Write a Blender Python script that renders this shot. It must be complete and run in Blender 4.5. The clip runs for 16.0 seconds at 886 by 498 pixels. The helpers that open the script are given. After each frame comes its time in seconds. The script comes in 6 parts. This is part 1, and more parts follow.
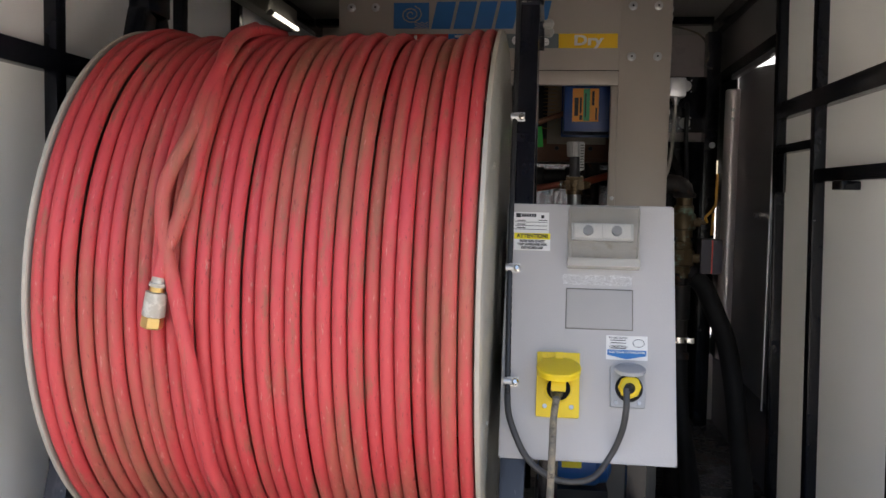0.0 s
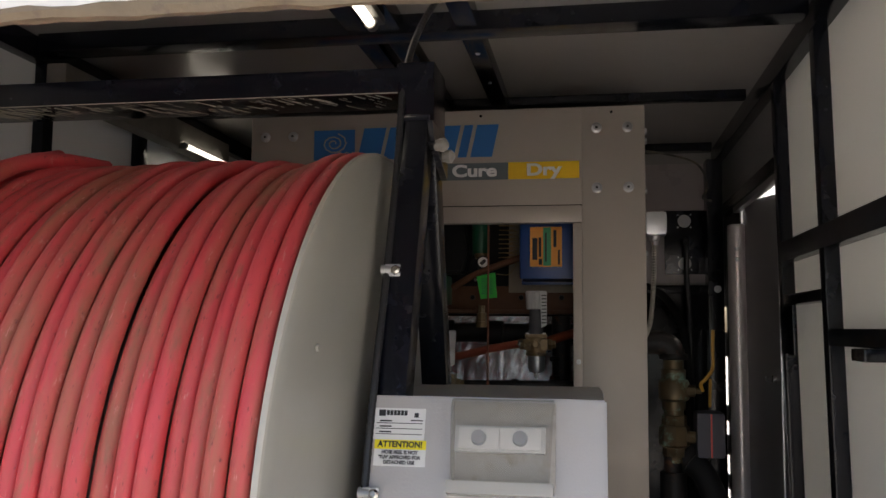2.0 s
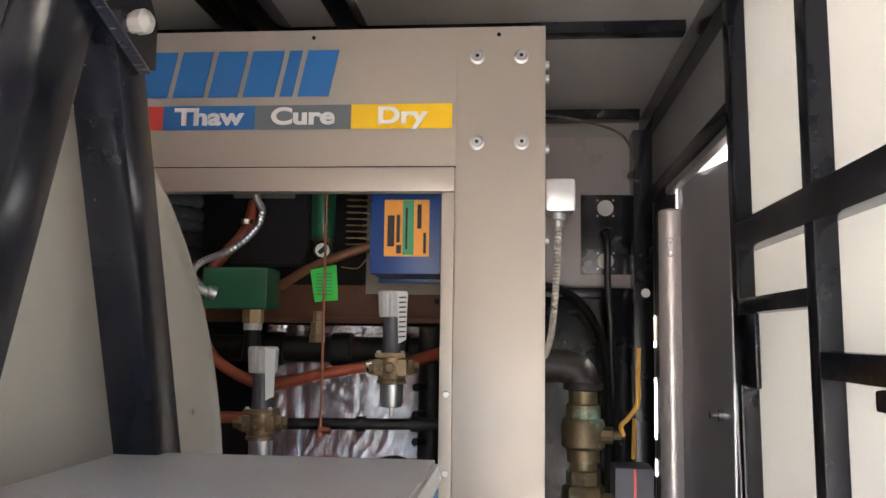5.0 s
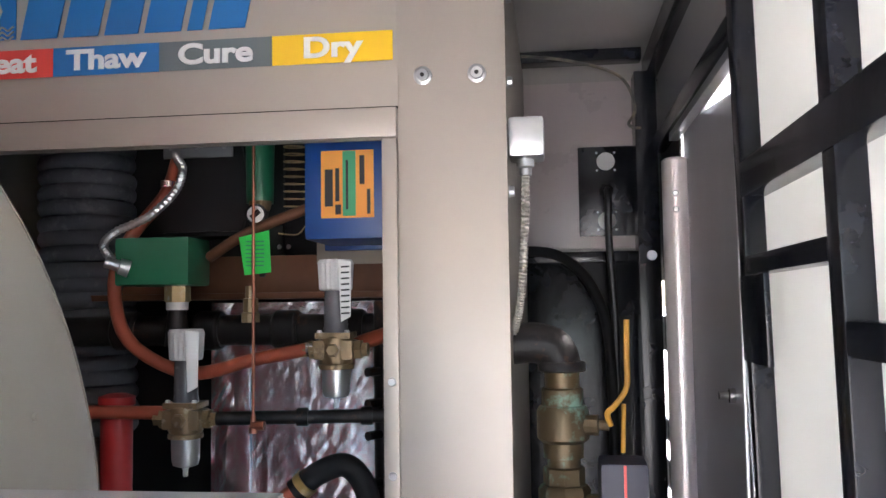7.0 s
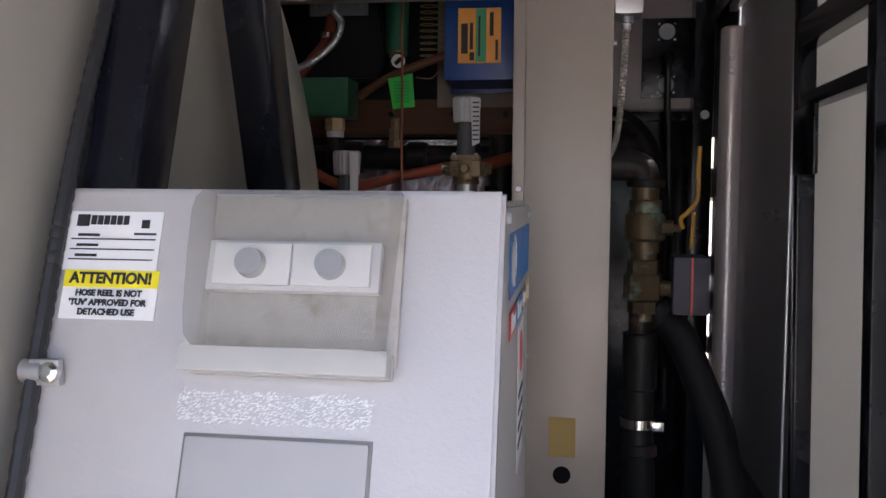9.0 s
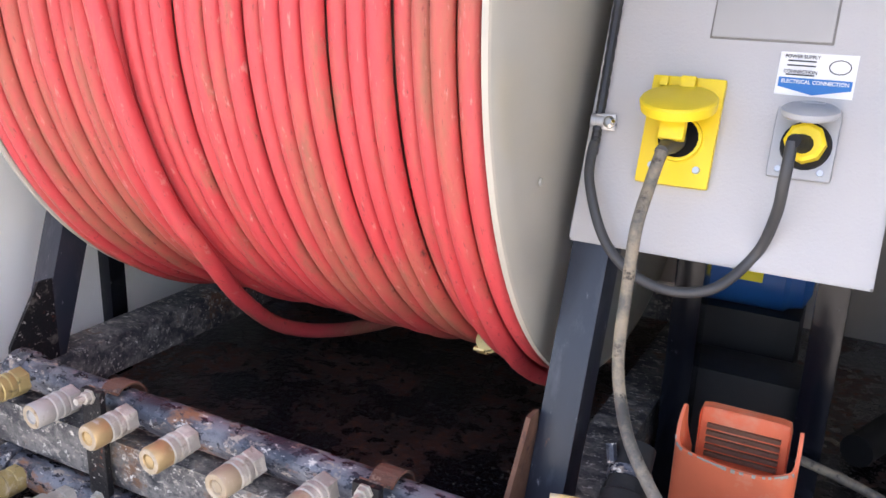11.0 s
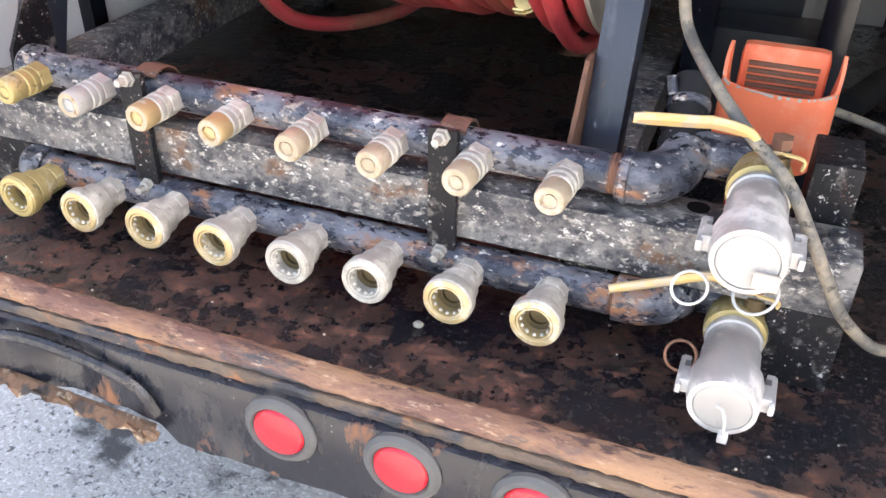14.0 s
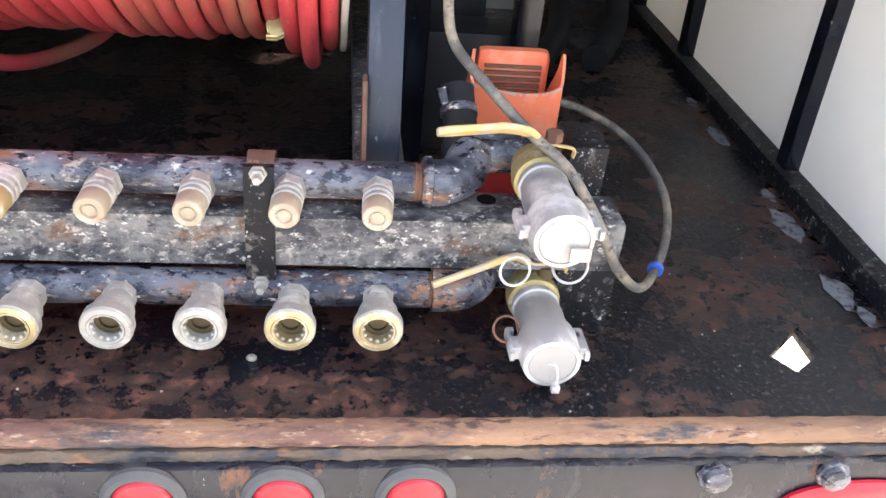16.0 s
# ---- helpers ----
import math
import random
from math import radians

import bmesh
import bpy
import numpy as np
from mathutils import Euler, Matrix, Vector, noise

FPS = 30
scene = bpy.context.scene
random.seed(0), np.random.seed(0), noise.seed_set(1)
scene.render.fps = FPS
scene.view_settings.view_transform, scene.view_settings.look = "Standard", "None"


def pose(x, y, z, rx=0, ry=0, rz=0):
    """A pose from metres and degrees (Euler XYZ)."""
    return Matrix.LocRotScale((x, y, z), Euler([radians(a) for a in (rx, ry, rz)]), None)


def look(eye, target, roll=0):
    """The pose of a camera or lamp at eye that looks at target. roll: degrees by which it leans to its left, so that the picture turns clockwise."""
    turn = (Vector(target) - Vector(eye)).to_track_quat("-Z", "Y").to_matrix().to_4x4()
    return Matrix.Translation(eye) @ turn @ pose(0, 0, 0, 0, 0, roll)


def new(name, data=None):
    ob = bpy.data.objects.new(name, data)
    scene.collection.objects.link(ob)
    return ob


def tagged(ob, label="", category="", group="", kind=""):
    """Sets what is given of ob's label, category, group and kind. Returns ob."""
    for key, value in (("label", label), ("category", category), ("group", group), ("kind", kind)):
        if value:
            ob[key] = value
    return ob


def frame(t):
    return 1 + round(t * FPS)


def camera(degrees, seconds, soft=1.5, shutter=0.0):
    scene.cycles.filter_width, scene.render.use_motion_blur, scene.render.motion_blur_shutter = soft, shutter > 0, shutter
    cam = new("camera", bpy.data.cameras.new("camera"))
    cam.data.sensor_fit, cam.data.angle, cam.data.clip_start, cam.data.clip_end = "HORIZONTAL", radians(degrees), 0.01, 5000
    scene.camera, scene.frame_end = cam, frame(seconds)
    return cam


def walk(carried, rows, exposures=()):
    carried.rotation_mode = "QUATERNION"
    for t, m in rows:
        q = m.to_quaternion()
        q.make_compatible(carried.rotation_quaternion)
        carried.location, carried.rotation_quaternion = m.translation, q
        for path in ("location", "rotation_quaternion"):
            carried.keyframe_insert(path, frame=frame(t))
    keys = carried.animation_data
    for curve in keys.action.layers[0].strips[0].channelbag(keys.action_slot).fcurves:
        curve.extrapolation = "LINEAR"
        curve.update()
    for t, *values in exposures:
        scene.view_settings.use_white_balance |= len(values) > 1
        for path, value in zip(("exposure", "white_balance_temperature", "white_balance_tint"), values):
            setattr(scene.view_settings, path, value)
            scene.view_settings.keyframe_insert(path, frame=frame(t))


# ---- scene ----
cam = camera(54.4, 16.0)
PATH = [
    (0, (0.163, -0.35, 0.969), (-0.081, 1.63, 0.836), 1.1),
    (0.5, (0.211, -0.22, 1.018), (-0.097, 1.756, 0.995), 0.3),
    (1, (0.27, -0.099, 1.052), (-0.095, 1.866, 1.121), 0.5),
    (1.5, (0.32, 0.035, 1.047), (-0.023, 2.001, 1.183), 0.9),
    (2, (0.383, 0.203, 1.043), (0.045, 2.166, 1.222), 0.5),
    (2.5, (0.466, 0.385, 1.04), (0.146, 2.35, 1.232), -0.1),
    (3, (0.534, 0.526, 1.049), (0.194, 2.484, 1.276), 0.5),
    (3.5, (0.524, 0.624, 1.042), (0.205, 2.585, 1.273), 1.1),
    (4, (0.476, 0.683, 1.057), (0.298, 2.661, 1.296), 1.7),
    (4.2, (0.458, 0.715, 1.054), (0.308, 2.696, 1.282), 1.4),
    (6.3, (0.559, 1.164, 1.072), (0.305, 3.141, 1.237), -0.5),
    (6.5, (0.57, 1.17, 1.07), (0.326, 3.149, 1.22), -0.6),
    (7, (0.579, 1.178, 1.063), (0.327, 3.157, 1.196), -0.8),
    (7.5, (0.561, 1.169, 1.025), (0.301, 3.15, 1.091), -1.0),
    (8, (0.53, 1.117, 0.989), (0.243, 3.096, 0.973), -1.0),
    (8.5, (0.484, 0.971, 0.973), (0.206, 2.951, 0.946), -0.4),
    (9, (0.445, 0.791, 0.945), (0.156, 2.766, 0.821), 0.5),
    (9.5, (0.433, 0.642, 0.9), (-0.094, 2.56, 0.692), 1.1),
    (10, (0.452, 0.498, 0.856), (-0.317, 2.313, 0.518), 1.0),
    (10.2, (0.446, 0.446, 0.842), (-0.396, 2.217, 0.448), 0.9),
    (12.3, (0.305, 0.175, 0.668), (-0.506, 1.785, -0.198), 2.4),
    (12.5, (0.296, 0.166, 0.665), (-0.487, 1.768, -0.24), 2.0),
    (13, (0.289, 0.153, 0.649), (-0.38, 1.746, -0.358), 0.8),
    (13.5, (0.28, 0.144, 0.651), (-0.341, 1.727, -0.401), 1.1),
    (14, (0.269, 0.163, 0.652), (-0.327, 1.73, -0.438), 1.0),
    (14.5, (0.259, 0.194, 0.656), (-0.285, 1.745, -0.483), 0.5),
    (15, (0.268, 0.202, 0.69), (0.241, 1.844, -0.452), 3.1),
    (15.5, (0.211, 0.167, 0.707), (0.285, 1.814, -0.425), 3.4),
    (16, (0.043, 0.096, 0.712), (0.298, 1.757, -0.372), 6.0),
]
walk(cam, [(t, look(eye, target, roll)) for t, eye, target, roll in PATH], exposures=[(0.0, 1.8, 7000, 12), (0.5, 1.2, 7200, 12), (1.0, 0.95, 7100, 12), (1.5, 1.13, 7100, 12), (2.0, 1.75, 7100, 12), (2.5, 2.6, 7150, 12), (3.0, 3.35, 7200, 12), (3.5, 3.4, 7300, 12), (4.0, 3.55, 7200, 12), (6.3, 4.35, 6500, 12), (7.0, 4.3, 6250, 13), (7.5, 4.25, 6150, 14), (8.0, 4.0, 6150, 15), (8.5, 2.5, 6250, 17), (9.0, 2.4, 6500, 18), (10.0, 2.45, 6650, 17), (12.3, 2.8, 7500, 14), (13.0, 3.05, 7550, 12), (13.5, 3.25, 7500, 12), (14.0, 3.15, 7450, 12), (14.5, 3.3, 7300, 12), (15.0, 3.2, 7250, 12), (15.5, 3.1, 7250, 12), (16.0, 3.1, 7300, 12)])

# ---------------- light ----------------
world = bpy.data.worlds.new("sky")
scene.world = world
world.use_nodes = True
wn = world.node_tree.nodes
sky = wn.new("ShaderNodeTexSky")
sky.sky_type = 'NISHITA'
sky.sun_disc = False
sky.sun_elevation = radians(52)
sky.sun_rotation = radians(60)
sky.altitude = 300
sky.air_density = 1.0
sky.dust_density = 6.0
sky.ozone_density = 0.6
world.node_tree.links.new(sky.outputs[0], wn["Background"].inputs[0])
wn["Background"].inputs[1].default_value = 0.15
sun = new("sun", bpy.data.lights.new("sun", 'SUN'))
sun.data.energy = 3.0
sun.data.angle = radians(3)
sun.data.color = (1.0, 0.95, 0.88)
sun.matrix_world = look((4.3, 2.5, 6.4), (0, 0, 0))

# ---------------- materials ----------------


def material(name, base, rough=0.5, metal=0.0, vary=0.12, scale=9.0, bump=0.0, bump_scale=150.0, spots=(), stretch=(1, 1, 1), coat=0.0, island=0.0, wave=None, spec=0.5):
    """A surface with soft colour changes, fine relief and layers of spots: (colour, scale, from, to, roughness, metal)."""
    m = bpy.data.materials.new(name)
    m.use_nodes = True
    n, l = m.node_tree.nodes, m.node_tree.links
    b = n["Principled BSDF"]
    co = n.new("ShaderNodeTexCoord")
    mp = n.new("ShaderNodeMapping")
    mp.inputs["Scale"].default_value = stretch
    l.new(co.outputs["Object"], mp.inputs[0])

    def noise_tex(s, detail=5.0, rough_=0.6):
        t = n.new("ShaderNodeTexNoise")
        t.inputs["Scale"].default_value = s
        t.inputs["Detail"].default_value = detail
        t.inputs["Roughness"].default_value = rough_
        l.new(mp.outputs[0], t.inputs["Vector"])
        return t.outputs["Fac"]

    def mix(kind, fac, a, c):
        x = n.new("ShaderNodeMix")
        x.data_type = kind
        slots = (6, 7, 2) if kind == 'RGBA' else (2, 3, 0)
        l.new(fac, x.inputs[0])
        for value, k in ((a, slots[0]), (c, slots[1])):
            if isinstance(value, bpy.types.NodeSocket):
                l.new(value, x.inputs[k])
            else:
                x.inputs[k].default_value = value if kind != 'RGBA' else (*value, 1)
        return x.outputs[slots[2]]

    dark = tuple(c * (1 - vary) for c in base)
    light = tuple(min(1.0, c * (1 + vary)) for c in base)
    col = mix('RGBA', noise_tex(scale), dark, light)
    if island:
        geo = n.new("ShaderNodeNewGeometry")
        x = mix('RGBA', geo.outputs["Random Per Island"], tuple(c * (1 - island) for c in base), tuple(min(1, c * (1 + island)) for c in base))
        half = n.new("ShaderNodeValue")
        half.outputs[0].default_value = 0.6
        col = mix('RGBA', half.outputs[0], col, x)
    rgh = mix('FLOAT', noise_tex(scale * 3.1), max(0.02, rough * 0.8), min(1.0, rough * 1.25))
    met = metal
    hgt = noise_tex(bump_scale, 6.0)
    for colour, s, lo, hi, r, mt in spots:
        ramp = n.new("ShaderNodeMapRange")
        ramp.inputs["From Min"].default_value, ramp.inputs["From Max"].default_value = lo, hi
        l.new(noise_tex(s, 8.0, 0.68), ramp.inputs["Value"])
        col = mix('RGBA', ramp.outputs[0], col, colour)
        rgh = mix('FLOAT', ramp.outputs[0], rgh, r)
        met = mix('FLOAT', ramp.outputs[0], met, mt)
    l.new(col, b.inputs["Base Color"])
    l.new(rgh, b.inputs["Roughness"])
    if isinstance(met, bpy.types.NodeSocket):
        l.new(met, b.inputs["Metallic"])
    else:
        b.inputs["Metallic"].default_value = met
    b.inputs["Coat Weight"].default_value = coat
    b.inputs["Specular IOR Level"].default_value = spec
    if wave:
        w = n.new("ShaderNodeTexWave")
        w.bands_direction = wave[0]
        w.inputs["Scale"].default_value = wave[1]
        w.inputs["Distortion"].default_value = wave[2]
        l.new(mp.outputs[0], w.inputs["Vector"])
        hgt = w.outputs["Fac"]
    if bump:
        bp = n.new("ShaderNodeBump")
        bp.inputs["Strength"].default_value = 1.0
        bp.inputs["Distance"].default_value = bump
        l.new(hgt, bp.inputs["Height"])
        l.new(bp.outputs[0], b.inputs["Normal"])
    return m


RUST = (0.20, 0.085, 0.04)
HOSE = material("red_rubber", (0.54, 0.058, 0.066), 0.50, vary=0.14, scale=4, bump=0.0005, bump_scale=70, island=0.20, stretch=(5, 1, 1),
                spots=(((0.36, 0.125, 0.078), 2.2, 0.47, 0.67, 0.7, 0), ((0.28, 0.12, 0.075), 9, 0.56, 0.72, 0.7, 0), ((0.08, 0.035, 0.03), 20, 0.65, 0.76, 0.75, 0), ((0.60, 0.22, 0.19), 34, 0.60, 0.70, 0.6, 0), ((0.16, 0.04, 0.04), 60, 0.60, 0.70, 0.7, 0)))
BLACK = material("black_gloss_paint", (0.0055, 0.0065, 0.011), 0.17, vary=0.35, bump=0.0003, bump_scale=50, spec=0.38,
                 spots=(((0.013, 0.015, 0.022), 9, 0.50, 0.74, 0.26, 0), ((0.26, 0.25, 0.23), 70, 0.69, 0.74, 0.6, 0), ((0.10, 0.10, 0.11), 140, 0.66, 0.72, 0.5, 0)))
SCRAPED = material("scraped_black_paint", (0.012, 0.014, 0.022), 0.28, vary=0.3, bump=0.0004, bump_scale=80, stretch=(1, 6, 6),
                   spots=(((0.55, 0.50, 0.42), 18, 0.60, 0.66, 0.6, 0),))
TRIMPALE = material("bare_scraped_metal", (0.33, 0.30, 0.24), 0.6, vary=0.25, scale=60)
LEGBLUE = material("dull_blue_black_paint", (0.022, 0.026, 0.038), 0.30, vary=0.3, bump=0.0008, bump_scale=40, stretch=(1.5, 1, 0.5),
                   spots=(((0.062, 0.066, 0.080), 22, 0.54, 0.70, 0.45, 0), ((0.36, 0.36, 0.36), 60, 0.64, 0.70, 0.6, 0), (RUST, 16, 0.66, 0.72, 0.8, 0)))
BEAM = material("weathered_beam_paint", (0.020, 0.022, 0.030), 0.5, vary=0.35, bump=0.004, bump_scale=80, stretch=(0.75, 1, 1),
                spots=(((0.20, 0.19, 0.18), 22, 0.42, 0.58, 0.8, 0), ((0.15, 0.085, 0.052), 11, 0.57, 0.64, 0.85, 0), ((0.36, 0.33, 0.29), 80, 0.55, 0.63, 0.85, 0), ((0.026, 0.027, 0.034), 75, 0.51, 0.64, 0.45, 0), ((0.60, 0.57, 0.52), 120, 0.58, 0.66, 0.8, 0)))
PIPE = material("worn_pipe_paint", (0.024, 0.028, 0.042), 0.32, vary=0.35, bump=0.003, bump_scale=70, stretch=(0.55, 1, 1),
                spots=(((0.14, 0.145, 0.165), 16, 0.47, 0.58, 0.45, 0), ((0.24, 0.11, 0.055), 13, 0.55, 0.62, 0.85, 0), ((0.33, 0.27, 0.22), 60, 0.57, 0.64, 0.8, 0), ((0.018, 0.020, 0.030), 75, 0.52, 0.57, 0.25, 0), ((0.58, 0.55, 0.50), 110, 0.60, 0.66, 0.8, 0)))
STRAP = material("chipped_black_strap", (0.008, 0.008, 0.010), 0.5, vary=0.3, spec=0.25, bump=0.002, bump_scale=90,
                 spots=(((0.12, 0.11, 0.10), 30, 0.57, 0.65, 0.6, 0), ((0.14, 0.06, 0.04), 34, 0.61, 0.67, 0.85, 0), ((0.5, 0.48, 0.45), 110, 0.61, 0.66, 0.7, 0)))
HOOK = material("rusty_strap_hook", (0.14, 0.065, 0.042), 0.8, vary=0.35, scale=40, bump=0.002, bump_scale=120,
                spots=(((0.03, 0.028, 0.03), 30, 0.50, 0.58, 0.5, 0), ((0.34, 0.22, 0.15), 60, 0.58, 0.66, 0.85, 0)))
EDGELOW = material("ragged_lower_edge", (0.12, 0.085, 0.06), 0.85, vary=0.4, scale=40, bump=0.005, bump_scale=120, stretch=(0.6, 1, 1),
                   spots=(((0.035, 0.035, 0.04), 16, 0.48, 0.56, 0.6, 0), ((0.36, 0.30, 0.22), 30, 0.60, 0.68, 0.85, 0), ((0.30, 0.13, 0.06), 22, 0.56, 0.64, 0.85, 0)))
RUSTED = material("brown_rust", (0.16, 0.075, 0.045), 0.85, vary=0.35, scale=40, bump=0.0015, bump_scale=160,
                  spots=(((0.06, 0.03, 0.025), 30, 0.55, 0.68, 0.85, 0),))
EDGE = material("orange_rust", (0.31, 0.175, 0.10), 0.85, vary=0.3, scale=24, bump=0.005, bump_scale=110, stretch=(0.3, 1, 1),
                spots=(((0.15, 0.078, 0.06), 12, 0.45, 0.58, 0.85, 0), ((0.035, 0.037, 0.045), 9, 0.53, 0.58, 0.45, 0), ((0.44, 0.30, 0.20), 90, 0.58, 0.68, 0.85, 0), ((0.08, 0.045, 0.038), 70, 0.55, 0.62, 0.9, 0)))
DECK = material("rusty_deck_plate", (0.017, 0.012, 0.011), 0.40, vary=0.5, scale=9, bump=0.0035, bump_scale=70,
                spots=(((0.075, 0.031, 0.021), 7, 0.42, 0.60, 0.7, 0), ((0.15, 0.060, 0.036), 48, 0.52, 0.62, 0.8, 0), ((0.007, 0.007, 0.010), 34, 0.50, 0.57, 0.20, 0), ((0.006, 0.007, 0.011), 5.0, 0.47, 0.54, 0.15, 0), ((0.060, 0.045, 0.039), 130, 0.55, 0.66, 0.6, 0), ((0.26, 0.23, 0.21), 150, 0.66, 0.70, 0.8, 0)))
REARFACE = material("chipped_black_rear_paint", (0.010, 0.012, 0.018), 0.24, vary=0.4, bump=0.004, bump_scale=26, stretch=(1, 1, 0.45),
                    spots=(((0.045, 0.043, 0.043), 14, 0.54, 0.66, 0.45, 0), (RUST, 9, 0.58, 0.64, 0.85, 0), ((0.42, 0.40, 0.37), 90, 0.68, 0.73, 0.8, 0)))
PANELW = material("white_wall_panel", (0.86, 0.85, 0.82), 0.30, vary=0.04, scale=3,
                  spots=(((0.45, 0.43, 0.40), 40, 0.74, 0.80, 0.5, 0),))
CEIL = material("grey_ceiling_panel", (0.42, 0.395, 0.37), 0.22, vary=0.08, scale=3, bump=0.0008, bump_scale=5)
HEADER = material("white_body_paint", (0.80, 0.77, 0.74), 0.35, vary=0.06, scale=4,
                  spots=(((0.22, 0.15, 0.10), 30, 0.74, 0.77, 0.8, 0), ((0.62, 0.55, 0.48), 5, 0.55, 0.75, 0.5, 0)))
TRIMW = material("dirty_trim", (0.17, 0.13, 0.085), 0.7, vary=0.3, scale=25, bump=0.004, bump_scale=35,
                 spots=(((0.12, 0.09, 0.07), 20, 0.55, 0.66, 0.8, 0),))
TAUPE = material("taupe_powder_coat", (0.41, 0.365, 0.318), 0.42, 0.42, vary=0.05, scale=4, bump=0.0002, bump_scale=500,
                 spots=(((0.20, 0.15, 0.11), 26, 0.78, 0.84, 0.6, 0),))
FLANGE = material("grey_beige_flange_paint", (0.40, 0.385, 0.335), 0.30, 0.05, vary=0.06, scale=5, bump=0.0005, bump_scale=12,
                  spots=(((0.22, 0.18, 0.13), 22, 0.77, 0.82, 0.6, 0),))
RIM = material("white_flange_edge", (0.44, 0.41, 0.35), 0.5, vary=0.1, bump=0.0004)
CONSOLE = material("grey_hammered_enamel", (0.47, 0.455, 0.445), 0.34, 0.05, vary=0.05, scale=6, bump=0.0005, bump_scale=260)
BRASS = material("yellow_brass", (0.60, 0.42, 0.16), 0.33, 0.85, vary=0.15, scale=30, bump=0.0004, spots=(((0.70, 0.62, 0.46), 30, 0.55, 0.72, 0.6, 0.3),))
BROWNBRASS = material("tarnished_brass", (0.46, 0.335, 0.17), 0.45, 0.45, vary=0.2, scale=40, bump=0.0004, spots=(((0.60, 0.56, 0.48), 50, 0.58, 0.70, 0.7, 0.2),))
ZINC = material("chalky_zinc", (0.36, 0.34, 0.30), 0.50, 0.30, vary=0.12, scale=40, bump=0.0006, bump_scale=240, spots=(((0.52, 0.49, 0.43), 36, 0.48, 0.62, 0.8, 0.05), ((0.24, 0.21, 0.17), 60, 0.60, 0.68, 0.8, 0.1)))
REGBRASS = material("brown_tarnished_brass", (0.26, 0.185, 0.105), 0.42, 0.55, vary=0.2, scale=40, bump=0.0004, spots=(((0.42, 0.36, 0.27), 45, 0.56, 0.68, 0.6, 0.2), ((0.09, 0.06, 0.04), 30, 0.58, 0.68, 0.7, 0.2)))
ACTUATOR = material("purple_grey_plastic", (0.055, 0.050, 0.068), 0.5, vary=0.15, scale=20)
NECKGREY = material("smoky_grey_plastic", (0.11, 0.11, 0.12), 0.25, vary=0.15, scale=30)
OLDBRASS = material("dull_olive_brass", (0.40, 0.32, 0.14), 0.45, 0.5, vary=0.2, scale=30, bump=0.0005, spots=(((0.56, 0.50, 0.36), 34, 0.54, 0.66, 0.65, 0.2), ((0.18, 0.15, 0.07), 50, 0.58, 0.68, 0.7, 0.3)))
GREENBRASS = material("verdigris_brass", (0.12, 0.085, 0.045), 0.42, 0.6, vary=0.2, scale=35, bump=0.0005, spots=(((0.20, 0.33, 0.26), 22, 0.52, 0.64, 0.8, 0.1), ((0.16, 0.08, 0.04), 30, 0.64, 0.70, 0.8, 0.1)))
ALU = material("cast_aluminium", (0.41, 0.405, 0.40), 0.45, 0.5, vary=0.12, scale=20, bump=0.0010, bump_scale=120, spots=(((0.60, 0.58, 0.55), 18, 0.48, 0.60, 0.7, 0.15), ((0.30, 0.285, 0.27), 34, 0.62, 0.70, 0.6, 0.3)))
CAPWHITE = material("chalky_white_aluminium_cap", (0.35, 0.34, 0.32), 0.55, 0.1, vary=0.08, scale=20, bump=0.0010, bump_scale=90, spots=(((0.52, 0.50, 0.47), 30, 0.60, 0.72, 0.6, 0.2), ((0.24, 0.22, 0.20), 44, 0.64, 0.72, 0.6, 0.2)))
CHROME = material("polished_steel", (0.66, 0.64, 0.60), 0.16, 1.0, vary=0.06, scale=30)
GALV = material("galvanised_steel", (0.55, 0.56, 0.57), 0.34, 0.85, vary=0.14, scale=24, bump=0.0003)
BOREBROWN = material("brown_brass_bore", (0.085, 0.062, 0.030), 0.45, 0.3, vary=0.3, scale=60)
HOLE = material("dark_bore", (0.006, 0.006, 0.007), 0.6, vary=0.2, spec=0.1)
RUBBER = material("black_rubber", (0.015, 0.015, 0.016), 0.62, vary=0.25, bump=0.0006, spec=0.2)
CORD = material("dusty_grey_cord", (0.10, 0.095, 0.085), 0.5, vary=0.25, scale=30, bump=0.0006, spots=(((0.27, 0.225, 0.165), 26, 0.44, 0.60, 0.8, 0), ((0.06, 0.05, 0.04), 60, 0.58, 0.66, 0.8, 0)))
DARKCORD = material("dark_grey_cord", (0.05, 0.05, 0.052), 0.45, vary=0.2, scale=30, bump=0.0004)
OLDZINC = material("dull_zinc_coupling", (0.44, 0.41, 0.35), 0.5, 0.3, vary=0.15, scale=60, bump=0.0006, spots=(((0.60, 0.57, 0.50), 60, 0.52, 0.62, 0.7, 0.1),))
CABLE = material("black_cable", (0.02, 0.02, 0.022), 0.4, vary=0.2)
BLUETIE = material("blue_plastic", (0.05, 0.16, 0.62), 0.4, vary=0.1)
YELLOW = material("yellow_plastic", (0.85, 0.62, 0.02), 0.38, vary=0.06, scale=20, spots=(((0.62, 0.40, 0.10), 40, 0.66, 0.78, 0.6, 0),))
LEVER = material("worn_yellow_lever_grip", (0.60, 0.42, 0.17), 0.5, vary=0.15, scale=40, bump=0.0005, spots=(((0.46, 0.39, 0.30), 30, 0.48, 0.62, 0.7, 0),))
GOLDLIP = material("worn_gold_plating", (0.47, 0.37, 0.20), 0.36, 0.6, vary=0.12, scale=40, bump=0.0003, spots=(((0.72, 0.66, 0.54), 30, 0.5, 0.66, 0.6, 0.2),))
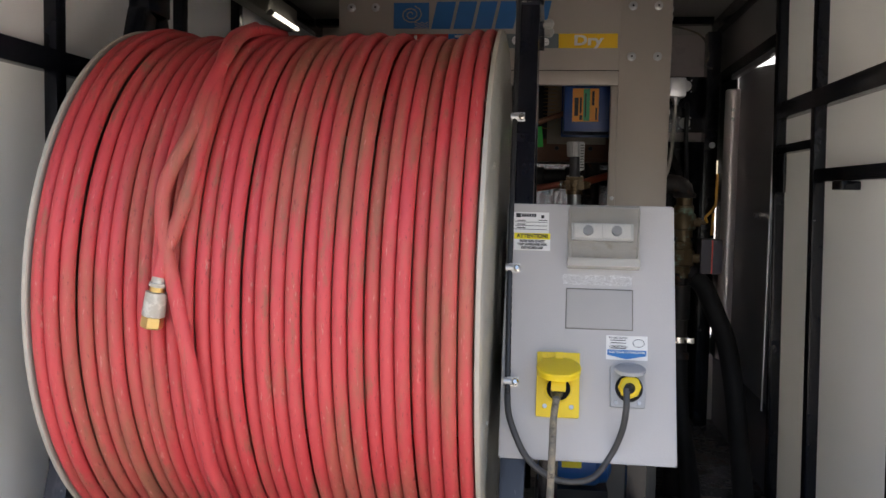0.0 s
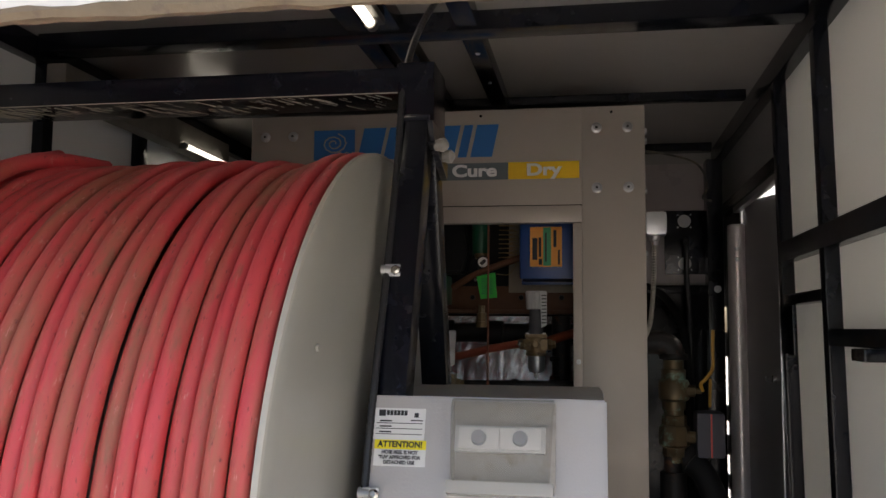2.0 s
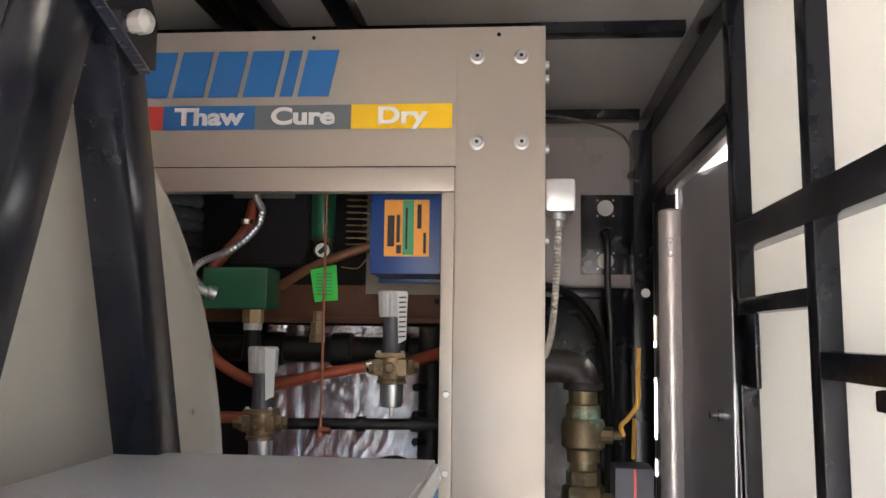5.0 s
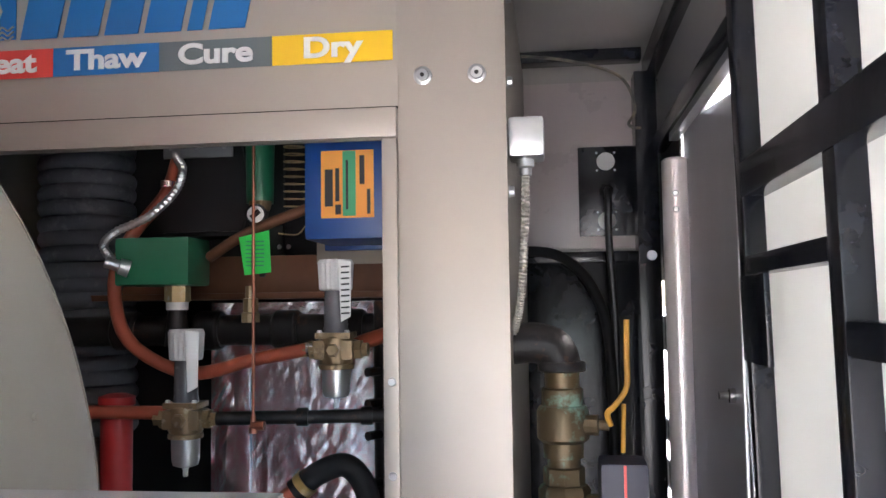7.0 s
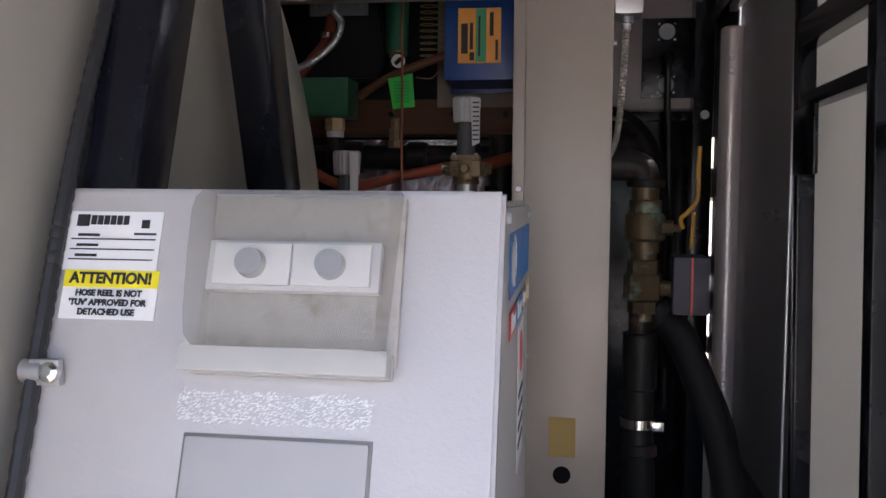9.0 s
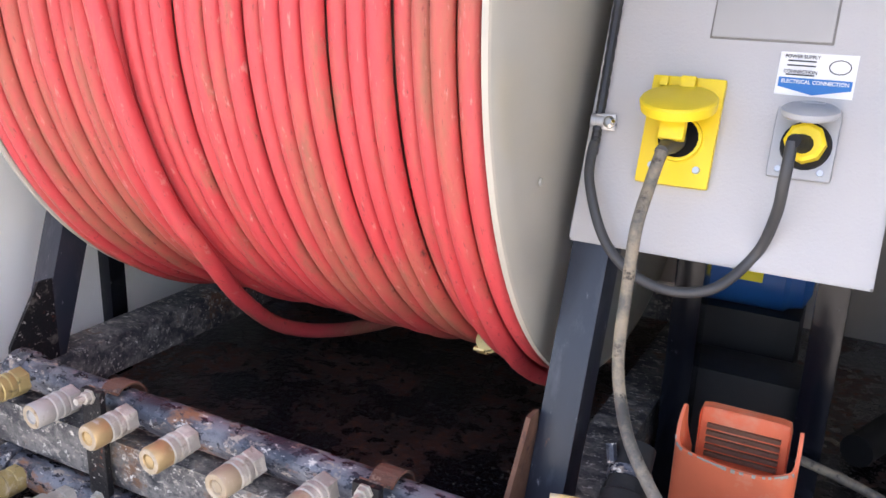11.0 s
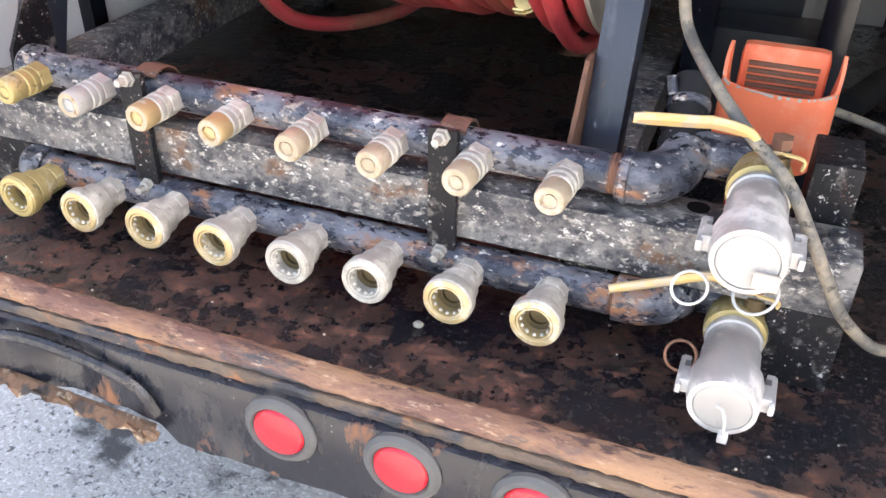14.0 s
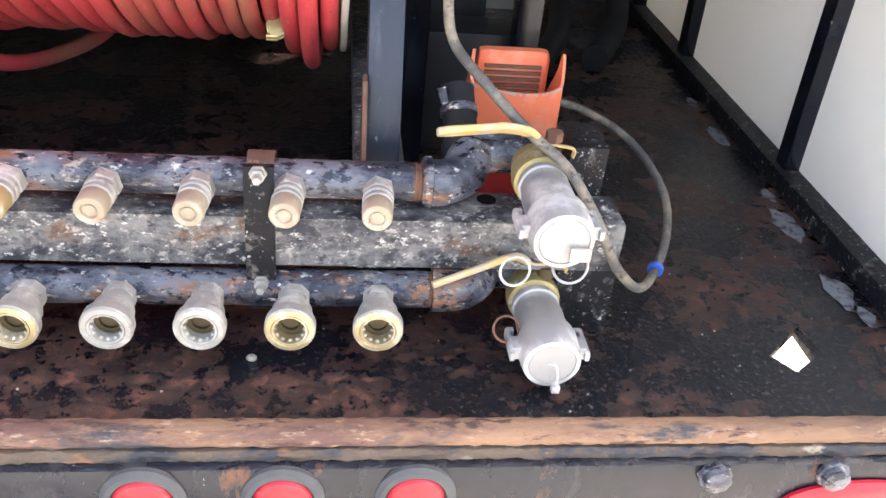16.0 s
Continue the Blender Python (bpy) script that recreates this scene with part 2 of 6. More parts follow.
CREAM = material("cream_worn_plating", (0.37, 0.30, 0.21), 0.5, 0.2, vary=0.12, scale=30, bump=0.0004, spots=(((0.48, 0.42, 0.34), 30, 0.48, 0.62, 0.7, 0.05), ((0.20, 0.13, 0.07), 45, 0.58, 0.68, 0.7, 0.2)))
# pale grey for the reflections drawn on the deck by the wall
GLINT = material("grey_deck_glint", (0.20, 0.20, 0.21), 0.6, vary=0.3, scale=60, bump=0.001, spots=(((0.05, 0.04, 0.04), 50, 0.50, 0.60, 0.7, 0),))
ORANGE = material("faded_orange_paint", (0.86, 0.19, 0.085), 0.45, vary=0.12, scale=16, bump=0.0008, bump_scale=70, spots=(((0.85, 0.40, 0.26), 12, 0.52, 0.72, 0.6, 0), ((0.14, 0.07, 0.05), 40, 0.68, 0.74, 0.8, 0)))
REDPAINT = material("red_paint", (0.45, 0.03, 0.03), 0.4, vary=0.1)
LENS = material("red_lamp_lens", (0.56, 0.010, 0.024), 0.32, vary=0.12, scale=40, bump=0.0006, coat=0.25, spots=(((0.20, 0.05, 0.04), 50, 0.64, 0.72, 0.6, 0),))
GROMMET = material("grey_rubber_grommet", (0.075, 0.075, 0.075), 0.7, vary=0.2, scale=50, bump=0.0008)
PLASTICGREY = material("grey_plastic", (0.40, 0.41, 0.43), 0.42, vary=0.05, bump=0.0002)
DUSTBEIGE = material("dusty_beige_plastic", (0.42, 0.395, 0.36), 0.5, vary=0.15, scale=60, spots=(((0.30, 0.26, 0.21), 24, 0.52, 0.66, 0.7, 0),))
DIMGREY = material("dusty_brown_grey_plastic", (0.19, 0.178, 0.16), 0.5, vary=0.2, scale=40)
COVERGREY = material("matt_grey_cover", (0.39, 0.385, 0.38), 0.5, 0.0, vary=0.05, scale=10)
PLATEGREY = material("brushed_grey_cover", (0.36, 0.37, 0.385), 0.4, 0.2, vary=0.05, scale=10, stretch=(1, 1, 8))
WHITEPLASTIC = material("white_plastic", (0.62, 0.62, 0.62), 0.4, vary=0.05, spots=(((0.40, 0.37, 0.33), 40, 0.60, 0.72, 0.6, 0),))
OLDWHITE = material("dirty_white_plastic", (0.24, 0.23, 0.21), 0.5, vary=0.15, scale=50)
LEVERORANGE = material("faded_orange_yellow_lever", (0.50, 0.25, 0.03), 0.45, vary=0.15, scale=40)
RIMBROWN = material("brown_torn_rim", (0.15, 0.085, 0.05), 0.85, vary=0.4, scale=30, bump=0.004, bump_scale=110, spots=(((0.42, 0.36, 0.27), 40, 0.56, 0.64, 0.85, 0), ((0.05, 0.04, 0.035), 26, 0.56, 0.62, 0.7, 0)))
STICKER = material("white_sticker", (0.80, 0.80, 0.79), 0.45, vary=0.04)
INK = material("black_print", (0.02, 0.02, 0.022), 0.5, vary=0.1)
YELLOWST = material("yellow_sticker", (0.88, 0.75, 0.02), 0.45, vary=0.04)
BLUEST = material("blue_sticker", (0.02, 0.17, 0.48), 0.4, vary=0.06)
LOGOBLUE = material("blue_vinyl", (0.015, 0.15, 0.42), 0.38, vary=0.05)
REDST = material("red_vinyl", (0.72, 0.06, 0.045), 0.38, vary=0.05)
GREYST = material("grey_vinyl", (0.13, 0.16, 0.17), 0.38, vary=0.05)
DRYYEL = material("yellow_vinyl", (0.88, 0.55, 0.01), 0.38, vary=0.05)
ORANGEST = material("orange_label", (0.85, 0.35, 0.05), 0.45, vary=0.08)
GREENST = material("green_label", (0.05, 0.35, 0.16), 0.45, vary=0.1)
TAG = material("bright_green_tag", (0.04, 0.70, 0.10), 0.5, vary=0.05)
GREENBOX = material("dark_green_enamel", (0.015, 0.13, 0.065), 0.36, vary=0.08)
BLUEBOX = material("blue_enamel", (0.008, 0.055, 0.22), 0.34, vary=0.08)
MOTORBLUE = material("blue_motor_paint", (0.012, 0.10, 0.34), 0.4, vary=0.15)
COPPER = material("dull_copper", (0.28, 0.11, 0.07), 0.42, 0.8, vary=0.2)
REDTUBE = material("brick_red_tubing", (0.33, 0.075, 0.04), 0.45, vary=0.15)
BROWNPIPE = material("brown_pipe", (0.16, 0.07, 0.035), 0.5, 0.2, vary=0.2, scale=30)
PINKGREY = material("pinkish_grey_panel", (0.47, 0.41, 0.40), 0.28, vary=0.05, scale=3)
FOIL = material("crinkled_foil", (0.78, 0.78, 0.86), 0.24, 1.0, vary=0.2, scale=14, bump=0.0012, bump_scale=160)
DUCT = material("grey_fabric_duct", (0.115, 0.12, 0.135), 0.55, vary=0.2, scale=14, bump=0.0015, bump_scale=60, spots=(((0.20, 0.20, 0.21), 30, 0.56, 0.68, 0.7, 0),))
# weak specular here helps keep the cabinet's shaded inside black
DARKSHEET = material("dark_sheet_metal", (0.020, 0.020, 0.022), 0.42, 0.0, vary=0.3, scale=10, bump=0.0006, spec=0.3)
IRON = material("black_iron_pipe", (0.018, 0.016, 0.016), 0.45, 0.0, spec=0.25, vary=0.3, scale=30, bump=0.0006, spots=(((0.10, 0.05, 0.03), 20, 0.58, 0.68, 0.8, 0),))
DOORGREY = material("grey_door_skin", (0.46, 0.445, 0.445), 0.20, 0.35, vary=0.04, scale=2)
DOORSKIN = material("pale_grey_door_skin", (0.35, 0.335, 0.345), 0.40, 0.15, vary=0.05, scale=0.8)
ALUEDGE = material("bright_aluminium_edge", (0.82, 0.80, 0.80), 0.4, 0.5, vary=0.06, scale=20)
SATIN = material("satin_steel", (0.88, 0.80, 0.79), 0.32, 0.40, vary=0.06, scale=20)
BEIGE = material("beige_plate", (0.42, 0.37, 0.30), 0.5, vary=0.08)
ASPHALT = material("asphalt", (0.355, 0.345, 0.325), 0.9, vary=0.2, scale=0.7, bump=0.012, bump_scale=80,
                   spots=(((0.52, 0.51, 0.50), 95, 0.52, 0.60, 0.9, 0), ((0.09, 0.09, 0.09), 70, 0.56, 0.64, 0.9, 0), ((0.05, 0.05, 0.05), 3.0, 0.58, 0.66, 0.8, 0)))
SIGNBROWN = material("ochre_decal", (0.50, 0.34, 0.10), 0.5, vary=0.1)


def let_light(mat, share, tint):
    """Translucency added to brighten the interior: part of the light passes through the skin, scattered."""
    n, l = mat.node_tree.nodes, mat.node_tree.links
    out, b = n["Material Output"], n["Principled BSDF"]
    t, x = n.new("ShaderNodeBsdfTranslucent"), n.new("ShaderNodeMixShader")
    t.inputs[0].default_value = (*tint, 1)
    x.inputs[0].default_value = share
    l.new(b.outputs[0], x.inputs[1])
    l.new(t.outputs[0], x.inputs[2])
    l.new(x.outputs[0], out.inputs[0])


# same panel twice; each side's share sets how bright that wall looks
PANELL = PANELW.copy()
PANELL.name = "white_left_wall_panel"
let_light(PANELW, 0.10, (0.93, 0.94, 0.92))
let_light(PANELL, 0.085, (0.93, 0.94, 0.92))


def thin_clear(name, gloss):
    """Thin clear plastic: mostly seen through, with a weak shine."""
    m = bpy.data.materials.new(name)
    m.use_nodes = True
    n, l = m.node_tree.nodes, m.node_tree.links
    t, g, x = n.new("ShaderNodeBsdfTransparent"), n["Principled BSDF"], n.new("ShaderNodeMixShader")
    t.inputs[0].default_value = (0.80, 0.79, 0.77, 1)
    g.inputs["Base Color"].default_value = (0.75, 0.74, 0.70, 1)
    g.inputs["Roughness"].default_value = 0.12
    x.inputs[0].default_value = gloss
    l.new(t.outputs[0], x.inputs[1])
    l.new(g.outputs[0], x.inputs[2])
    l.new(x.outputs[0], n["Material Output"].inputs[0])
    return m


DUSTY = thin_clear("dusty_clear_plastic", 0.45)
CLEAR = thin_clear("scuffed_clear_plastic", 0.11)
TUBELIGHT = bpy.data.materials.new("lamp_tube_glow")
TUBELIGHT.use_nodes = True
TUBELIGHT.node_tree.nodes["Principled BSDF"].inputs["Emission Color"].default_value = (1, 0.95, 0.85, 1)
TUBELIGHT.node_tree.nodes["Principled BSDF"].inputs["Emission Strength"].default_value = 1.0

# ---------------- mesh helpers ----------------


def V(*p):
    return Vector(p)


def box(bm, lo, hi, bevel=0.0, m=None):
    mid = [(a + b) / 2 for a, b in zip(lo, hi)]
    size = [abs(b - a) for a, b in zip(lo, hi)]
    r = bmesh.ops.create_cube(bm, size=1.0, matrix=(m or Matrix()) @ Matrix.Translation(mid) @ Matrix.Diagonal((*size, 1)))
    if bevel:
        edges = {e for v in r["verts"] for e in v.link_edges}
        bmesh.ops.bevel(bm, geom=list(edges), offset=bevel, segments=2, affect='EDGES', profile=0.7)
    return bm


def axes_of(d):
    d = Vector(d).normalized()
    a = Vector((0, 0, 1)) if abs(d.z) < 0.9 else Vector((1, 0, 0))
    s = d.cross(a).normalized()
    return d, s, s.cross(d)


def ring(bm, c, s, t, r, n, turn=0.0):
    return [bm.verts.new(c + r * (math.cos(turn + 2 * math.pi * k / n) * s + math.sin(turn + 2 * math.pi * k / n) * t)) for k in range(n)]


def bridge(bm, a, b):
    n = len(a)
    for k in range(n):
        bm.faces.new((a[k], a[(k + 1) % n], b[(k + 1) % n], b[k]))


def lathe(bm, origin, way, profile, n=24, caps=True, turn=0.0):
    """A turned body: profile of (distance along the way, radius)."""
    d, s, t = axes_of(way)
    rows = [ring(bm, Vector(origin) + h * d, s, t, max(r, 1e-4), n, turn) for h, r in profile]
    for a, b in zip(rows, rows[1:]):
        bridge(bm, a, b)
    if caps:
        bm.faces.new(list(reversed(rows[0])))
        bm.faces.new(rows[-1])
    return bm


def rod(bm, a, b, r, n=16):
    a, b = Vector(a), Vector(b)
    return lathe(bm, a, b - a, ((0, r), ((b - a).length, r)), n)


def smooth_path(points, steps=6, closed=False):
    """Points of a soft curve through the given ones."""
    p = [Vector(q) for q in points]
    out = []
    for k in range(len(p) - 1):
        a, b, c, d = p[max(k - 1, 0)], p[k], p[k + 1], p[min(k + 2, len(p) - 1)]
        for j in range(steps):
            u = j / steps
            out.append(0.5 * ((2 * b) + (c - a) * u + (2 * a - 5 * b + 4 * c - d) * u * u + (3 * b - a - 3 * c + d) * u ** 3))
    out.append(p[-1])
    return out


def sweep(bm, path, r, n=10, radii=None):
    """A round tube along a path of points."""
    path = [Vector(q) for q in path]
    d, s, t = axes_of(path[1] - path[0])
    rows = []
    for k, q in enumerate(path):
        w = (path[min(k + 1, len(path) - 1)] - path[max(k - 1, 0)]).normalized()
        s = (s - s.dot(w) * w).normalized()
        rows.append(ring(bm, q, s, w.cross(s), radii[k] if radii else r, n))
    for a, b in zip(rows, rows[1:]):
        bridge(bm, a, b)
    bm.faces.new(list(reversed(rows[0])))
    bm.faces.new(rows[-1])
    return bm


def plate(bm, outline, depth):
    """A flat plate: outline of points, thickened by the vector depth."""
    a = [bm.verts.new(q) for q in outline]
    b = [bm.verts.new(Vector(q) + Vector(depth)) for q in outline]
    bm.faces.new(list(reversed(a)))
    bm.faces.new(b)
    bridge(bm, a, b)
    return bm


def bar(bm, a, b, w, h, up=(0, 0, 1), bevel=0.004):
    """A square tube from a to b, w across and h along up."""
    a, b = Vector(a), Vector(b)
    d = (b - a).normalized()
    x = d.cross(Vector(up)).normalized()
    z = x.cross(d)
    m = Matrix((x, d, z)).transposed().to_4x4()
    m.translation = (a + b) / 2
    L = (b - a).length
    return box(bm, (-w / 2, -L / 2, -h / 2), (w / 2, L / 2, h / 2), bevel, m)


def finish(bm, name, mat, smooth=True):
    bmesh.ops.recalc_face_normals(bm, faces=bm.faces)
    for f in bm.faces:
        f.smooth = smooth
    for e in bm.edges:
        if len(e.link_faces) != 2 or e.calc_face_angle(0) > 0.6:
            e.smooth = False
    me = bpy.data.meshes.new(name)
    bm.to_mesh(me)
    bm.free()
    me.materials.append(mat)
    return me


def part(name, bm, mat, parent=None, label="", smooth=True):
    ob = new(name, finish(bm, name, mat, smooth))
    if parent is not None:
        ob.parent = parent
        if parent.parent is None:
            ob.matrix_parent_inverse = parent.matrix_basis.inverted()
    if label:
        ob["label"] = label
    return ob


def thing(name, at, label, category, group=""):
    ob = new(name)
    ob.empty_display_size = 0.05
    ob.matrix_basis = Matrix.Translation(at)
    return tagged(ob, label, category, group)


def solo(name, bm, mat, label, category, group="", kind="", smooth=True):
    return tagged(part(name, bm, mat, smooth=smooth), label, category, group, kind)


def B():
    return bmesh.new()


def words(name, text, size, m, mat, parent, bold=0.0, label=""):
    """Lettering in the built-in font as a thin mesh, centred at the pose m, reading along its x."""
    cu = bpy.data.curves.new(name, 'FONT')
    cu.body, cu.size, cu.align_x, cu.align_y, cu.extrude, cu.offset = text, size, 'CENTER', 'CENTER', 0.0002, min(bold, 0.0006)
    cu.bevel_depth, cu.bevel_resolution = max(0.0, bold - 0.0006), 0
    tmp = new("tmp", cu)
    me = bpy.data.meshes.new_from_object(tmp.evaluated_get(bpy.context.evaluated_depsgraph_get()))
    bpy.data.objects.remove(tmp)
    bpy.data.curves.remove(cu)
    me.transform(m)
    me.materials.clear()
    me.materials.append(mat)
    ob = new(name, me)
    if parent is not None:
        ob.parent = parent
        if parent.parent is None:
            ob.matrix_parent_inverse = parent.matrix_basis.inverted()
    if label:
        ob["label"] = label
    return ob

# The gear inside the body is drawn in units of its own; GEAR brings it to metres and to its place over the deck.
GEAR = Matrix.Translation((-0.1525, -0.4464, -0.1245)) @ Matrix.Scale(1.28, 4)
FLOOR = 0.0973             # the deck in the gear's own units


def set_out(earlier, m=GEAR):
    """Sets all that was built since the objects in earlier were there into place by m."""
    for ob in [o for o in bpy.data.objects if o not in earlier]:
        if ob.type == 'MESH':
            ob.data.transform(m)
        else:
            ob.matrix_basis = Matrix.Translation(m @ ob.matrix_basis.translation)
            for c in ob.children:
                c.matrix_parent_inverse = ob.matrix_basis.inverted()


# ---------------- setting ----------------
XL, XR = -0.902, 0.865     # inner faces of the side panels, the right one at shoulder height
XD = 0.95                  # right end of the deck, under the leaning wall
YB, YE = 3.475, 0.785      # front bulkhead and rear edge of the deck
ZC = 1.706                 # ceiling
GROUND = -0.62

bm = B()
g = [bm.verts.new(p) for p in ((-400, -400, GROUND), (400, -400, GROUND), (400, 400, GROUND), (-400, 400, GROUND))]
bm.faces.new(g)
solo("ground", bm, ASPHALT, "weathered grey asphalt yard behind the truck", "ground", kind="structure")

# deck plate with the skewed square drain opening
bm = B()
HOLE_AT = ((0.632, 0.942), (0.656, 0.908), (0.708, 0.948), (0.700, 1.004))
hc = V(0.675, 0.952, 0)
outer = [(XL, 0.80), (XD, 0.80), (XD, YB), (XL, YB)]
for z, flip in ((0.0, False), (-0.012, True)):
    o_ = [bm.verts.new((x, y, z)) for x, y in outer]
    i_ = [bm.verts.new((x, y, z)) for x, y in (HOLE_AT[1], HOLE_AT[2], HOLE_AT[3], HOLE_AT[0])]
    bridge(bm, o_, i_)
    if not flip:
        up_ = (o_, i_)
    else:
        bridge(bm, o_, up_[0])
        bridge(bm, i_, up_[1])
deck = solo("floor", bm, DECK, "rusty black steel deck plate with oil stains", "floor", kind="structure", smooth=False)

# unseen skirts added as support; the right one's depth sets light below the drain
for name, lo, hi in (("wall_skirt_right", (XD - 0.025, 0.90, -0.27), (XD, YB, -0.0125)), ("wall_skirt_left", (XL - 0.045, 2.10, GROUND), (XL - 0.02, YB, -0.0125)), ("wall_skirt_front", (XL - 0.02, YB - 0.025, GROUND), (XD - 0.03, YB, -0.0125))):
    solo(name, box(B(), lo, hi, 0.003), REARFACE, "added plain dark skirt below the truck body", "wall", kind="structure")

# rolled rear edge with rust
bm = B()
pts = []
for k in range(220):
    x = XL - 0.03 + (XD - XL + 0.03) * k / 219
    pts.append(x)
prof = [(0.822, 0.0), (0.820, 0.006), (0.814, 0.009), (0.804, 0.0090), (0.797, 0.0070), (0.792, 0.002), (0.790, -0.004), (0.791, -0.010), (0.800, -0.011), (0.822, -0.011)]
rows = []
for x in pts:
    j = 0.0010
    rows.append([bm.verts.new((x, y + random.uniform(-j, j), z + random.uniform(-j, j))) for y, z in prof])
for a, b in zip(rows, rows[1:]):
    bridge(bm, a, b)
bm.faces.new(list(reversed(rows[0])))
bm.faces.new(rows[-1])
solo("trim", bm, EDGE, "orange rusted rolled steel edge of the deck", "trim", kind="structure")
bm = B()
rows = []
for x in pts:
    j, d = 0.0012, random.uniform(-0.0015, 0.001)
    rows.append([bm.verts.new((x, y + random.uniform(-j, j), z + random.uniform(-j, j))) for y, z in ((0.810, -0.0135), (0.789 + d, -0.0135), (0.785 + d, -0.018), (0.785, -0.026), (0.810, -0.026))])
for a, b in zip(rows, rows[1:]):
    bridge(bm, a, b)
bm.faces.new(list(reversed(rows[0])))
bm.faces.new(rows[-1])
solo("trim_lower", bm, EDGELOW, "ragged rusted lower lip under the deck edge", "trim", kind="structure")

# rear face below the edge, bent and torn along its lower rim
bm = B()
rows = []
for k in range(80):
    x = XL - 0.03 + (XD - XL + 0.03) * k / 79
    low = -0.150
    if -0.62 < x < -0.33:
        low = -0.124 - 0.012 * math.sin((x + 0.62) * 22) * random.uniform(0.2, 1.0)
    low += random.uniform(-0.003, 0.003)
    dent = 0.018 * math.exp(-((x + 0.50) / 0.07) ** 2)
    rows.append([bm.verts.new((x, y + d * dent, z)) for y, z, d in ((0.786, -0.0262, 0), (0.776, -0.030, 0.2), (0.772, -0.040, 0.8), (0.771, (low - 0.04) / 2, 1.6), (0.770, low, 0.6), (0.790, low, 0.6), (0.796, -0.0262, 0))])
for a, b in zip(rows, rows[1:]):
    bridge(bm, a, b)
bm.faces.new(list(reversed(rows[0])))
bm.faces.new(rows[-1])
solo("wall_rear_face", bm, REARFACE, "chipped black steel rear face with a bent torn lower rim", "wall", kind="structure")

bm = sweep(B(), smooth_path([V(-0.72, 0.770, -0.048), V(-0.60, 0.760, -0.050), V(-0.52, 0.764, -0.040), V(-0.44, 0.766, -0.046), V(-0.36, 0.764, -0.062), V(-0.335, 0.768, -0.105)], 8), 0.008, 8)
solo("bent_lip", bm, REARFACE, "bent black steel lip along the dented rear face", "lip", kind="structure")
bm = B()
rows = []
for k in range(60):
    x = -0.72 + 0.375 * k / 59
    j = lambda a: random.uniform(-a, a)
    drop = 0.004 * math.sin(x * 47) + 0.006 * math.sin(x * 131 + 1) + j(0.004)
    top, low, thick = -0.112 + 0.02 * (x + 0.72) / -0.375, -0.132 + drop - 0.010 * (k > 44), 0.006 + 0.004 * math.sin(x * 60) ** 2
    rows.append([bm.verts.new((x, y, z)) for y, z in ((0.768, top + j(0.002)), (0.762 - thick, top - 0.006 + j(0.002)), (0.759 - thick + j(0.002), low + 0.006), (0.762 + j(0.002), low), (0.770, low + 0.003), (0.774, top))])
for a, b in zip(rows, rows[1:]):
    bridge(bm, a, b)
bm.faces.new(list(reversed(rows[0])))
bm.faces.new(rows[-1])
plate(bm, [V(-0.350, 0.752, -0.126), V(-0.338, 0.750, -0.118), V(-0.325, 0.749, -0.122), V(-0.333, 0.752, -0.138), V(-0.348, 0.753, -0.146)], (0, 0.006, 0))
plate(bm, [V(-0.368, 0.752, -0.136), V(-0.352, 0.751, -0.134), V(-0.355, 0.753, -0.153), V(-0.364, 0.753, -0.150)], (0, 0.005, 0))
solo("torn_rim_rust", bm, RIMBROWN, "flaking rust along the torn rim of the rear face", "rust", kind="structure", smooth=False)


def side_wall(name, x, out, label):
    """White panels behind the frame; x is their inner face, out the sign of the outward way."""
    bm = B()
    box(bm, (min(x, x + out * 0.03), 0.775, -0.012), (max(x, x + out * 0.03), YB + 0.03, ZC + 0.02))
    return solo(name, bm, PANELL, label, "wall", kind="structure", smooth=False)


LEAN = lambda z: 0.018 * (1.1555 - z)   # the right wall leans out a little towards the deck


def lean(*obs):
    for ob in obs:
        for v in ob.data.vertices:
            v.co.x += LEAN(v.co.z)


# the rear part of the right wall is white skin, the part round the side door is grey sheet
bm = box(B(), (XR, 0.775, -0.012), (XR + 0.03, 2.41, ZC + 0.02))
w1 = solo("wall_right", bm, PANELW, "white side wall panel, scuffed along the bottom", "wall", kind="structure", smooth=False)
bm = B()
box(bm, (XR, 2.41, 1.440), (XR + 0.03, YB - 0.003, ZC + 0.02))
box(bm, (XR, 2.41, -0.012), (XR + 0.03, YB - 0.003, 0.30))
w2 = solo("wall_right_front", bm, DOORGREY, "grey sheet metal round the side door", "wall", kind="structure", smooth=False)
# beyond the door daylight shows through chinks along the hinge side
bm = box(B(), (0.858, 3.09, 0.30), (0.862, 3.405, 1.440))
for z0, z1 in ((0.30, 0.372), (0.485, 0.535), (0.602, 0.672), (0.719, 0.774), (0.945, 1.031), (1.121, 1.440)):
    box(bm, (0.855, 3.405, z0), (0.859, YB - 0.003 if z0 < 0.31 or z1 > 1.4 else YB + 0.026, z1))
box(bm, (0.893, 3.392, 0.30), (0.897, 3.53, 1.440))
solo("wall_hinge_side", bm, DARKSHEET, "dark jamb sheet with daylight chinks beside the door", "wall", kind="structure", smooth=False)
lean(w1, w2)
side_wall("wall_left", XL, -1, "glossy white side wall panel of the truck body")
bm = B()
box(bm, (XL - 0.03, YB, -0.012), (0.852, YB + 0.03, ZC + 0.02))
box(bm, (0.852, YB, -0.012), (XD, YB + 0.03, 0.372))
box(bm, (0.852, YB, 1.200), (XD, YB + 0.03, ZC + 0.02))
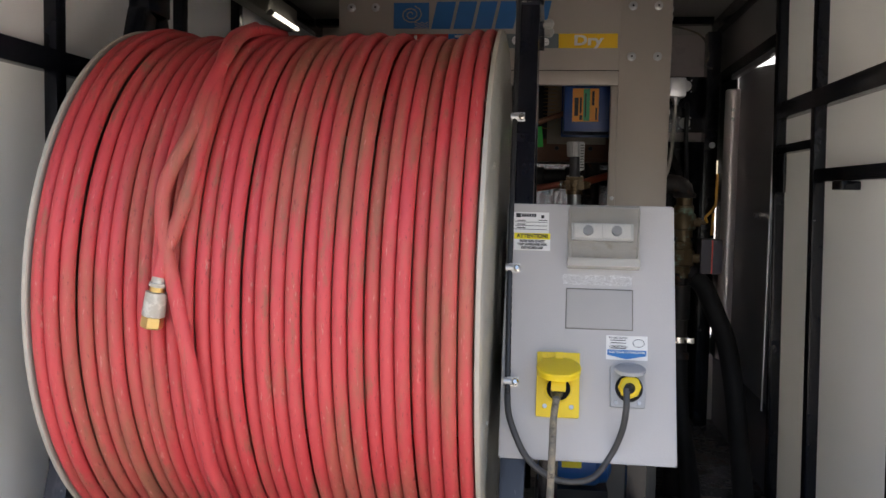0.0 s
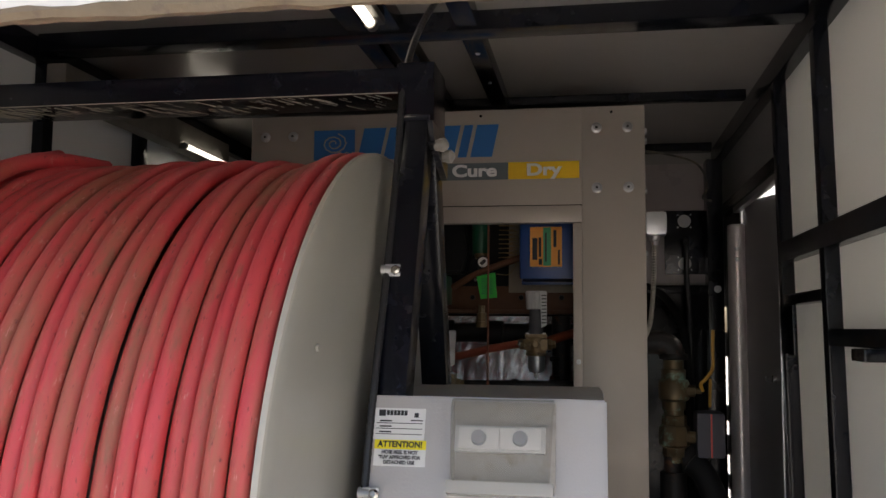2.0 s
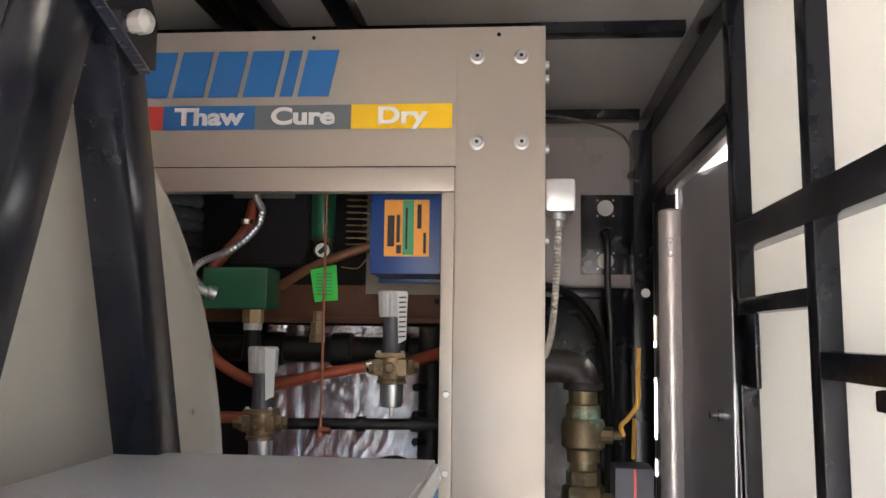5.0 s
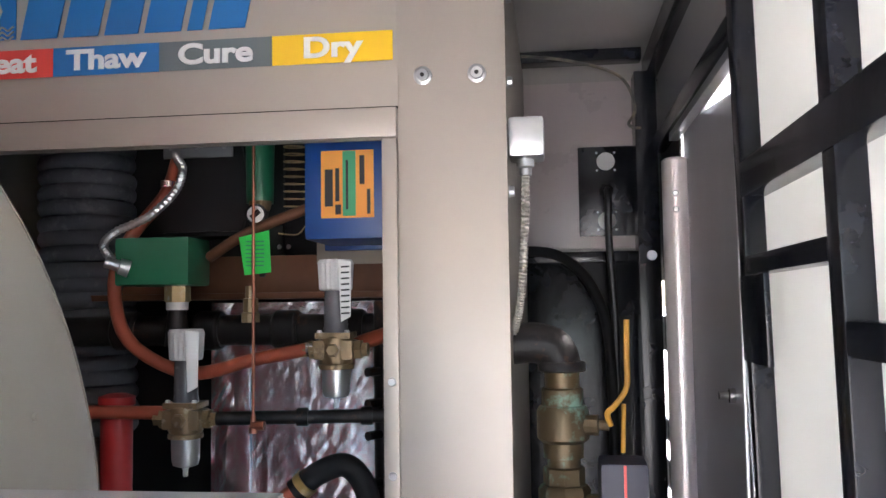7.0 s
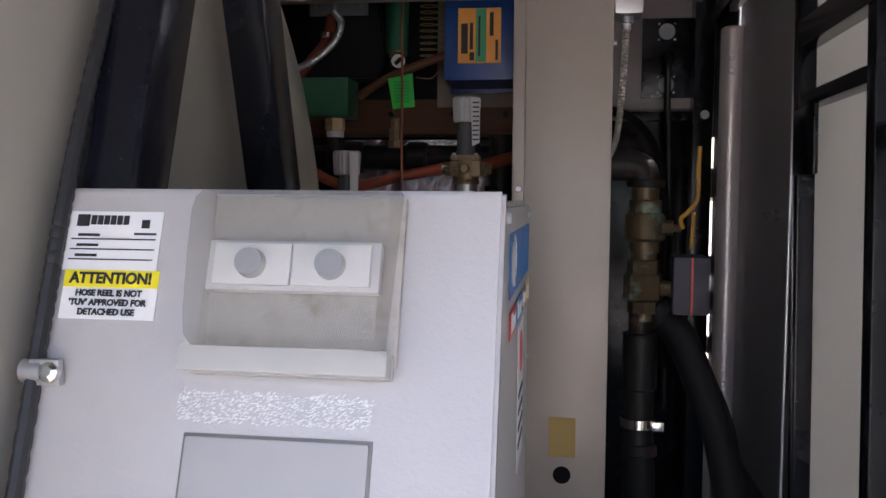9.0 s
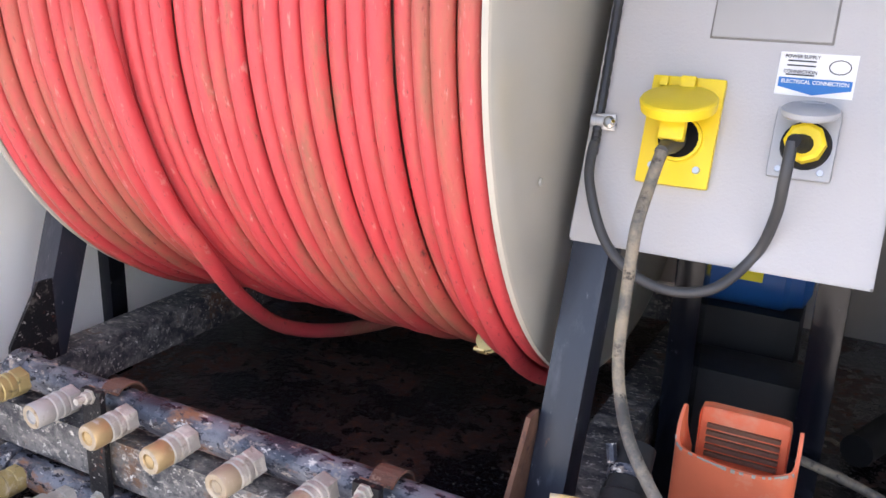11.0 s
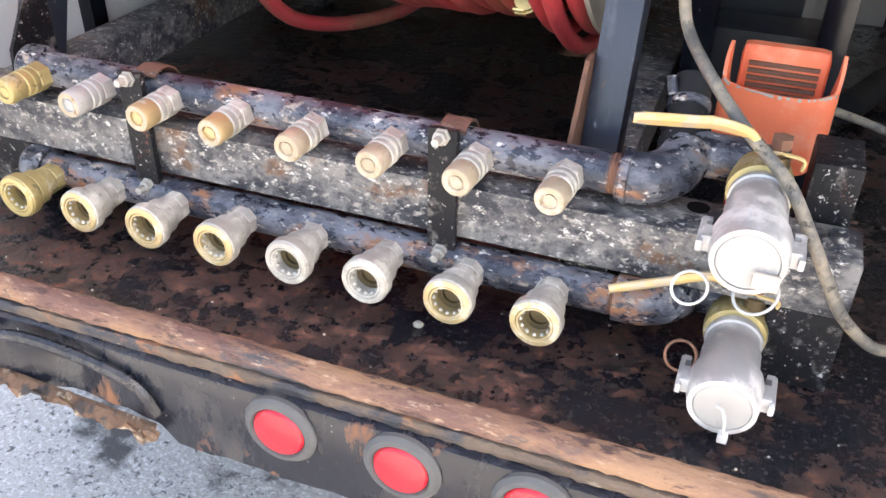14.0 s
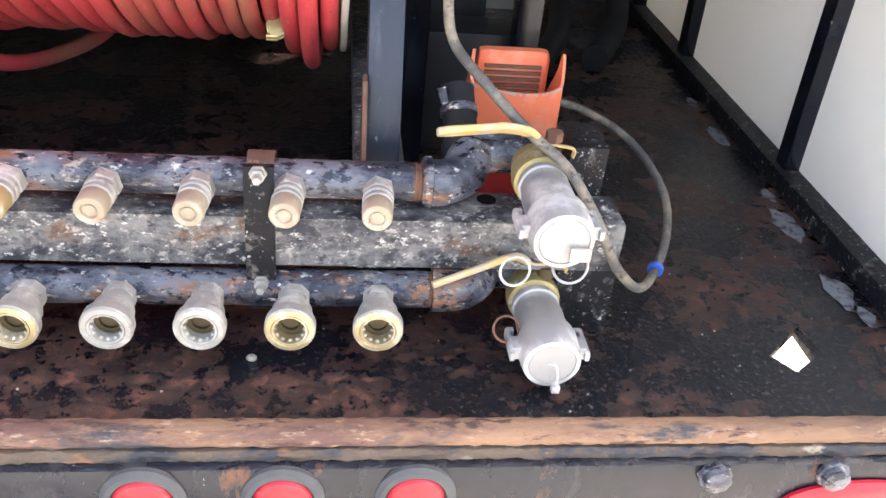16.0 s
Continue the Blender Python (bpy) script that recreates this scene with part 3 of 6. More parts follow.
solo("wall_front", bm, CEIL, "plain grey front bulkhead of the truck body", "wall", kind="structure", smooth=False)
bm = B()
box(bm, (XL - 0.03, 0.812, ZC), (XD, YB + 0.03, ZC + 0.03))
solo("ceiling", bm, CEIL, "glossy grey ceiling panel of the truck body", "ceiling", kind="structure", smooth=False)

# header over the rear opening
HD = thing("rear_header", (0, 0.80, 1.284), "white painted header with a polished grab rail and dirty lower edge", "header")
m = Matrix.Translation((0, 0.80, 1.284))
bm = box(B(), (-0.95, 0.0, 0.004), (0.95, 0.008, 0.46), 0.003, m)
part("panel", bm, HEADER, HD)
bm = B()
rows = []
for k in range(90):
    x = -0.95 + 1.9 * k / 89
    j = lambda a: random.uniform(-a, a)
    rows.append([bm.verts.new(m @ V(x, y + j(0.001), z + j(0.0016))) for y, z in ((-0.003, 0.007), (-0.0035, 0.002), (0.0, -0.003), (0.010, -0.003), (0.010, 0.010))])
for a, b in zip(rows, rows[1:]):
    bridge(bm, a, b)
part("sealing_strip", bm, TRIMW, HD, "ragged brown sealing strip")
rail = part("grab_rail", rod(B(), m @ V(-0.93, -0.032, 0.044), m @ V(0.93, -0.032, 0.044), 0.0092, 20), CHROME, HD, "polished steel grab rail")
for x in (-0.243, 0.205, 0.653, -0.691):
    bm = box(B(), (x - 0.012, -0.006, 0.020), (x + 0.012, 0.001, 0.070), 0.003, m)
    lathe(bm, m @ V(x - 0.011, -0.032, 0.044), m.to_3x3() @ V(1, 0, 0), ((0, 0.0125), (0.022, 0.0125)), 18)
    box(bm, (x - 0.010, -0.032, 0.034), (x + 0.010, -0.004, 0.054), 0.003, m)
    c = part("rail_clamp", bm, BLACK, HD, "black rail clamp")
    part("bolt", lathe(B(), m @ V(x, -0.006, 0.026), m.to_3x3() @ V(0, -1, 0), ((0, 0.005), (0.004, 0.0045)), 8), GALV, c)

# black tube frame of the side walls and the roof
FR = thing("wall_frame_right", (XR - 0.02, 1.9, 0), "black gloss square tube frame along the white side wall", "frame")


def wall_tube(a, b, w=0.042, h=0.045, parent=FR, up=(1, 0, 0)):
    part("tube", bar(B(), a, b, w, h, up), BLACK, parent)


xr = XR - 0.015
for y in (1.438, 2.011, 2.397):
    wall_tube((xr, y, 0.0), (xr, y, ZC), 0.038, 0.030)
wall_tube((xr - 0.002, 0.80, 1.227), (xr - 0.002, 2.378, 1.227), 0.048, 0.030)
wall_tube((xr, 0.84, 1.029), (xr, 1.992, 1.029), 0.033, 0.030)
wall_tube((xr, 2.03, 1.1126), (xr, 2.378, 1.1126), 0.025, 0.030)
wall_tube((xr, 0.84, ZC - 0.030), (xr, YB, ZC - 0.030), 0.055, 0.034)
wall_tube((xr, 2.416, 1.452), (xr, 3.34, 1.452), 0.036, 0.030)
part("stop_block", box(B(), (xr - 0.030, 1.72, 0.990), (xr + 0.012, 1.795, 1.0115), 0.005), BLACK, FR, "small black stop block")
part("hinge_plate", box(B(), (xr - 0.024, 2.245, 0.985), (xr - 0.0165, 2.378, 1.098), 0.003), BLACK, FR, "black hinge plate")
bm = bar(B(), (XR - 0.021, 0.82, 0.018), (XR - 0.021, 2.4, 0.018), 0.042, 0.036, (0, 0, 1), 0.003)
part("sill_angle", bm, STRAP, FR, "chipped black bottom angle with rust")
lean(*FR.children)

FL = thing("wall_frame_left", (XL + 0.02, 1.9, 0), "black gloss square tube frame along the white side wall", "frame")
xl = XL + 0.0145
for y in (1.385, 2.011, 2.45, 2.95):
    wall_tube((xl, y, 0.0), (xl, y, ZC), 0.038, 0.029, parent=FL)
wall_tube((xl + 0.002, 0.82, 1.227), (xl + 0.002, YB, 1.227), 0.048, 0.029, parent=FL)
wall_tube((xl, 0.84, ZC - 0.030), (xl, YB, ZC - 0.030), 0.055, 0.034, parent=FL)

RF = thing("roof_frame", (0, 2.2, ZC), "black square tube ribs under the ceiling", "frame")
for y, w, h in ((1.19, 0.066, 0.042), (1.98, 0.066, 0.042), (2.665, 0.038, 0.026), (3.37, 0.050, 0.030)):
    part("rib", bar(B(), (XL + 0.035, y, ZC - h / 2), (XR - 0.055, y, ZC - h / 2), w, h), BLACK, RF)
for x in (-0.105, -0.034, 0.130):
    for y0, y1 in ((1.224, 1.946), (2.014, 2.645)):
        part("rib", bar(B(), (x, y0, ZC - 0.019), (x, y1, ZC - 0.019), 0.046, 0.038), BLACK, RF)
for x, y in ((0.130, 2.12), (0.130, 2.36), (-0.034, 2.25)):
    part("rivet", lathe(B(), (x, y, ZC - 0.038), (0, 0, -1), ((0, 0.006), (0.003, 0.004)), 10), GALV, RF)

# side door, closed, with its rounded steel edge
DR = tagged(thing("door_1", (0.87, 2.75, 0.30), "grey side door with a rounded shiny steel edge", "door"), kind="structure")
bm = plate(B(), [V(0.872, 2.415, 0.30), V(0.872, 3.12, 0.30), V(0.872, 3.12, 1.4395), V(0.872, 2.96, 1.4395), V(0.872, 2.415, 1.385)], (0.016, 0, 0))
part("door_leaf", bm, DOORSKIN, DR, smooth=False)
part("door_edge", box(B(), (0.836, 2.4175, 0.302), (0.8400, 2.428, 1.4355), 0.0015), ALUEDGE, DR, "bright steel door edge")
part("top_flange", box(B(), (0.838, 2.440, 1.418), (0.858, 3.10, 1.4385), 0.002), GALV, DR, "grey flange along the door head")
tube = part("round_edge", lathe(B(), (0.850, 3.105, 0.335), (0, 0, 1), ((0, 0.022), (0.004, 0.030), (1.040, 0.030), (1.046, 0.022)), 28), SATIN, DR, "polished half-round steel edge")
for z in (1.30, 1.265, 0.50, 0.465):
    part("screw", lathe(B(), (0.845, 3.0755, z), (-0.15, -1, 0), ((0, 0.007), (0.003, 0.005)), 8), GALV, tube)
part("latch", lathe(B(), (0.8720, 2.66, 0.910), (-1, 0, 0), ((0, 0.012), (0.010, 0.012), (0.011, 0.007), (0.026, 0.007)), 14), CHROME, DR, "round latch")

# ---------------- hose reel ----------------
BUILT = set(bpy.data.objects)
RC = V(0.1605, 1.5804, 0.689)
RM = Matrix.Translation(RC)
RW, RR = 0.610, 0.436      # width between the flanges, flange radius


def on_reel(a, deg, r):
    """A point at a along the axle, an angle up from the front, and a radius."""
    t = radians(deg)
    return RM @ V(a, -r * math.cos(t), r * math.sin(t))


AX = RM.to_3x3() @ V(1, 0, 0)
REEL = thing("hose_reel", RC, "grey steel hose reel wound full with dirty red rubber hose", "hose reel")
for name, a, s, RR in (("flange", 0.0, 1, 0.436), ("flange", -RW, -1, 0.436)):
    bm = lathe(B(), RM @ V(a - 0.003 * s, 0, 0), AX * s, ((0, RR - 0.004), (0.001, RR - 0.001), (0.005, RR - 0.001), (0.007, RR - 0.004), (0.0075, RR - 0.03), (0.0075, 0.10), (0.012, 0.095), (0.012, 0.02)), 128)
    fl = part(name, bm, FLANGE, REEL, "smooth grey-beige flange disc")
    bm = B()
    d, sx, tx = axes_of(AX * s)
    prof = ((-0.0038, RR - 0.001), (-0.0026, RR + 0.0015), (0.0026, RR + 0.0015), (0.0038, RR - 0.001))
    rows = [ring(bm, RM @ V(a, 0, 0) + AX * s * h, sx, tx, r, 128) for h, r in prof]
    for p, q in zip(rows, rows[1:] + rows[:1]):
        bridge(bm, p, q)
    part("flange_edge", bm, RIM, fl, "white worn edge")
    for k in range(6):
        t = 2 * math.pi * k / 6 + 0.45
        part("bolt", lathe(B(), RM @ V(a + 0.004 * s, 0.36 * math.cos(t), 0.36 * math.sin(t)), AX * s, ((0.002, 0.0040), (0.0042, 0.0034)), 8), FLANGE, fl)
RR = 0.436
part("drum", lathe(B(), RM @ V(-RW, 0, 0), AX, ((0, 0.26), (RW, 0.26)), 48), FLANGE, REEL)
part("axle", lathe(B(), RM @ V(-RW - 0.10, 0, 0), AX, ((0, 0.02), (RW + 0.15, 0.02)), 20), IRON, REEL)

# the wound hose, turn beside turn, each lying a little differently
NT = 29
PITCH = (RW - 0.012) / NT
HR = PITCH * 0.483
NS = 160
for k in range(NT):
    a0 = -0.006 - PITCH * (k + 0.5)
    lift = random.choice((-0.006, -0.003, -0.001, 0.0, 0.001, 0.003)) + random.uniform(-0.001, 0.001)
    wob = [random.uniform(-1, 1) for _ in range(4)]
    lift -= -0.002 if k > 25 else 0.007 if k > 2 else 0.0
    path = []
    for j in range(NS + 1):
        t = math.pi + 2 * math.pi * j / NS
        r = RR - HR + 0.001 + lift + 0.0016 * (wob[0] * math.sin(t + 3 * wob[1]) + wob[2] * math.sin(2 * t + 3 * wob[3]))
        bottom = max(0.0, -math.sin(t))
        if k == 1:
            r += 0.030 * bottom ** 6
        if k == 2:
            r += 0.014 * bottom ** 5
        a = a0 + 0.0013 * wob[3] * math.sin(t + wob[0]) + (j / NS - 0.5) * -PITCH * 0.25
        path.append(RM @ V(a, -r * math.cos(t), r * math.sin(t)))
    bm = B()
    d, s, tt = axes_of(path[1] - path[0])
    rows = []
    for j in range(NS):
        w = (path[j + 1] - path[j - 1 if j else NS - 1]).normalized()
        s = (AX - AX.dot(w) * w).normalized()
        rows.append(ring(bm, path[j], s, w.cross(s), HR, 12))
    for p, q in zip(rows, rows[1:] + rows[:1]):
        bridge(bm, p, q)
    part("hose_turn", bm, HOSE, REEL)

# the loose strand that crosses the turns, and the free end with its coupling
loose = [(-0.3873, 88, 0.0019), (-0.3921, 75, 0.0074), (-0.3981, 65.7, 0.014), (-0.3914, 53.0, 0.0186), (-0.3965, 40.3, 0.0167), (-0.3977, 32.6, 0.0186), (-0.4091, 26.2, 0.0223), (-0.4179, 20.9, 0.0223), (-0.4153, 14.9, 0.0186), (-0.4022, 8.1, 0.0158), (-0.3904, 1.5, 0.013), (-0.3783, -7.2, 0.0121), (-0.3706, -16.5, 0.0121), (-0.3691, -30.3, 0.0121), (-0.3641, -38, 0.0121), (-0.3873, -55, 0.0186), (-0.397, -70, 0.0372), (-0.3679, -84, 0.0450), (-0.3195, -97, 0.0400), (-0.2905, -112, 0.014)]
part("hose_strand", sweep(B(), smooth_path([on_reel(a, t, RR + h - 0.005) for a, t, h in loose], 6), HR, 12), HOSE, REEL, "loose crossing strand of red hose")
end = [(-0.4163, 80, 0.0112), (-0.4115, 66, 0.0112), (-0.4068, 59.2, 0.0112), (-0.394, 48.0, 0.0112), (-0.3844, 37.2, 0.0112), (-0.3849, 29.7, 0.0112), (-0.3877, 21.9, 0.013), (-0.3978, 14.9, 0.0149), (-0.4088, 10.0, 0.0167), (-0.4141, 6.0, 0.0186)]
part("hose_strand", sweep(B(), smooth_path([on_reel(a, t, RR + h - 0.005) for a, t, h in end], 6), HR, 12), HOSE, REEL, "free end of the red hose")
p0, p1 = on_reel(-0.4141, 6.2, RR + 0.0136), on_reel(-0.4273, -3.9, RR + 0.0110)
w = (p1 - p0).normalized()
cp = part("end_coupling", lathe(B(), p0, w, ((0, 0.0085), (0.008, 0.0095), (0.0085, 0.0115), (0.013, 0.0115), (0.014, 0.009), (0.020, 0.009), (0.021, 0.014), (0.052, 0.015), (0.053, 0.0135)), 16), OLDZINC, REEL, "zinc and brass hose end coupling")
part("brass_nut", lathe(B(), p0 + w * 0.053, w, ((0, 0.0135), (0.002, 0.0145), (0.014, 0.0145), (0.016, 0.0125)), 6), BRASS, cp)
part("brass_ferrule", lathe(B(), p0 + w * 0.012, w, ((0, 0.0098), (0.008, 0.0098)), 14), BRASS, cp)
w = V(0.05, -0.839, 0.545)
for d_ in (0.0, 0.012):
    ck = part("brass_clamp", lathe(B(), on_reel(-0.072, -57, RR - HR + 0.002) + w * d_, w, ((0, HR), (0.001, HR + 0.0016), (0.005, HR + 0.0016), (0.006, HR)), 18), OLDBRASS, REEL, "brass hose clamp")
    part("clamp_screw", lathe(B(), on_reel(-0.083, -57, RR + 0.003) + w * (d_ + 0.003), V(1, 0, 0), ((0, 0.0028), (0.012, 0.0028)), 8), BRASS, ck)

set_out(BUILT)

# frame of the reel
FM = thing("reel_frame", (-0.33, 1.58, 0.0), "black gloss steel A-frame stand of the hose reel", "reel stand")
TILT = 0.346


def leg(name, x, z0, z1, mat=BLACK, back=False):
    """One leg of an A-frame; the front legs lean to the back, the back legs to the front."""
    y = lambda z: 1.917 - TILT * (z - 0.4745) if back else 1.2462 + TILT * (z - 0.4745)
    return part(name, bar(B(), (x, y(z0), z0), (x, y(z1), z1), 0.046, 0.055, (0, -1, -TILT if back else TILT), 0.005), mat, FM)


for x in (0.1065, -0.775):
    leg("front_leg", x, 0.155, 0.52, LEGBLUE)
    leg("front_leg", x, 0.52, 1.364)
    leg("back_leg", x, 0.155, 1.36, BLACK, True)
    part("base_rail", box(B(), (x - 0.035, 1.08, 0.085), (x + 0.035, 2.10, 0.155), 0.006), BEAM, FM, "mud-splashed base rail")
    for y in (1.16, 2.02):
        part("foot", box(B(), (x - 0.03, y - 0.03, 0.0), (x + 0.03, y + 0.03, 0.085), 0.004), BEAM, FM)
    part("cross_bar", box(B(), (x - 0.021, 1.38, 0.68), (x + 0.021, 1.80, 0.72), 0.004), BLACK, FM)
    part("bearing", box(B(), (x - 0.022, 1.53, 0.722), (x + 0.030, 1.63, 0.83), 0.008), IRON, FM)
for x in (0.077, -0.757):
    part("gusset", plate(B(), [V(x, 1.06, 0.155), V(x, 1.065, 0.20), V(x, 1.125, 0.29), V(x, 1.150, 0.29), V(x, 1.150, 0.155)], (0.006, 0, 0)), STRAP if x < 0 else RUSTED, FM, "rust-edged gusset plate")
part("cross_rail", box(B(), (-0.74, 2.03, 0.085), (0.0715, 2.09, 0.155), 0.006), BEAM, FM)
part("top_plate", box(B(), (0.078, 1.530, 1.368), (0.138, 1.637, 1.467), 0.004), BLACK, FM)
part("top_beam", box(B(), (-0.80, 1.544, 1.4205), (0.0775, 1.652, 1.4635), 0.004), BLACK, FM)
part("top_plate", box(B(), (-0.802, 1.540, 1.366), (-0.752, 1.650, 1.420), 0.004), BLACK, FM)
bm = B()
for k in range(150):
    x = -0.70 + 0.74 * random.random() ** 1.2
    v = random.random() ** 2.0
    y = 1.547 + 0.085 * v
    d = random.uniform(0.005, 0.015) if k % 3 else random.uniform(0.018, 0.042)
    a, b = V(x, y, 1.4196), V(x + d * random.uniform(0.55, 0.85), min(1.650, y + d), 1.4196)
    bar(bm, a, b, random.uniform(0.0005, 0.0013) if k % 9 else 0.0028, 0.0010, (0, 0, 1), 0)
tagged(part("scraped_patch", bm, TRIMPALE, FM, smooth=False), "pale scrapes through the paint under the top beam", kind="stuff")
part("worn_edge", bar(B(), (-0.79, 1.5436, 1.4212), (0.075, 1.5436, 1.4212), 0.0015, 0.0015, (0, 0, 1), 0), TRIMPALE, FM, "pale worn lower edge", smooth=False)
bm = plate(B(), [V(0.131, 1.512, 1.366), V(0.131, 1.640, 1.366), V(0.131, 1.660, 1.345), V(0.131, 1.660, 1.300), V(0.131, 1.645, 1.296), V(0.131, 1.535, 1.332)], (0.008, 0, 0))
part("side_plate", bm, BLACK, FM)
part("plate_rim", bar(B(), (0.135, 1.530, 1.334), (0.135, 1.648, 1.294), 0.011, 0.003, (0, 0, 1), 0.001), SCRAPED, FM, "scuffed lower rim")
part("weld_bead", bar(B(), (0.1065, 1.551, 1.360), (0.1065, 1.555, 1.369), 0.050, 0.059, (0, -1, TILT), 0.003), SCRAPED, FM, "scuffed weld bead")
for y, z in ((1.543, 1.332), (1.607, 1.326)):
    part("cable_gland", lathe(B(), (0.139, y, z), (1, -0.25, 0), ((0, 0.009), (0.006, 0.009), (0.007, 0.011), (0.016, 0.011), (0.019, 0.008), (0.022, 0.004)), 10), OLDWHITE, FM, "dirty white cable gland")

# cable clipped along the front leg
BUILT = set(bpy.data.objects)
cab = [V(0.215, 1.70, 1.40), V(0.197, 1.61, 1.315), V(0.187, 1.555, 1.227), V(0.186, 1.519, 1.10), V(0.1865, 1.474, 0.976), V(0.187, 1.4215, 0.85), V(0.188, 1.3825, 0.741), V(0.1915, 1.3265, 0.579), V(0.192, 1.3165, 0.55)]
CB = thing("control_cable", (0.18, 1.33, 0.55), "thin black cable clipped up the reel stand", "cable")
cp = smooth_path(cab, 60)
part("cable", sweep(B(), cp, 0.0045, 8, [0.0046 if k % 4 < 3 else 0.0040 for k in range(len(cp))]), CABLE, CB, "spiral-wrapped black cable")
for x, y, z in ((0.187, 1.553, 1.222), (0.1865, 1.474, 0.976), (0.188, 1.3825, 0.741), (0.1915, 1.3265, 0.579)):
    bm = lathe(B(), (x - 0.006, y, z), (1, 0, 0), ((0, 0.0066), (0.012, 0.0066)), 12)
    box(bm, (x - 0.001, y - 0.004, z - 0.007), (x + 0.016, y + 0.001, z + 0.007), 0.001)
    c = part("cable_clip", bm, GALV, CB, "bright steel cable clip")
    part("clip_screw", lathe(B(), (x + 0.011, y - 0.003, z), (0, -1, 0.3), ((0, 0.006), (0.003, 0.0055), (0.005, 0.003)), 10), CHROME, c)

# ---------------- control console ----------------
PO, PU = V(0.182, 1.302, 0.475), V(0, 0.327, 0.945)
PN = V(0, -0.945, 0.327)
PH = 0.3927
PM = Matrix((V(0.918, 0, 0), PU * 0.966, PN)).transposed().to_4x4()
PM.translation = PO
CO = thing("control_console", (0.31, 1.51, FLOOR), "grey hammered enamel control console with sloping front", "control box")


def front_y(z):
    return 1.302 + 0.346 * (z - 0.475)


def left_x(z):
    return 0.183


def right_x(z):
    return 0.432


def side(y, z, out=0.0):
    """A point on the right side of the console."""
    return V(right_x(z) + 0.0002 + out, y, z)


tb, bb = PM @ V(0, PH, 0), PM @ V(0, 0, 0)
yb = 1.716
bm = plate(B(), [V(0, bb.y + 0.004, bb.z), V(0, tb.y + 0.004, tb.z - 0.002), V(0, yb, tb.z - 0.002), V(0, yb, bb.z)], (1, 0, 0))
for v in bm.verts:
    v.co.x = right_x(v.co.z) if v.co.x > 0.5 else left_x(v.co.z)
bmesh.ops.bevel(bm, geom=list(bm.edges), offset=0.003, segments=2, affect='EDGES')
part("body", bm, CONSOLE, CO)
for y, z in ((1.462, 0.823), (1.705, 0.820), (1.45, 0.56), (1.70, 0.70)):
    part("side_screw", lathe(B(), side(y, z), (1, 0, 0), ((-0.001, 0.0036), (0.001, 0.0036), (0.002, 0.0025)), 10), PLASTICGREY, CO)
bm = B()
for k in range(46):
    z = 0.48 + 0.348 * k / 46
    y = front_y(z) + random.uniform(0.005, 0.007)
    h = random.uniform(0.003, 0.007)
    w = random.uniform(0.001, 0.0028)
    plate(bm, [side(y, z, 0.0004), side(y + w, z, 0.0004), side(y + w + 0.001, z + h, 0.0004), side(y + 0.001, z + h, 0.0004)], (0.0004, 0, 0))
part("rust_line", bm, RUSTED, CO, "broken rust-red line along the seam", smooth=False)
q = [V(left_x(z) + a, front_y(z), z) for z, a in ((0.472, -0.001), (0.8365, -0.001))] + [V(right_x(z) + a, front_y(z), z) for z, a in ((0.8365, 0.0015), (0.472, 0.0015))]
bm = plate(B(), q, PN * 0.006)
bmesh.ops.bevel(bm, geom=list(bm.edges), offset=0.0022, segments=2, affect='EDGES')
part("front_panel", bm, CONSOLE, CO, "hammered grey front panel")
part("edge_gasket", plate(B(), [p - PN * 0.003 for p in q], PN * 0.0028), DIMGREY, CO, "dusty brown-grey panel gasket")


def on_panel(lo, hi, z0, z1, bevel=0.0):
    return box(B(), (lo[0], lo[1], z0), (hi[0], hi[1], z1), bevel, PM)


F0 = 0.0062
# breaker window
part("breaker_frame", on_panel((0.101, 0.296), (0.218, 0.390), F0 - 0.001, F0 + 0.004, 0.002), DUSTBEIGE, CO, "dusty beige backing")
part("breaker_plate", on_panel((0.106, 0.334), (0.207, 0.362), F0 + 0.004, F0 + 0.012, 0.002), WHITEPLASTIC, CO, "white breaker plate")
for x in (0.1335, 0.1795):
    k = part("breaker", on_panel((x - 0.0225, 0.3365), (x + 0.0225, 0.3595), F0 + 0.012, F0 + 0.015, 0.001), STICKER, CO)
    part("breaker_knob", lathe(B(), PM @ V(x, 0.348, F0 + 0.015), PN, ((0, 0.0080), (0.006, 0.0072)), 16), PLATEGREY, k)
# hooded clear cover: rounded over the top, straight down, on a dusty lip
bm = B()
prof = [(0.391, 0.004), (0.390, 0.014), (0.386, 0.024), (0.380, 0.031), (0.372, 0.035), (0.350, 0.036), (0.318, 0.035), (0.306, 0.032), (0.302, 0.022)]
rows = [[bm.verts.new(PM @ V(x, y, F0 + h)) for x in (0.103 + 0.05 * (0.391 - y), 0.216 - 0.05 * (0.391 - y))] for y, h in prof]
for a, b in zip(rows, rows[1:]):
    bm.faces.new((a[0], a[1], b[1], b[0]))
for c in (0, 1):
    foot = [bm.verts.new(PM @ V((0.103, 0.216)[c] + (1 - 2 * c) * 0.05 * (0.391 - y), y, F0 + 0.004)) for y in (0.388, 0.302)]
    ed = [w_[c] for w_ in rows] + [foot[1], foot[0]]
    bm.faces.new(ed if c else list(reversed(ed)))
cov = part("clear_cover", bm, CLEAR, CO, "scuffed clear plastic cover")
cov.visible_shadow = False
part("cover_lip", on_panel((0.100, 0.289), (0.217, 0.303), F0 + 0.001, F0 + 0.022, 0.003), DUSTY, CO, "dusty clear lower lip")
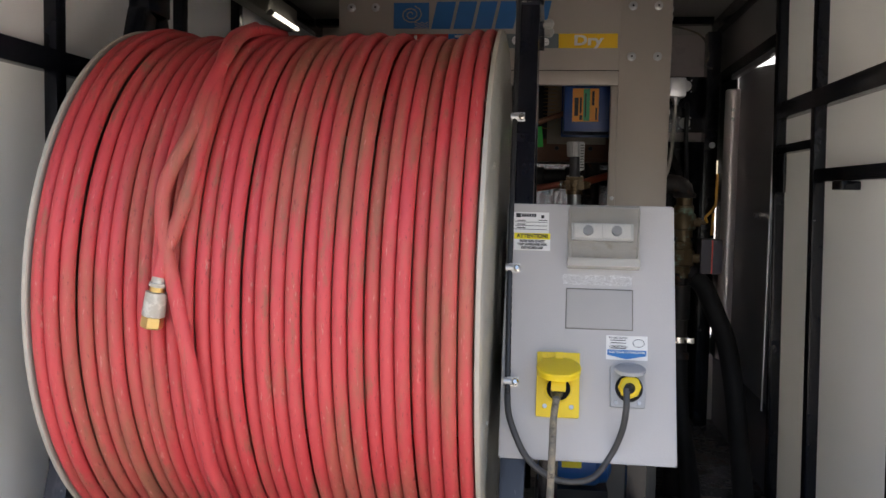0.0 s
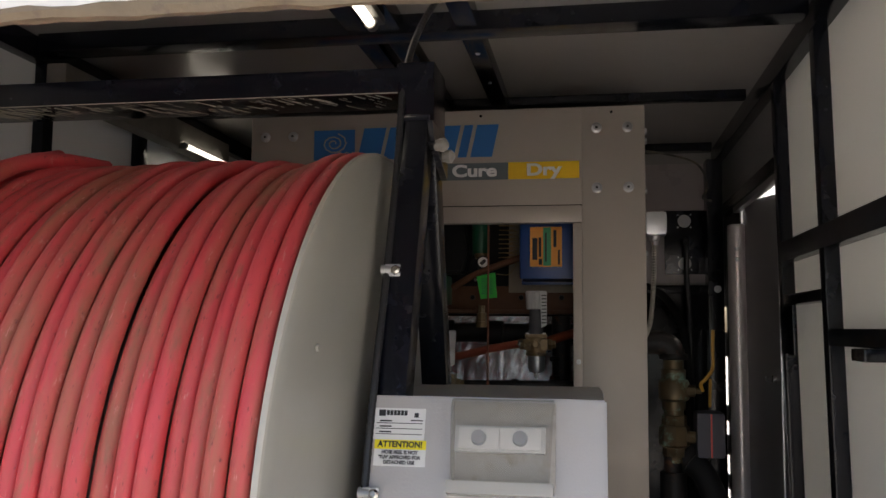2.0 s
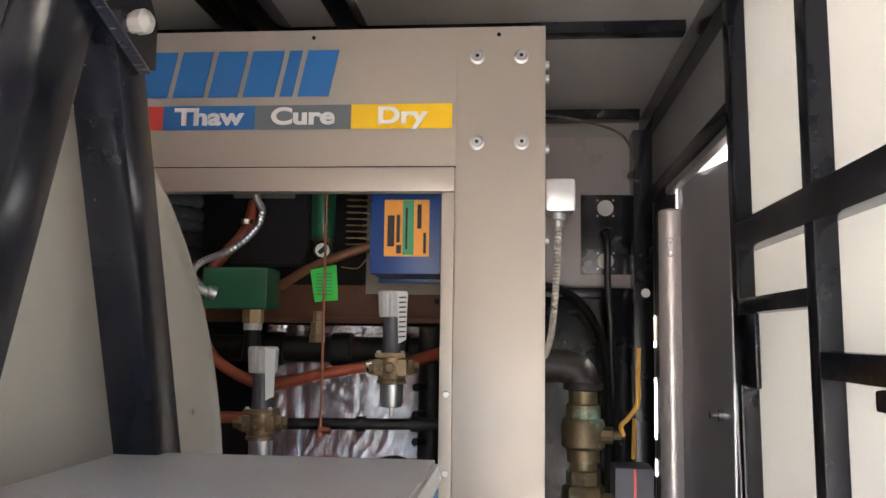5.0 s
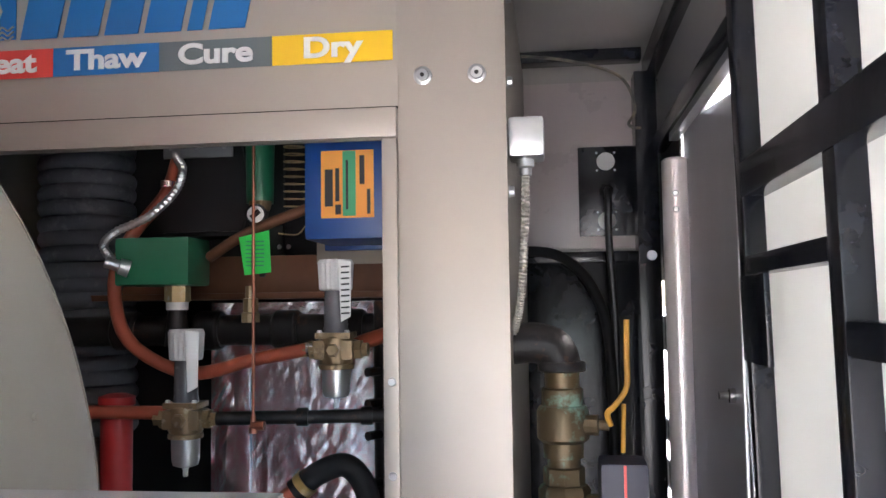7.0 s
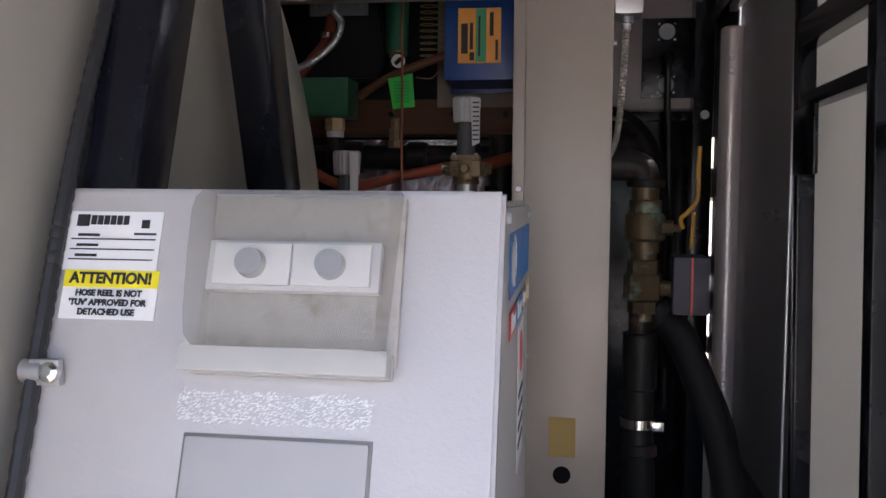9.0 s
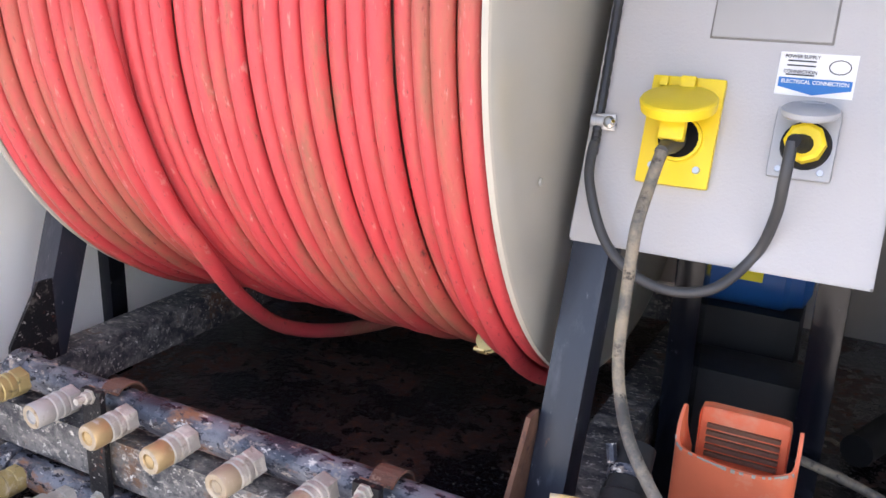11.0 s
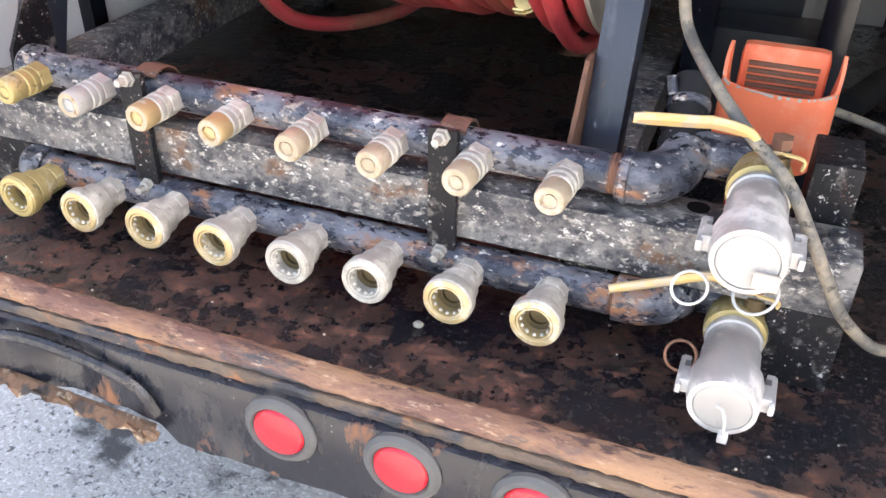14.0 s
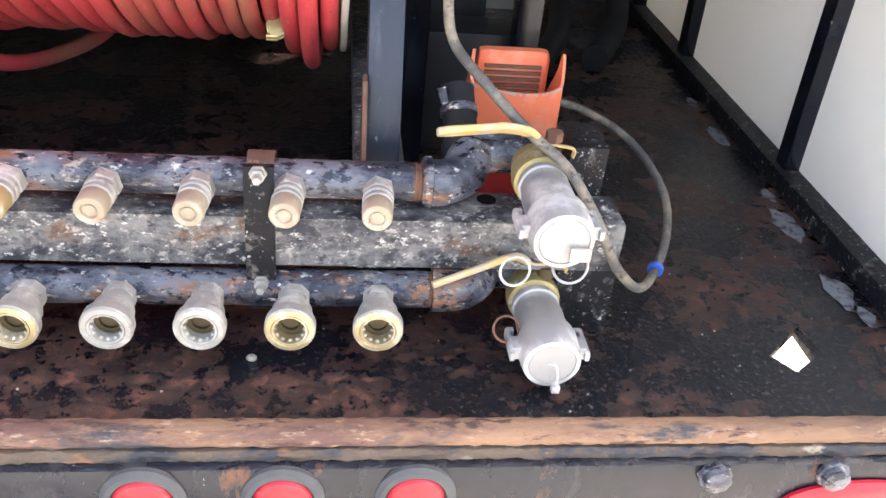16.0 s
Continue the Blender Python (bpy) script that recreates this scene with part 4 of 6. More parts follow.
# worn lettering rubbed off to a pale smear
bm = B()
for k in range(900):
    x, y = random.uniform(0.093, 0.205), random.uniform(0.264, 0.281)
    w, h, s = random.uniform(0.0006, 0.0024), random.uniform(0.0002, 0.0006), random.uniform(-0.001, 0.004)
    plate(bm, [PM @ V(x, y, F0), PM @ V(x + w, y + s * 0.4, F0), PM @ V(x + w, y + h + s * 0.4, F0), PM @ V(x, y + h, F0)], PN * 0.0003)
part("rubbed_patch", bm, STICKER, CO, "pale rubbed patch of old lettering", smooth=False)
# blank cover in its recess
part("cover_seam", on_panel((0.0995, 0.1945), (0.2075, 0.2590), F0 - 0.002, F0 + 0.0006, 0.001), DIMGREY, CO, "dark seam round the blank cover")
part("blank_cover", on_panel((0.1010, 0.1962), (0.2058, 0.2572), F0 - 0.002, F0 + 0.002, 0.002), COVERGREY, CO, "brushed grey blank cover")
# stickers
st = part("data_sticker", on_panel((0.009, 0.346), (0.069, 0.381), F0, F0 + 0.0006), STICKER, CO, "white data sticker")
bm = B()
box(bm, (0.0140, 0.375 - 0.003, F0 + 0.0006), (0.0220, 0.382 - 0.003, F0 + 0.001), 0, PM)
for k in range(6):
    box(bm, (0.0230 + k * 0.0042, 0.376 - 0.003, F0 + 0.0006), (0.0265 + k * 0.0042, 0.3815 - 0.003, F0 + 0.001), 0, PM)
for y in (0.355, 0.361, 0.367):
    box(bm, (0.0120, y - 0.003, F0 + 0.0006), (0.0660, y + 0.0007 - 0.003, F0 + 0.001), 0, PM)
    box(bm, (0.0160, y + 0.002 - 0.003, F0 + 0.0006), (0.0300, y + 0.0035 - 0.003, F0 + 0.001), 0, PM)
box(bm, (0.0520, 0.370 - 0.003, F0 + 0.0006), (0.0660, 0.3712 - 0.003, F0 + 0.001), 0, PM)
box(bm, (0.0560, 0.374 - 0.003, F0 + 0.0006), (0.0610, 0.379 - 0.003, F0 + 0.001), 0, PM)
part("print", bm, INK, st, "small black print", smooth=False)
st = part("attention_sticker", on_panel((0.012, 0.318), (0.072, 0.346), F0, F0 + 0.0007), STICKER, CO, "white and yellow attention sticker")
part("yellow_band", on_panel((0.012, 0.336), (0.072, 0.346), F0 + 0.0007, F0 + 0.0011), YELLOWST, st)
L = lambda x, y: PM @ Matrix.Translation((x, y, F0 + 0.0016))
words("print", "ATTENTION!", 0.0088, L(0.042, 0.341), INK, st, 0.0003)
for k, t in enumerate(("HOSE REEL IS NOT", "'TUV' APPROVED FOR", "DETACHED USE")):
    words("print", t, 0.0050, L(0.042, 0.3325 - 0.0054 * k), INK, st, 0.0002)
st = part("supply_sticker", on_panel((0.165, 0.150), (0.230, 0.187), F0, F0 + 0.0007), STICKER, CO, "white sticker with a blue arrow band")
bm = plate(B(), [PM @ V(x, y, F0 + 0.0007) for x, y in ((0.167, 0.165), (0.167, 0.157), (0.197, 0.151), (0.228, 0.157), (0.228, 0.165))], PN * 0.0004)
part("blue_arrow", bm, BLUEST, st, smooth=False)
words("print", "ELECTRICAL CONNECTION", 0.0045, L(0.1975, 0.1615), STICKER, st, 0.0001)
words("print", "POWER SUPPLY", 0.0042, L(0.184, 0.183), INK, st)
words("print", "CONNECTION", 0.0042, L(0.184, 0.170), INK, st)
bm = B()
for y in (0.179, 0.175, 0.167):
    box(bm, (0.172, y, F0 + 0.0007), (0.196, y + 0.0012, F0 + 0.001), 0, PM)
for k in range(12):
    a, b_ = 2 * math.pi * k / 12, 2 * math.pi * (k + 1) / 12
    rod(bm, PM @ V(0.216 + 0.009 * math.cos(a), 0.176 + 0.006 * math.sin(a), F0 + 0.0009), PM @ V(0.216 + 0.009 * math.cos(b_), 0.176 + 0.006 * math.sin(b_), F0 + 0.0009), 0.0004, 5)
part("print", bm, INK, st, "small black diagram", smooth=False)

# yellow socket with its lid and plug
so = part("yellow_socket", on_panel((0.056, 0.059), (0.124, 0.157), F0, F0 + 0.008, 0.003), YELLOW, CO, "yellow weatherproof socket")
part("hinge", on_panel((0.084, 0.143), (0.098, 0.156), F0 + 0.006, F0 + 0.016, 0.002), YELLOW, so)
part("hinge", on_panel((0.064, 0.146), (0.072, 0.155), F0 + 0.006, F0 + 0.013, 0.002), YELLOW, so)
part("lid", lathe(B(), PM @ V(0.0905, 0.1265, F0 + 0.032), (PN * 0.54 + PU * 0.84), ((-0.006, 0.026), (-0.004, 0.031), (0.004, 0.032), (0.006, 0.0305), (0.007, 0.026), (0.0075, 0.001)), 32), YELLOW, so, "round yellow flip lid")
part("lid_tongue", on_panel((0.079, 0.094), (0.102, 0.112), F0 + 0.030, F0 + 0.042, 0.003), YELLOW, so)
part("collar", lathe(B(), PM @ V(0.091, 0.101, F0 + 0.006), PN, ((0, 0.0205), (0.006, 0.0195), (0.007, 0.0175)), 24), YELLOW, so)
part("socket_face", lathe(B(), PM @ V(0.091, 0.101, F0 + 0.010), PN, ((0, 0.0175), (0.004, 0.0170)), 20), HOLE, so)
part("plug", lathe(B(), PM @ V(0.0885, 0.099, F0 + 0.012), PM.to_3x3() @ V(-0.001, -0.017, 0.036), ((0, 0.010), (0.014, 0.009), (0.022, 0.007), (0.042, 0.0055)), 18), DARKCORD, so, "dark grey cord grip")
for x in (0.070, 0.1115):
    part("screw", lathe(B(), PM @ V(x, 0.075, F0 + 0.008), PN, ((0, 0.0035), (0.002, 0.003)), 10), GALV, so)
# grey socket
so = part("grey_socket", on_panel((0.1715, 0.0785), (0.2255, 0.1395), F0, F0 + 0.007, 0.004), PLASTICGREY, CO, "grey weatherproof socket with lifted lid")
part("lid", lathe(B(), PM @ V(0.2005, 0.129, F0 + 0.020), (PN * 0.45 + PU * 0.89), ((0, 0.020), (0.002, 0.022), (0.006, 0.022), (0.008, 0.019)), 24), PLASTICGREY, so)
part("hinge", on_panel((0.190, 0.131), (0.211, 0.143), F0 + 0.006, F0 + 0.014, 0.002), PLASTICGREY, so)
part("ring", lathe(B(), PM @ V(0.2005, 0.107, F0 + 0.006), PN, ((0, 0.020), (0.006, 0.019)), 24), RUBBER, so)
part("plug", lathe(B(), PM @ V(0.2005, 0.1075, F0 + 0.010), PN, ((0, 0.0165), (0.014, 0.016), (0.016, 0.013)), 8), YELLOW, so, "yellow plug face")
part("cord_grip", lathe(B(), PM @ V(0.2000, 0.105, F0 + 0.024), PM.to_3x3() @ V(-0.006, -0.003, 0.028), ((0, 0.008), (0.026, 0.0055)), 12), RUBBER, so)
for x in (0.181, 0.216):
    part("screw", lathe(B(), PM @ V(x, 0.0855, F0 + 0.007), PN, ((0, 0.003), (0.002, 0.0025)), 10), GALV, so)
# decals on the side


def decal(y0, y1, z0, z1, mat, label, parent=None, out=0.0004, lean_=0.0):
    bm = plate(B(), [side(y0, z0, out), side(y1, z0, out), side(y1 + lean_, z1, out), side(y0 + lean_, z1, out)], (0.0004, 0, 0))
    return part("side_decal" if parent is None else "plain_shape", bm, mat, parent or CO, label, smooth=False)


em = decal(1.471, 1.526, 0.774, 0.813, LOGOBLUE, "blue vinyl emblem")
bm = sweep(B(), [side(1.498 + (0.004 + 0.0006 * k) * math.cos(0.6 * k), 0.795 + (0.003 + 0.00062 * k) * math.sin(0.6 * k), 0.001) for k in range(24)], 0.0013, 6)
part("swirl", bm, CONSOLE, em)
y = 1.530
for wd in (0.033, 0.032, 0.028, 0.031, 0.016, 0.033):
    decal(y, y + wd - 0.005, 0.774, 0.813, LOGOBLUE, "blue slanted plain shape", lean_=0.005)
    y += wd
for mt, y0, y1, txt in ((REDST, 1.474, 1.534, "Heat"), (BLUEST, 1.534, 1.600, "Thaw"), (GREYST, 1.600, 1.660, "Cure"), (DRYYEL, 1.660, 1.712, "Dry")):
    bd = decal(y0, y1, 0.749, 0.766, mt, "coloured word decal")
    m = Matrix((V(0, 1, 0), V(0, 0, 1), V(1, 0, 0))).transposed().to_4x4() @ Matrix.Diagonal((1.25, 1, 1, 1))
    m.translation = side((y0 + y1) / 2, 0.7575, 0.0012)
    words("lettering", txt, 0.0165, m, STICKER, bd, 0.0004)
wd = decal(1.566, 1.631, 0.640, 0.744, STICKER, "white warning decal with a red oval")
bm = lathe(B(), side(1.598, 0.722, 0.0008), (1, 0, 0), ((0, 0.015), (0.0005, 0.015)), 20)
part("red_oval", bm, REDST, wd)
for k in range(4):
    decal(1.573, 1.624, 0.655 + 0.012 * k, 0.659 + 0.012 * k, INK, "", wd, 0.0008)
# bracket below, carrying the console
for x in (0.255, 0.40):
    part("support_post", box(B(), (x - 0.016, 1.50, FLOOR), (x + 0.016, 1.54, 0.477), 0.003), BLACK, CO)

# cords from the two sockets
g0 = PM @ V(0.193, 0.102, 0.052)
CD = thing("looped_cord", g0, "grey flexible cord looping below the console", "cord")
loop = [g0, V(0.3587, 1.2765, 0.5571), V(0.355, 1.2885, 0.5233), V(0.3419, 1.3005, 0.4847), V(0.3129, 1.2765, 0.4566), V(0.2661, 1.2705, 0.4547), V(0.2241, 1.2765, 0.4808), V(0.198, 1.2945, 0.5291), V(0.192, 1.3165, 0.560)]
part("cord", sweep(B(), smooth_path(loop, 8), 0.0046, 12), DARKCORD, CD)
p0 = GEAR @ (PM @ V(0.0875, 0.082, 0.054))
set_out(BUILT)
SC = thing("supply_cord", p0, "dusty grey supply cord hanging to the deck with a blue tie", "cord")
sup = [p0, p0 + V(-0.004, -0.016, -0.030), V(0.178, 1.138, 0.53), V(0.177, 1.130, 0.47), V(0.176, 1.125, 0.40), V(0.186, 1.112, 0.352), V(0.218, 1.056, 0.326), V(0.268, 1.016, 0.285), V(0.318, 0.985, 0.250), V(0.352, 0.962, 0.205), V(0.378, 0.958, 0.160), V(0.405, 0.969, 0.114), V(0.453, 1.006, 0.062), V(0.505, 1.084, 0.034), V(0.549, 1.170, 0.048), V(0.568, 1.265, 0.070), V(0.542, 1.375, 0.100), V(0.470, 1.445, 0.125), V(0.350, 1.46, 0.15)]
part("cord", sweep(B(), smooth_path(sup, 8), 0.0066, 12), CORD, SC)
part("tie", lathe(B(), V(0.508, 1.089, 0.0345), (0.5, 0.85, 0.1), ((0, 0.0115), (0.008, 0.0115)), 16), BLUETIE, SC, "blue cord tie")

# motor and pump under the console
MO = thing("motor", (0.225, 1.70, 0.0), "blue electric motor with a yellow label", "motor")
part("body", lathe(B(), (0.150, 1.70, 0.326), (1, 0, 0), ((0, 0.040), (0.006, 0.050), (0.135, 0.050), (0.143, 0.044)), 32), MOTORBLUE, MO)
part("end_bell", lathe(B(), (0.293, 1.70, 0.326), (1, 0, 0), ((0, 0.044), (0.02, 0.040), (0.03, 0.018)), 24), MOTORBLUE, MO)
bm = B()
for k in range(5):
    a, b_ = radians(95 + 11 * k), radians(106 + 11 * k)
    q = [V(0.206, 1.70 - 0.0506 * math.sin(a), 0.326 - 0.0506 * math.cos(a)), V(0.206, 1.70 - 0.0506 * math.sin(b_), 0.326 - 0.0506 * math.cos(b_))]
    plate(bm, [q[0], q[1], q[1] + V(0.046, 0, 0), q[0] + V(0.046, 0, 0)], (0, -0.0006, 0.0003))
part("label_plate", bm, YELLOWST, MO, "yellow label", smooth=False)
part("base", box(B(), (0.145, 1.65, 0.0), (0.315, 1.75, 0.279), 0.006), DARKSHEET, MO)
bm = box(B(), (0.16, 1.52, 0.0), (0.36, 1.62, 0.225), 0.012)
solo("pump_block", bm, DARKSHEET, "dark cast block standing on the deck", "pump")

# ---------------- heater cabinet ----------------
BUILT = set(bpy.data.objects)
CX0, CX1, CY, CZ = -0.290, 0.524, 2.216, 1.350
OX0, OX1, OZ0, OZ1 = -0.12, 0.384, 0.52, 1.118
CA = thing("heater_cabinet", (0.13, 2.5, FLOOR), "taupe steel heater cabinet with an open service bay", "cabinet")
T = 0.012
for lo, hi in (((CX0, OZ1), (CX1, CZ)), ((CX0, FLOOR), (OX0, OZ1)), ((OX1, FLOOR), (CX1, OZ1)), ((OX0, FLOOR), (OX1, OZ0))):
    part("front_sheet", box(B(), (lo[0], CY, lo[1]), (hi[0], CY + T, hi[1])), TAUPE, CA, smooth=False)
part("corner_panel", box(B(), (0.402, CY - 0.002, FLOOR), (CX1, CY + 0.004, CZ - 0.001), 0.0015), TAUPE, CA)
part("side", box(B(), (CX1 - T, CY + T, FLOOR), (CX1, 2.84, CZ), 0.0), TAUPE, CA, smooth=False)
part("side", box(B(), (CX0, CY + T, FLOOR), (CX0 + T, 2.84, CZ), 0.0), TAUPE, CA, smooth=False)
part("top", box(B(), (CX0 + T, CY + T, CZ - T), (CX1 - T, 2.84, CZ), 0.0), TAUPE, CA, smooth=False)
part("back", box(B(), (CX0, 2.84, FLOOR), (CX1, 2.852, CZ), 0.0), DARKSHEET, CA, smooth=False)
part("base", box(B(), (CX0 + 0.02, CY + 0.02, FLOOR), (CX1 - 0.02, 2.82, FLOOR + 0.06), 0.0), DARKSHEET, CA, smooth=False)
part("bay_trim", box(B(), (OX0 - 0.02, CY - 0.010, OZ1), (0.4015, CY, OZ1 + 0.034), 0.003), TAUPE, CA)
part("bay_trim", box(B(), (OX1, CY - 0.010, OZ0), (0.4015, CY, OZ1 - 0.0015), 0.003), TAUPE, CA)
# the shadow line above the trim, put in as a thin black strip
part("seam", box(B(), (OX0 - 0.02, CY - 0.0012, OZ1 + 0.0335), (0.4035, CY + 0.001, OZ1 + 0.0365)), HOLE, CA, "dark strip drawn as the shadow line over the bay trim", smooth=False)
for z in (0.846, 0.744, 0.60):
    part("screw", lathe(B(), (0.394, CY - 0.010, z), (0, -1, 0), ((0, 0.005), (0.003, 0.004)), 10), GALV, CA)
for x, z in ((0.431, 1.307), (0.491, 1.307), (0.431, 1.187), (0.492, 1.187), (-0.258, 1.307), (-0.197, 1.307), (-0.258, 1.187), (-0.197, 1.187)):
    bo = part("bolt", lathe(B(), (x, CY - 0.002, z), (0, -1, 0), ((0, 0.0105), (0.002, 0.0105), (0.003, 0.0075), (0.006, 0.0065)), 20), GALV, CA, "bright washer bolt")
    part("bolt_recess", lathe(B(), (x, CY - 0.008, z), (0, -1, 0), ((0, 0.0026), (0.0006, 0.0026)), 8), IRON, bo)
for z in (1.305, 1.285, 1.185, 1.058):
    part("side_bolt", lathe(B(), (CX1, CY + 0.035, z), (1, 0, 0), ((0, 0.007), (0.006, 0.006)), 10), GALV, CA)
for x in (0.20, 0.46):
    part("small_hole", lathe(B(), (x, CY - 0.0025, 1.338), (0, -1, 0), ((0, 0.003), (0.0006, 0.003)), 8), HOLE, CA)
part("decal", box(B(), (0.442, CY - 0.003, 0.457), (0.481, CY - 0.0015, 0.515)), SIGNBROWN, CA, "ochre decal", smooth=False)
part("port_hole", lathe(B(), (0.462, CY - 0.0015, 0.430), (0, -1, 0), ((0, 0.013), (0.001, 0.013)), 20), HOLE, CA)

# blue emblem and plain slanted shapes of the maker's mark, with the four word bands
D = CY - 0.0032
em = part("emblem", box(B(), (-0.151, D, 1.255), (-0.063, D + 0.0012, 1.318)), LOGOBLUE, CA, "blue emblem with pale swirl", smooth=False)
bm = B()
sw = [V(-0.108 + (0.004 + 0.0032 * k / 3) * math.cos(0.6 * k), D - 0.0006, 1.289 + (0.004 + 0.0024 * k / 3) * math.sin(0.6 * k)) for k in range(24)]
sweep(bm, sw, 0.0016, 6)
for k in range(3):
    sweep(bm, [V(-0.098 + 0.003 * j, D - 0.0006, 1.268 - 0.006 * k + 0.0025 * math.sin(j * 1.3)) for j in range(12)], 0.0012, 6)
part("swirl", bm, TAUPE, em)
x = -0.057
for wd in (0.055, 0.052, 0.050, 0.053, 0.026, 0.052):
    bm = plate(B(), [V(x, D, 1.254), V(x + wd - 0.008, D, 1.254), V(x + wd + 0.006, D, 1.320), V(x + 0.014, D, 1.320)], (0, 0.0012, 0))
    x += wd
    part("mark_shape", bm, LOGOBLUE, CA, "blue slanted plain shape", smooth=False)
for x0, x1, mt, txt in ((-0.144, -0.014, REDST, "Heat"), (-0.014, 0.119, LOGOBLUE, "Thaw"), (0.119, 0.256, GREYST, "Cure"), (0.256, 0.397, DRYYEL, "Dry")):
    bd = part("word_band", box(B(), (x0, D, 1.207), (x1, D + 0.0012, 1.2415)), mt, CA, "coloured word band", smooth=False)
    words("lettering", txt, 0.033, Matrix.Translation(((x0 + x1) / 2, D - 0.0006, 1.2245)) @ Matrix.Rotation(radians(90), 4, 'X') @ Matrix.Diagonal((1.32, 1, 1, 1)), STICKER, bd, 0.0013)

# --- what stands in the service bay ---
IN_BAY = set(bpy.data.objects)
FI = thing("foil_insulation", (0.13, 2.555, 0.06), "crinkled silver foil insulation on the boiler", "insulation")
for x0, x1, y in ((0.055, 0.105, 2.552), (0.110, 0.335, 2.549), (0.340, 0.51, 2.551)):
    bm = B()
    n1, n2 = max(8, int((x1 - x0) / 0.0085)), 80
    grid = [[bm.verts.new((x0 + (x1 - x0) * i / n1, y + random.uniform(-0.0009, 0.0009) + 0.0010 * math.sin(7 * i / n1 + 9 * j / n2), 0.06 + 0.872 * j / n2)) for i in range(n1 + 1)] for j in range(n2 + 1)]
    for j in range(n2):
        for i in range(n1):
            bm.faces.new((grid[j][i], grid[j][i + 1], grid[j + 1][i + 1], grid[j + 1][i]))
    back = bmesh.ops.extrude_face_region(bm, geom=list(bm.faces))
    bmesh.ops.translate(bm, vec=(0, 0.008, 0), verts=[v for v in back["geom"] if isinstance(v, bmesh.types.BMVert)])
    part("foil_sheet", bm, FOIL, FI, smooth=False)
for x in (0.1075, 0.3375):
    part("tape_strip", box(B(), (x - 0.012, 2.544, 0.06), (x + 0.012, 2.5465, 0.932), 0.0005), FOIL, FI)
# near-black sheets put the shade behind the bay into their colour
BPL = thing("bay_backplate", (0.13, 2.61, 0.932), "near-black sheet metal standing in for shade at the back of the bay", "sheet metal")
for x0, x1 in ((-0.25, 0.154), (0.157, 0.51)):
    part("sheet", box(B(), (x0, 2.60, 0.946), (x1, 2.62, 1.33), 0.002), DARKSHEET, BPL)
for x in (-0.04, 0.148, 0.163, 0.26):
    part("screw", lathe(B(), (x, 2.60, 1.02), (0, -1, 0), ((0, 0.004), (0.003, 0.003)), 8), GALV, BPL)
AB = thing("angle_bar", (0.13, 2.50, 0.93), "brown rusty angle bar across the bay", "bar")
part("flat_side", box(B(), (-0.25, 2.46, 0.936), (0.51, 2.55, 0.945), 0.002), BROWNPIPE, AB)
part("upright_side", box(B(), (-0.25, 2.50, 0.945), (0.51, 2.506, 1.0), 0.001), BROWNPIPE, AB)
for x in (-0.06, 0.155, 0.268, 0.36):
    part("bolt", lathe(B(), (x, 2.50, 0.974), (0, -1, 0), ((0, 0.0065), (0.004, 0.0055)), 6), IRON, AB)
bm = box(B(), (0.24, 2.49, 0.985), (0.40, 2.495, 1.17))
solo("beige_plate", bm, BEIGE, "beige steel plate with small holes", "plate", smooth=False)
FD = thing("flexible_duct", (-0.125, 2.52, 0.74), "ribbed grey fabric flexible duct", "duct")
for k in range(19):
    d_ = V(-0.02, 0, 1).normalized()
    o_ = V(-0.125, 2.52, 0.74) + d_ * 0.0232 * k
    part("duct_fold", lathe(B(), o_, d_ + V(random.uniform(-0.03, 0.06), random.uniform(-0.03, 0.03), 0), ((0, 0.066), (0.003, 0.069), (0.009, 0.0715), (0.015, 0.0715), (0.0205, 0.069), (0.0235, 0.066)), 32), DUCT, FD)
bm = plate(B(), [V(0.005, 2.48, 1.03), V(0.005, 2.48, 1.20), V(0.13, 2.48, 1.20), V(0.150, 2.48, 1.08), V(0.135, 2.48, 1.03)], (0, 0.08, 0))
bmesh.ops.bevel(bm, geom=list(bm.edges), offset=0.006, segments=2, affect='EDGES')
BH = thing("blower_housing", (0.07, 2.52, 1.03), "black sheet metal blower housing with a screwed flange", "housing")
part("shell", bm, DARKSHEET, BH)
part("flange", box(B(), (0.012, 2.473, 1.145), (0.118, 2.479, 1.178), 0.002), PLATEGREY, BH, "grey screwed flange")
for x in (0.024, 0.065, 0.106):
    part("screw", lathe(B(), (x, 2.473, 1.160), (0, -1, 0), ((0, 0.004), (0.003, 0.003)), 8), GALV, BH)
GB = thing("gas_valve", (0.08, 2.34, 0.93), "dark green valve head with a brass nut", "valve")
part("body", box(B(), (0.030, 2.30, 0.953), (0.128, 2.37, 1.014), 0.005), GREENBOX, GB)
part("nut", lathe(B(), (0.096, 2.34, 0.932), (0, 0, 1), ((0, 0.015), (0.002, 0.0165), (0.020, 0.0165), (0.022, 0.014)), 6), BROWNBRASS, GB)
part("tape", lathe(B(), (0.096, 2.34, 0.922), (0, 0, 1), ((0, 0.014), (0.010, 0.014)), 16), WHITEPLASTIC, GB, "white sealing tape")
part("stem", lathe(B(), (0.096, 2.34, 0.875), (0, 0, 1), ((0, 0.016), (0.047, 0.012)), 16), IRON, GB)
part("fitting", lathe(B(), (0.050, 2.300, 0.974), (-0.8, -0.5, 0.3), ((0, 0.011), (0.012, 0.010), (0.013, 0.007), (0.03, 0.007)), 12), GALV, GB)
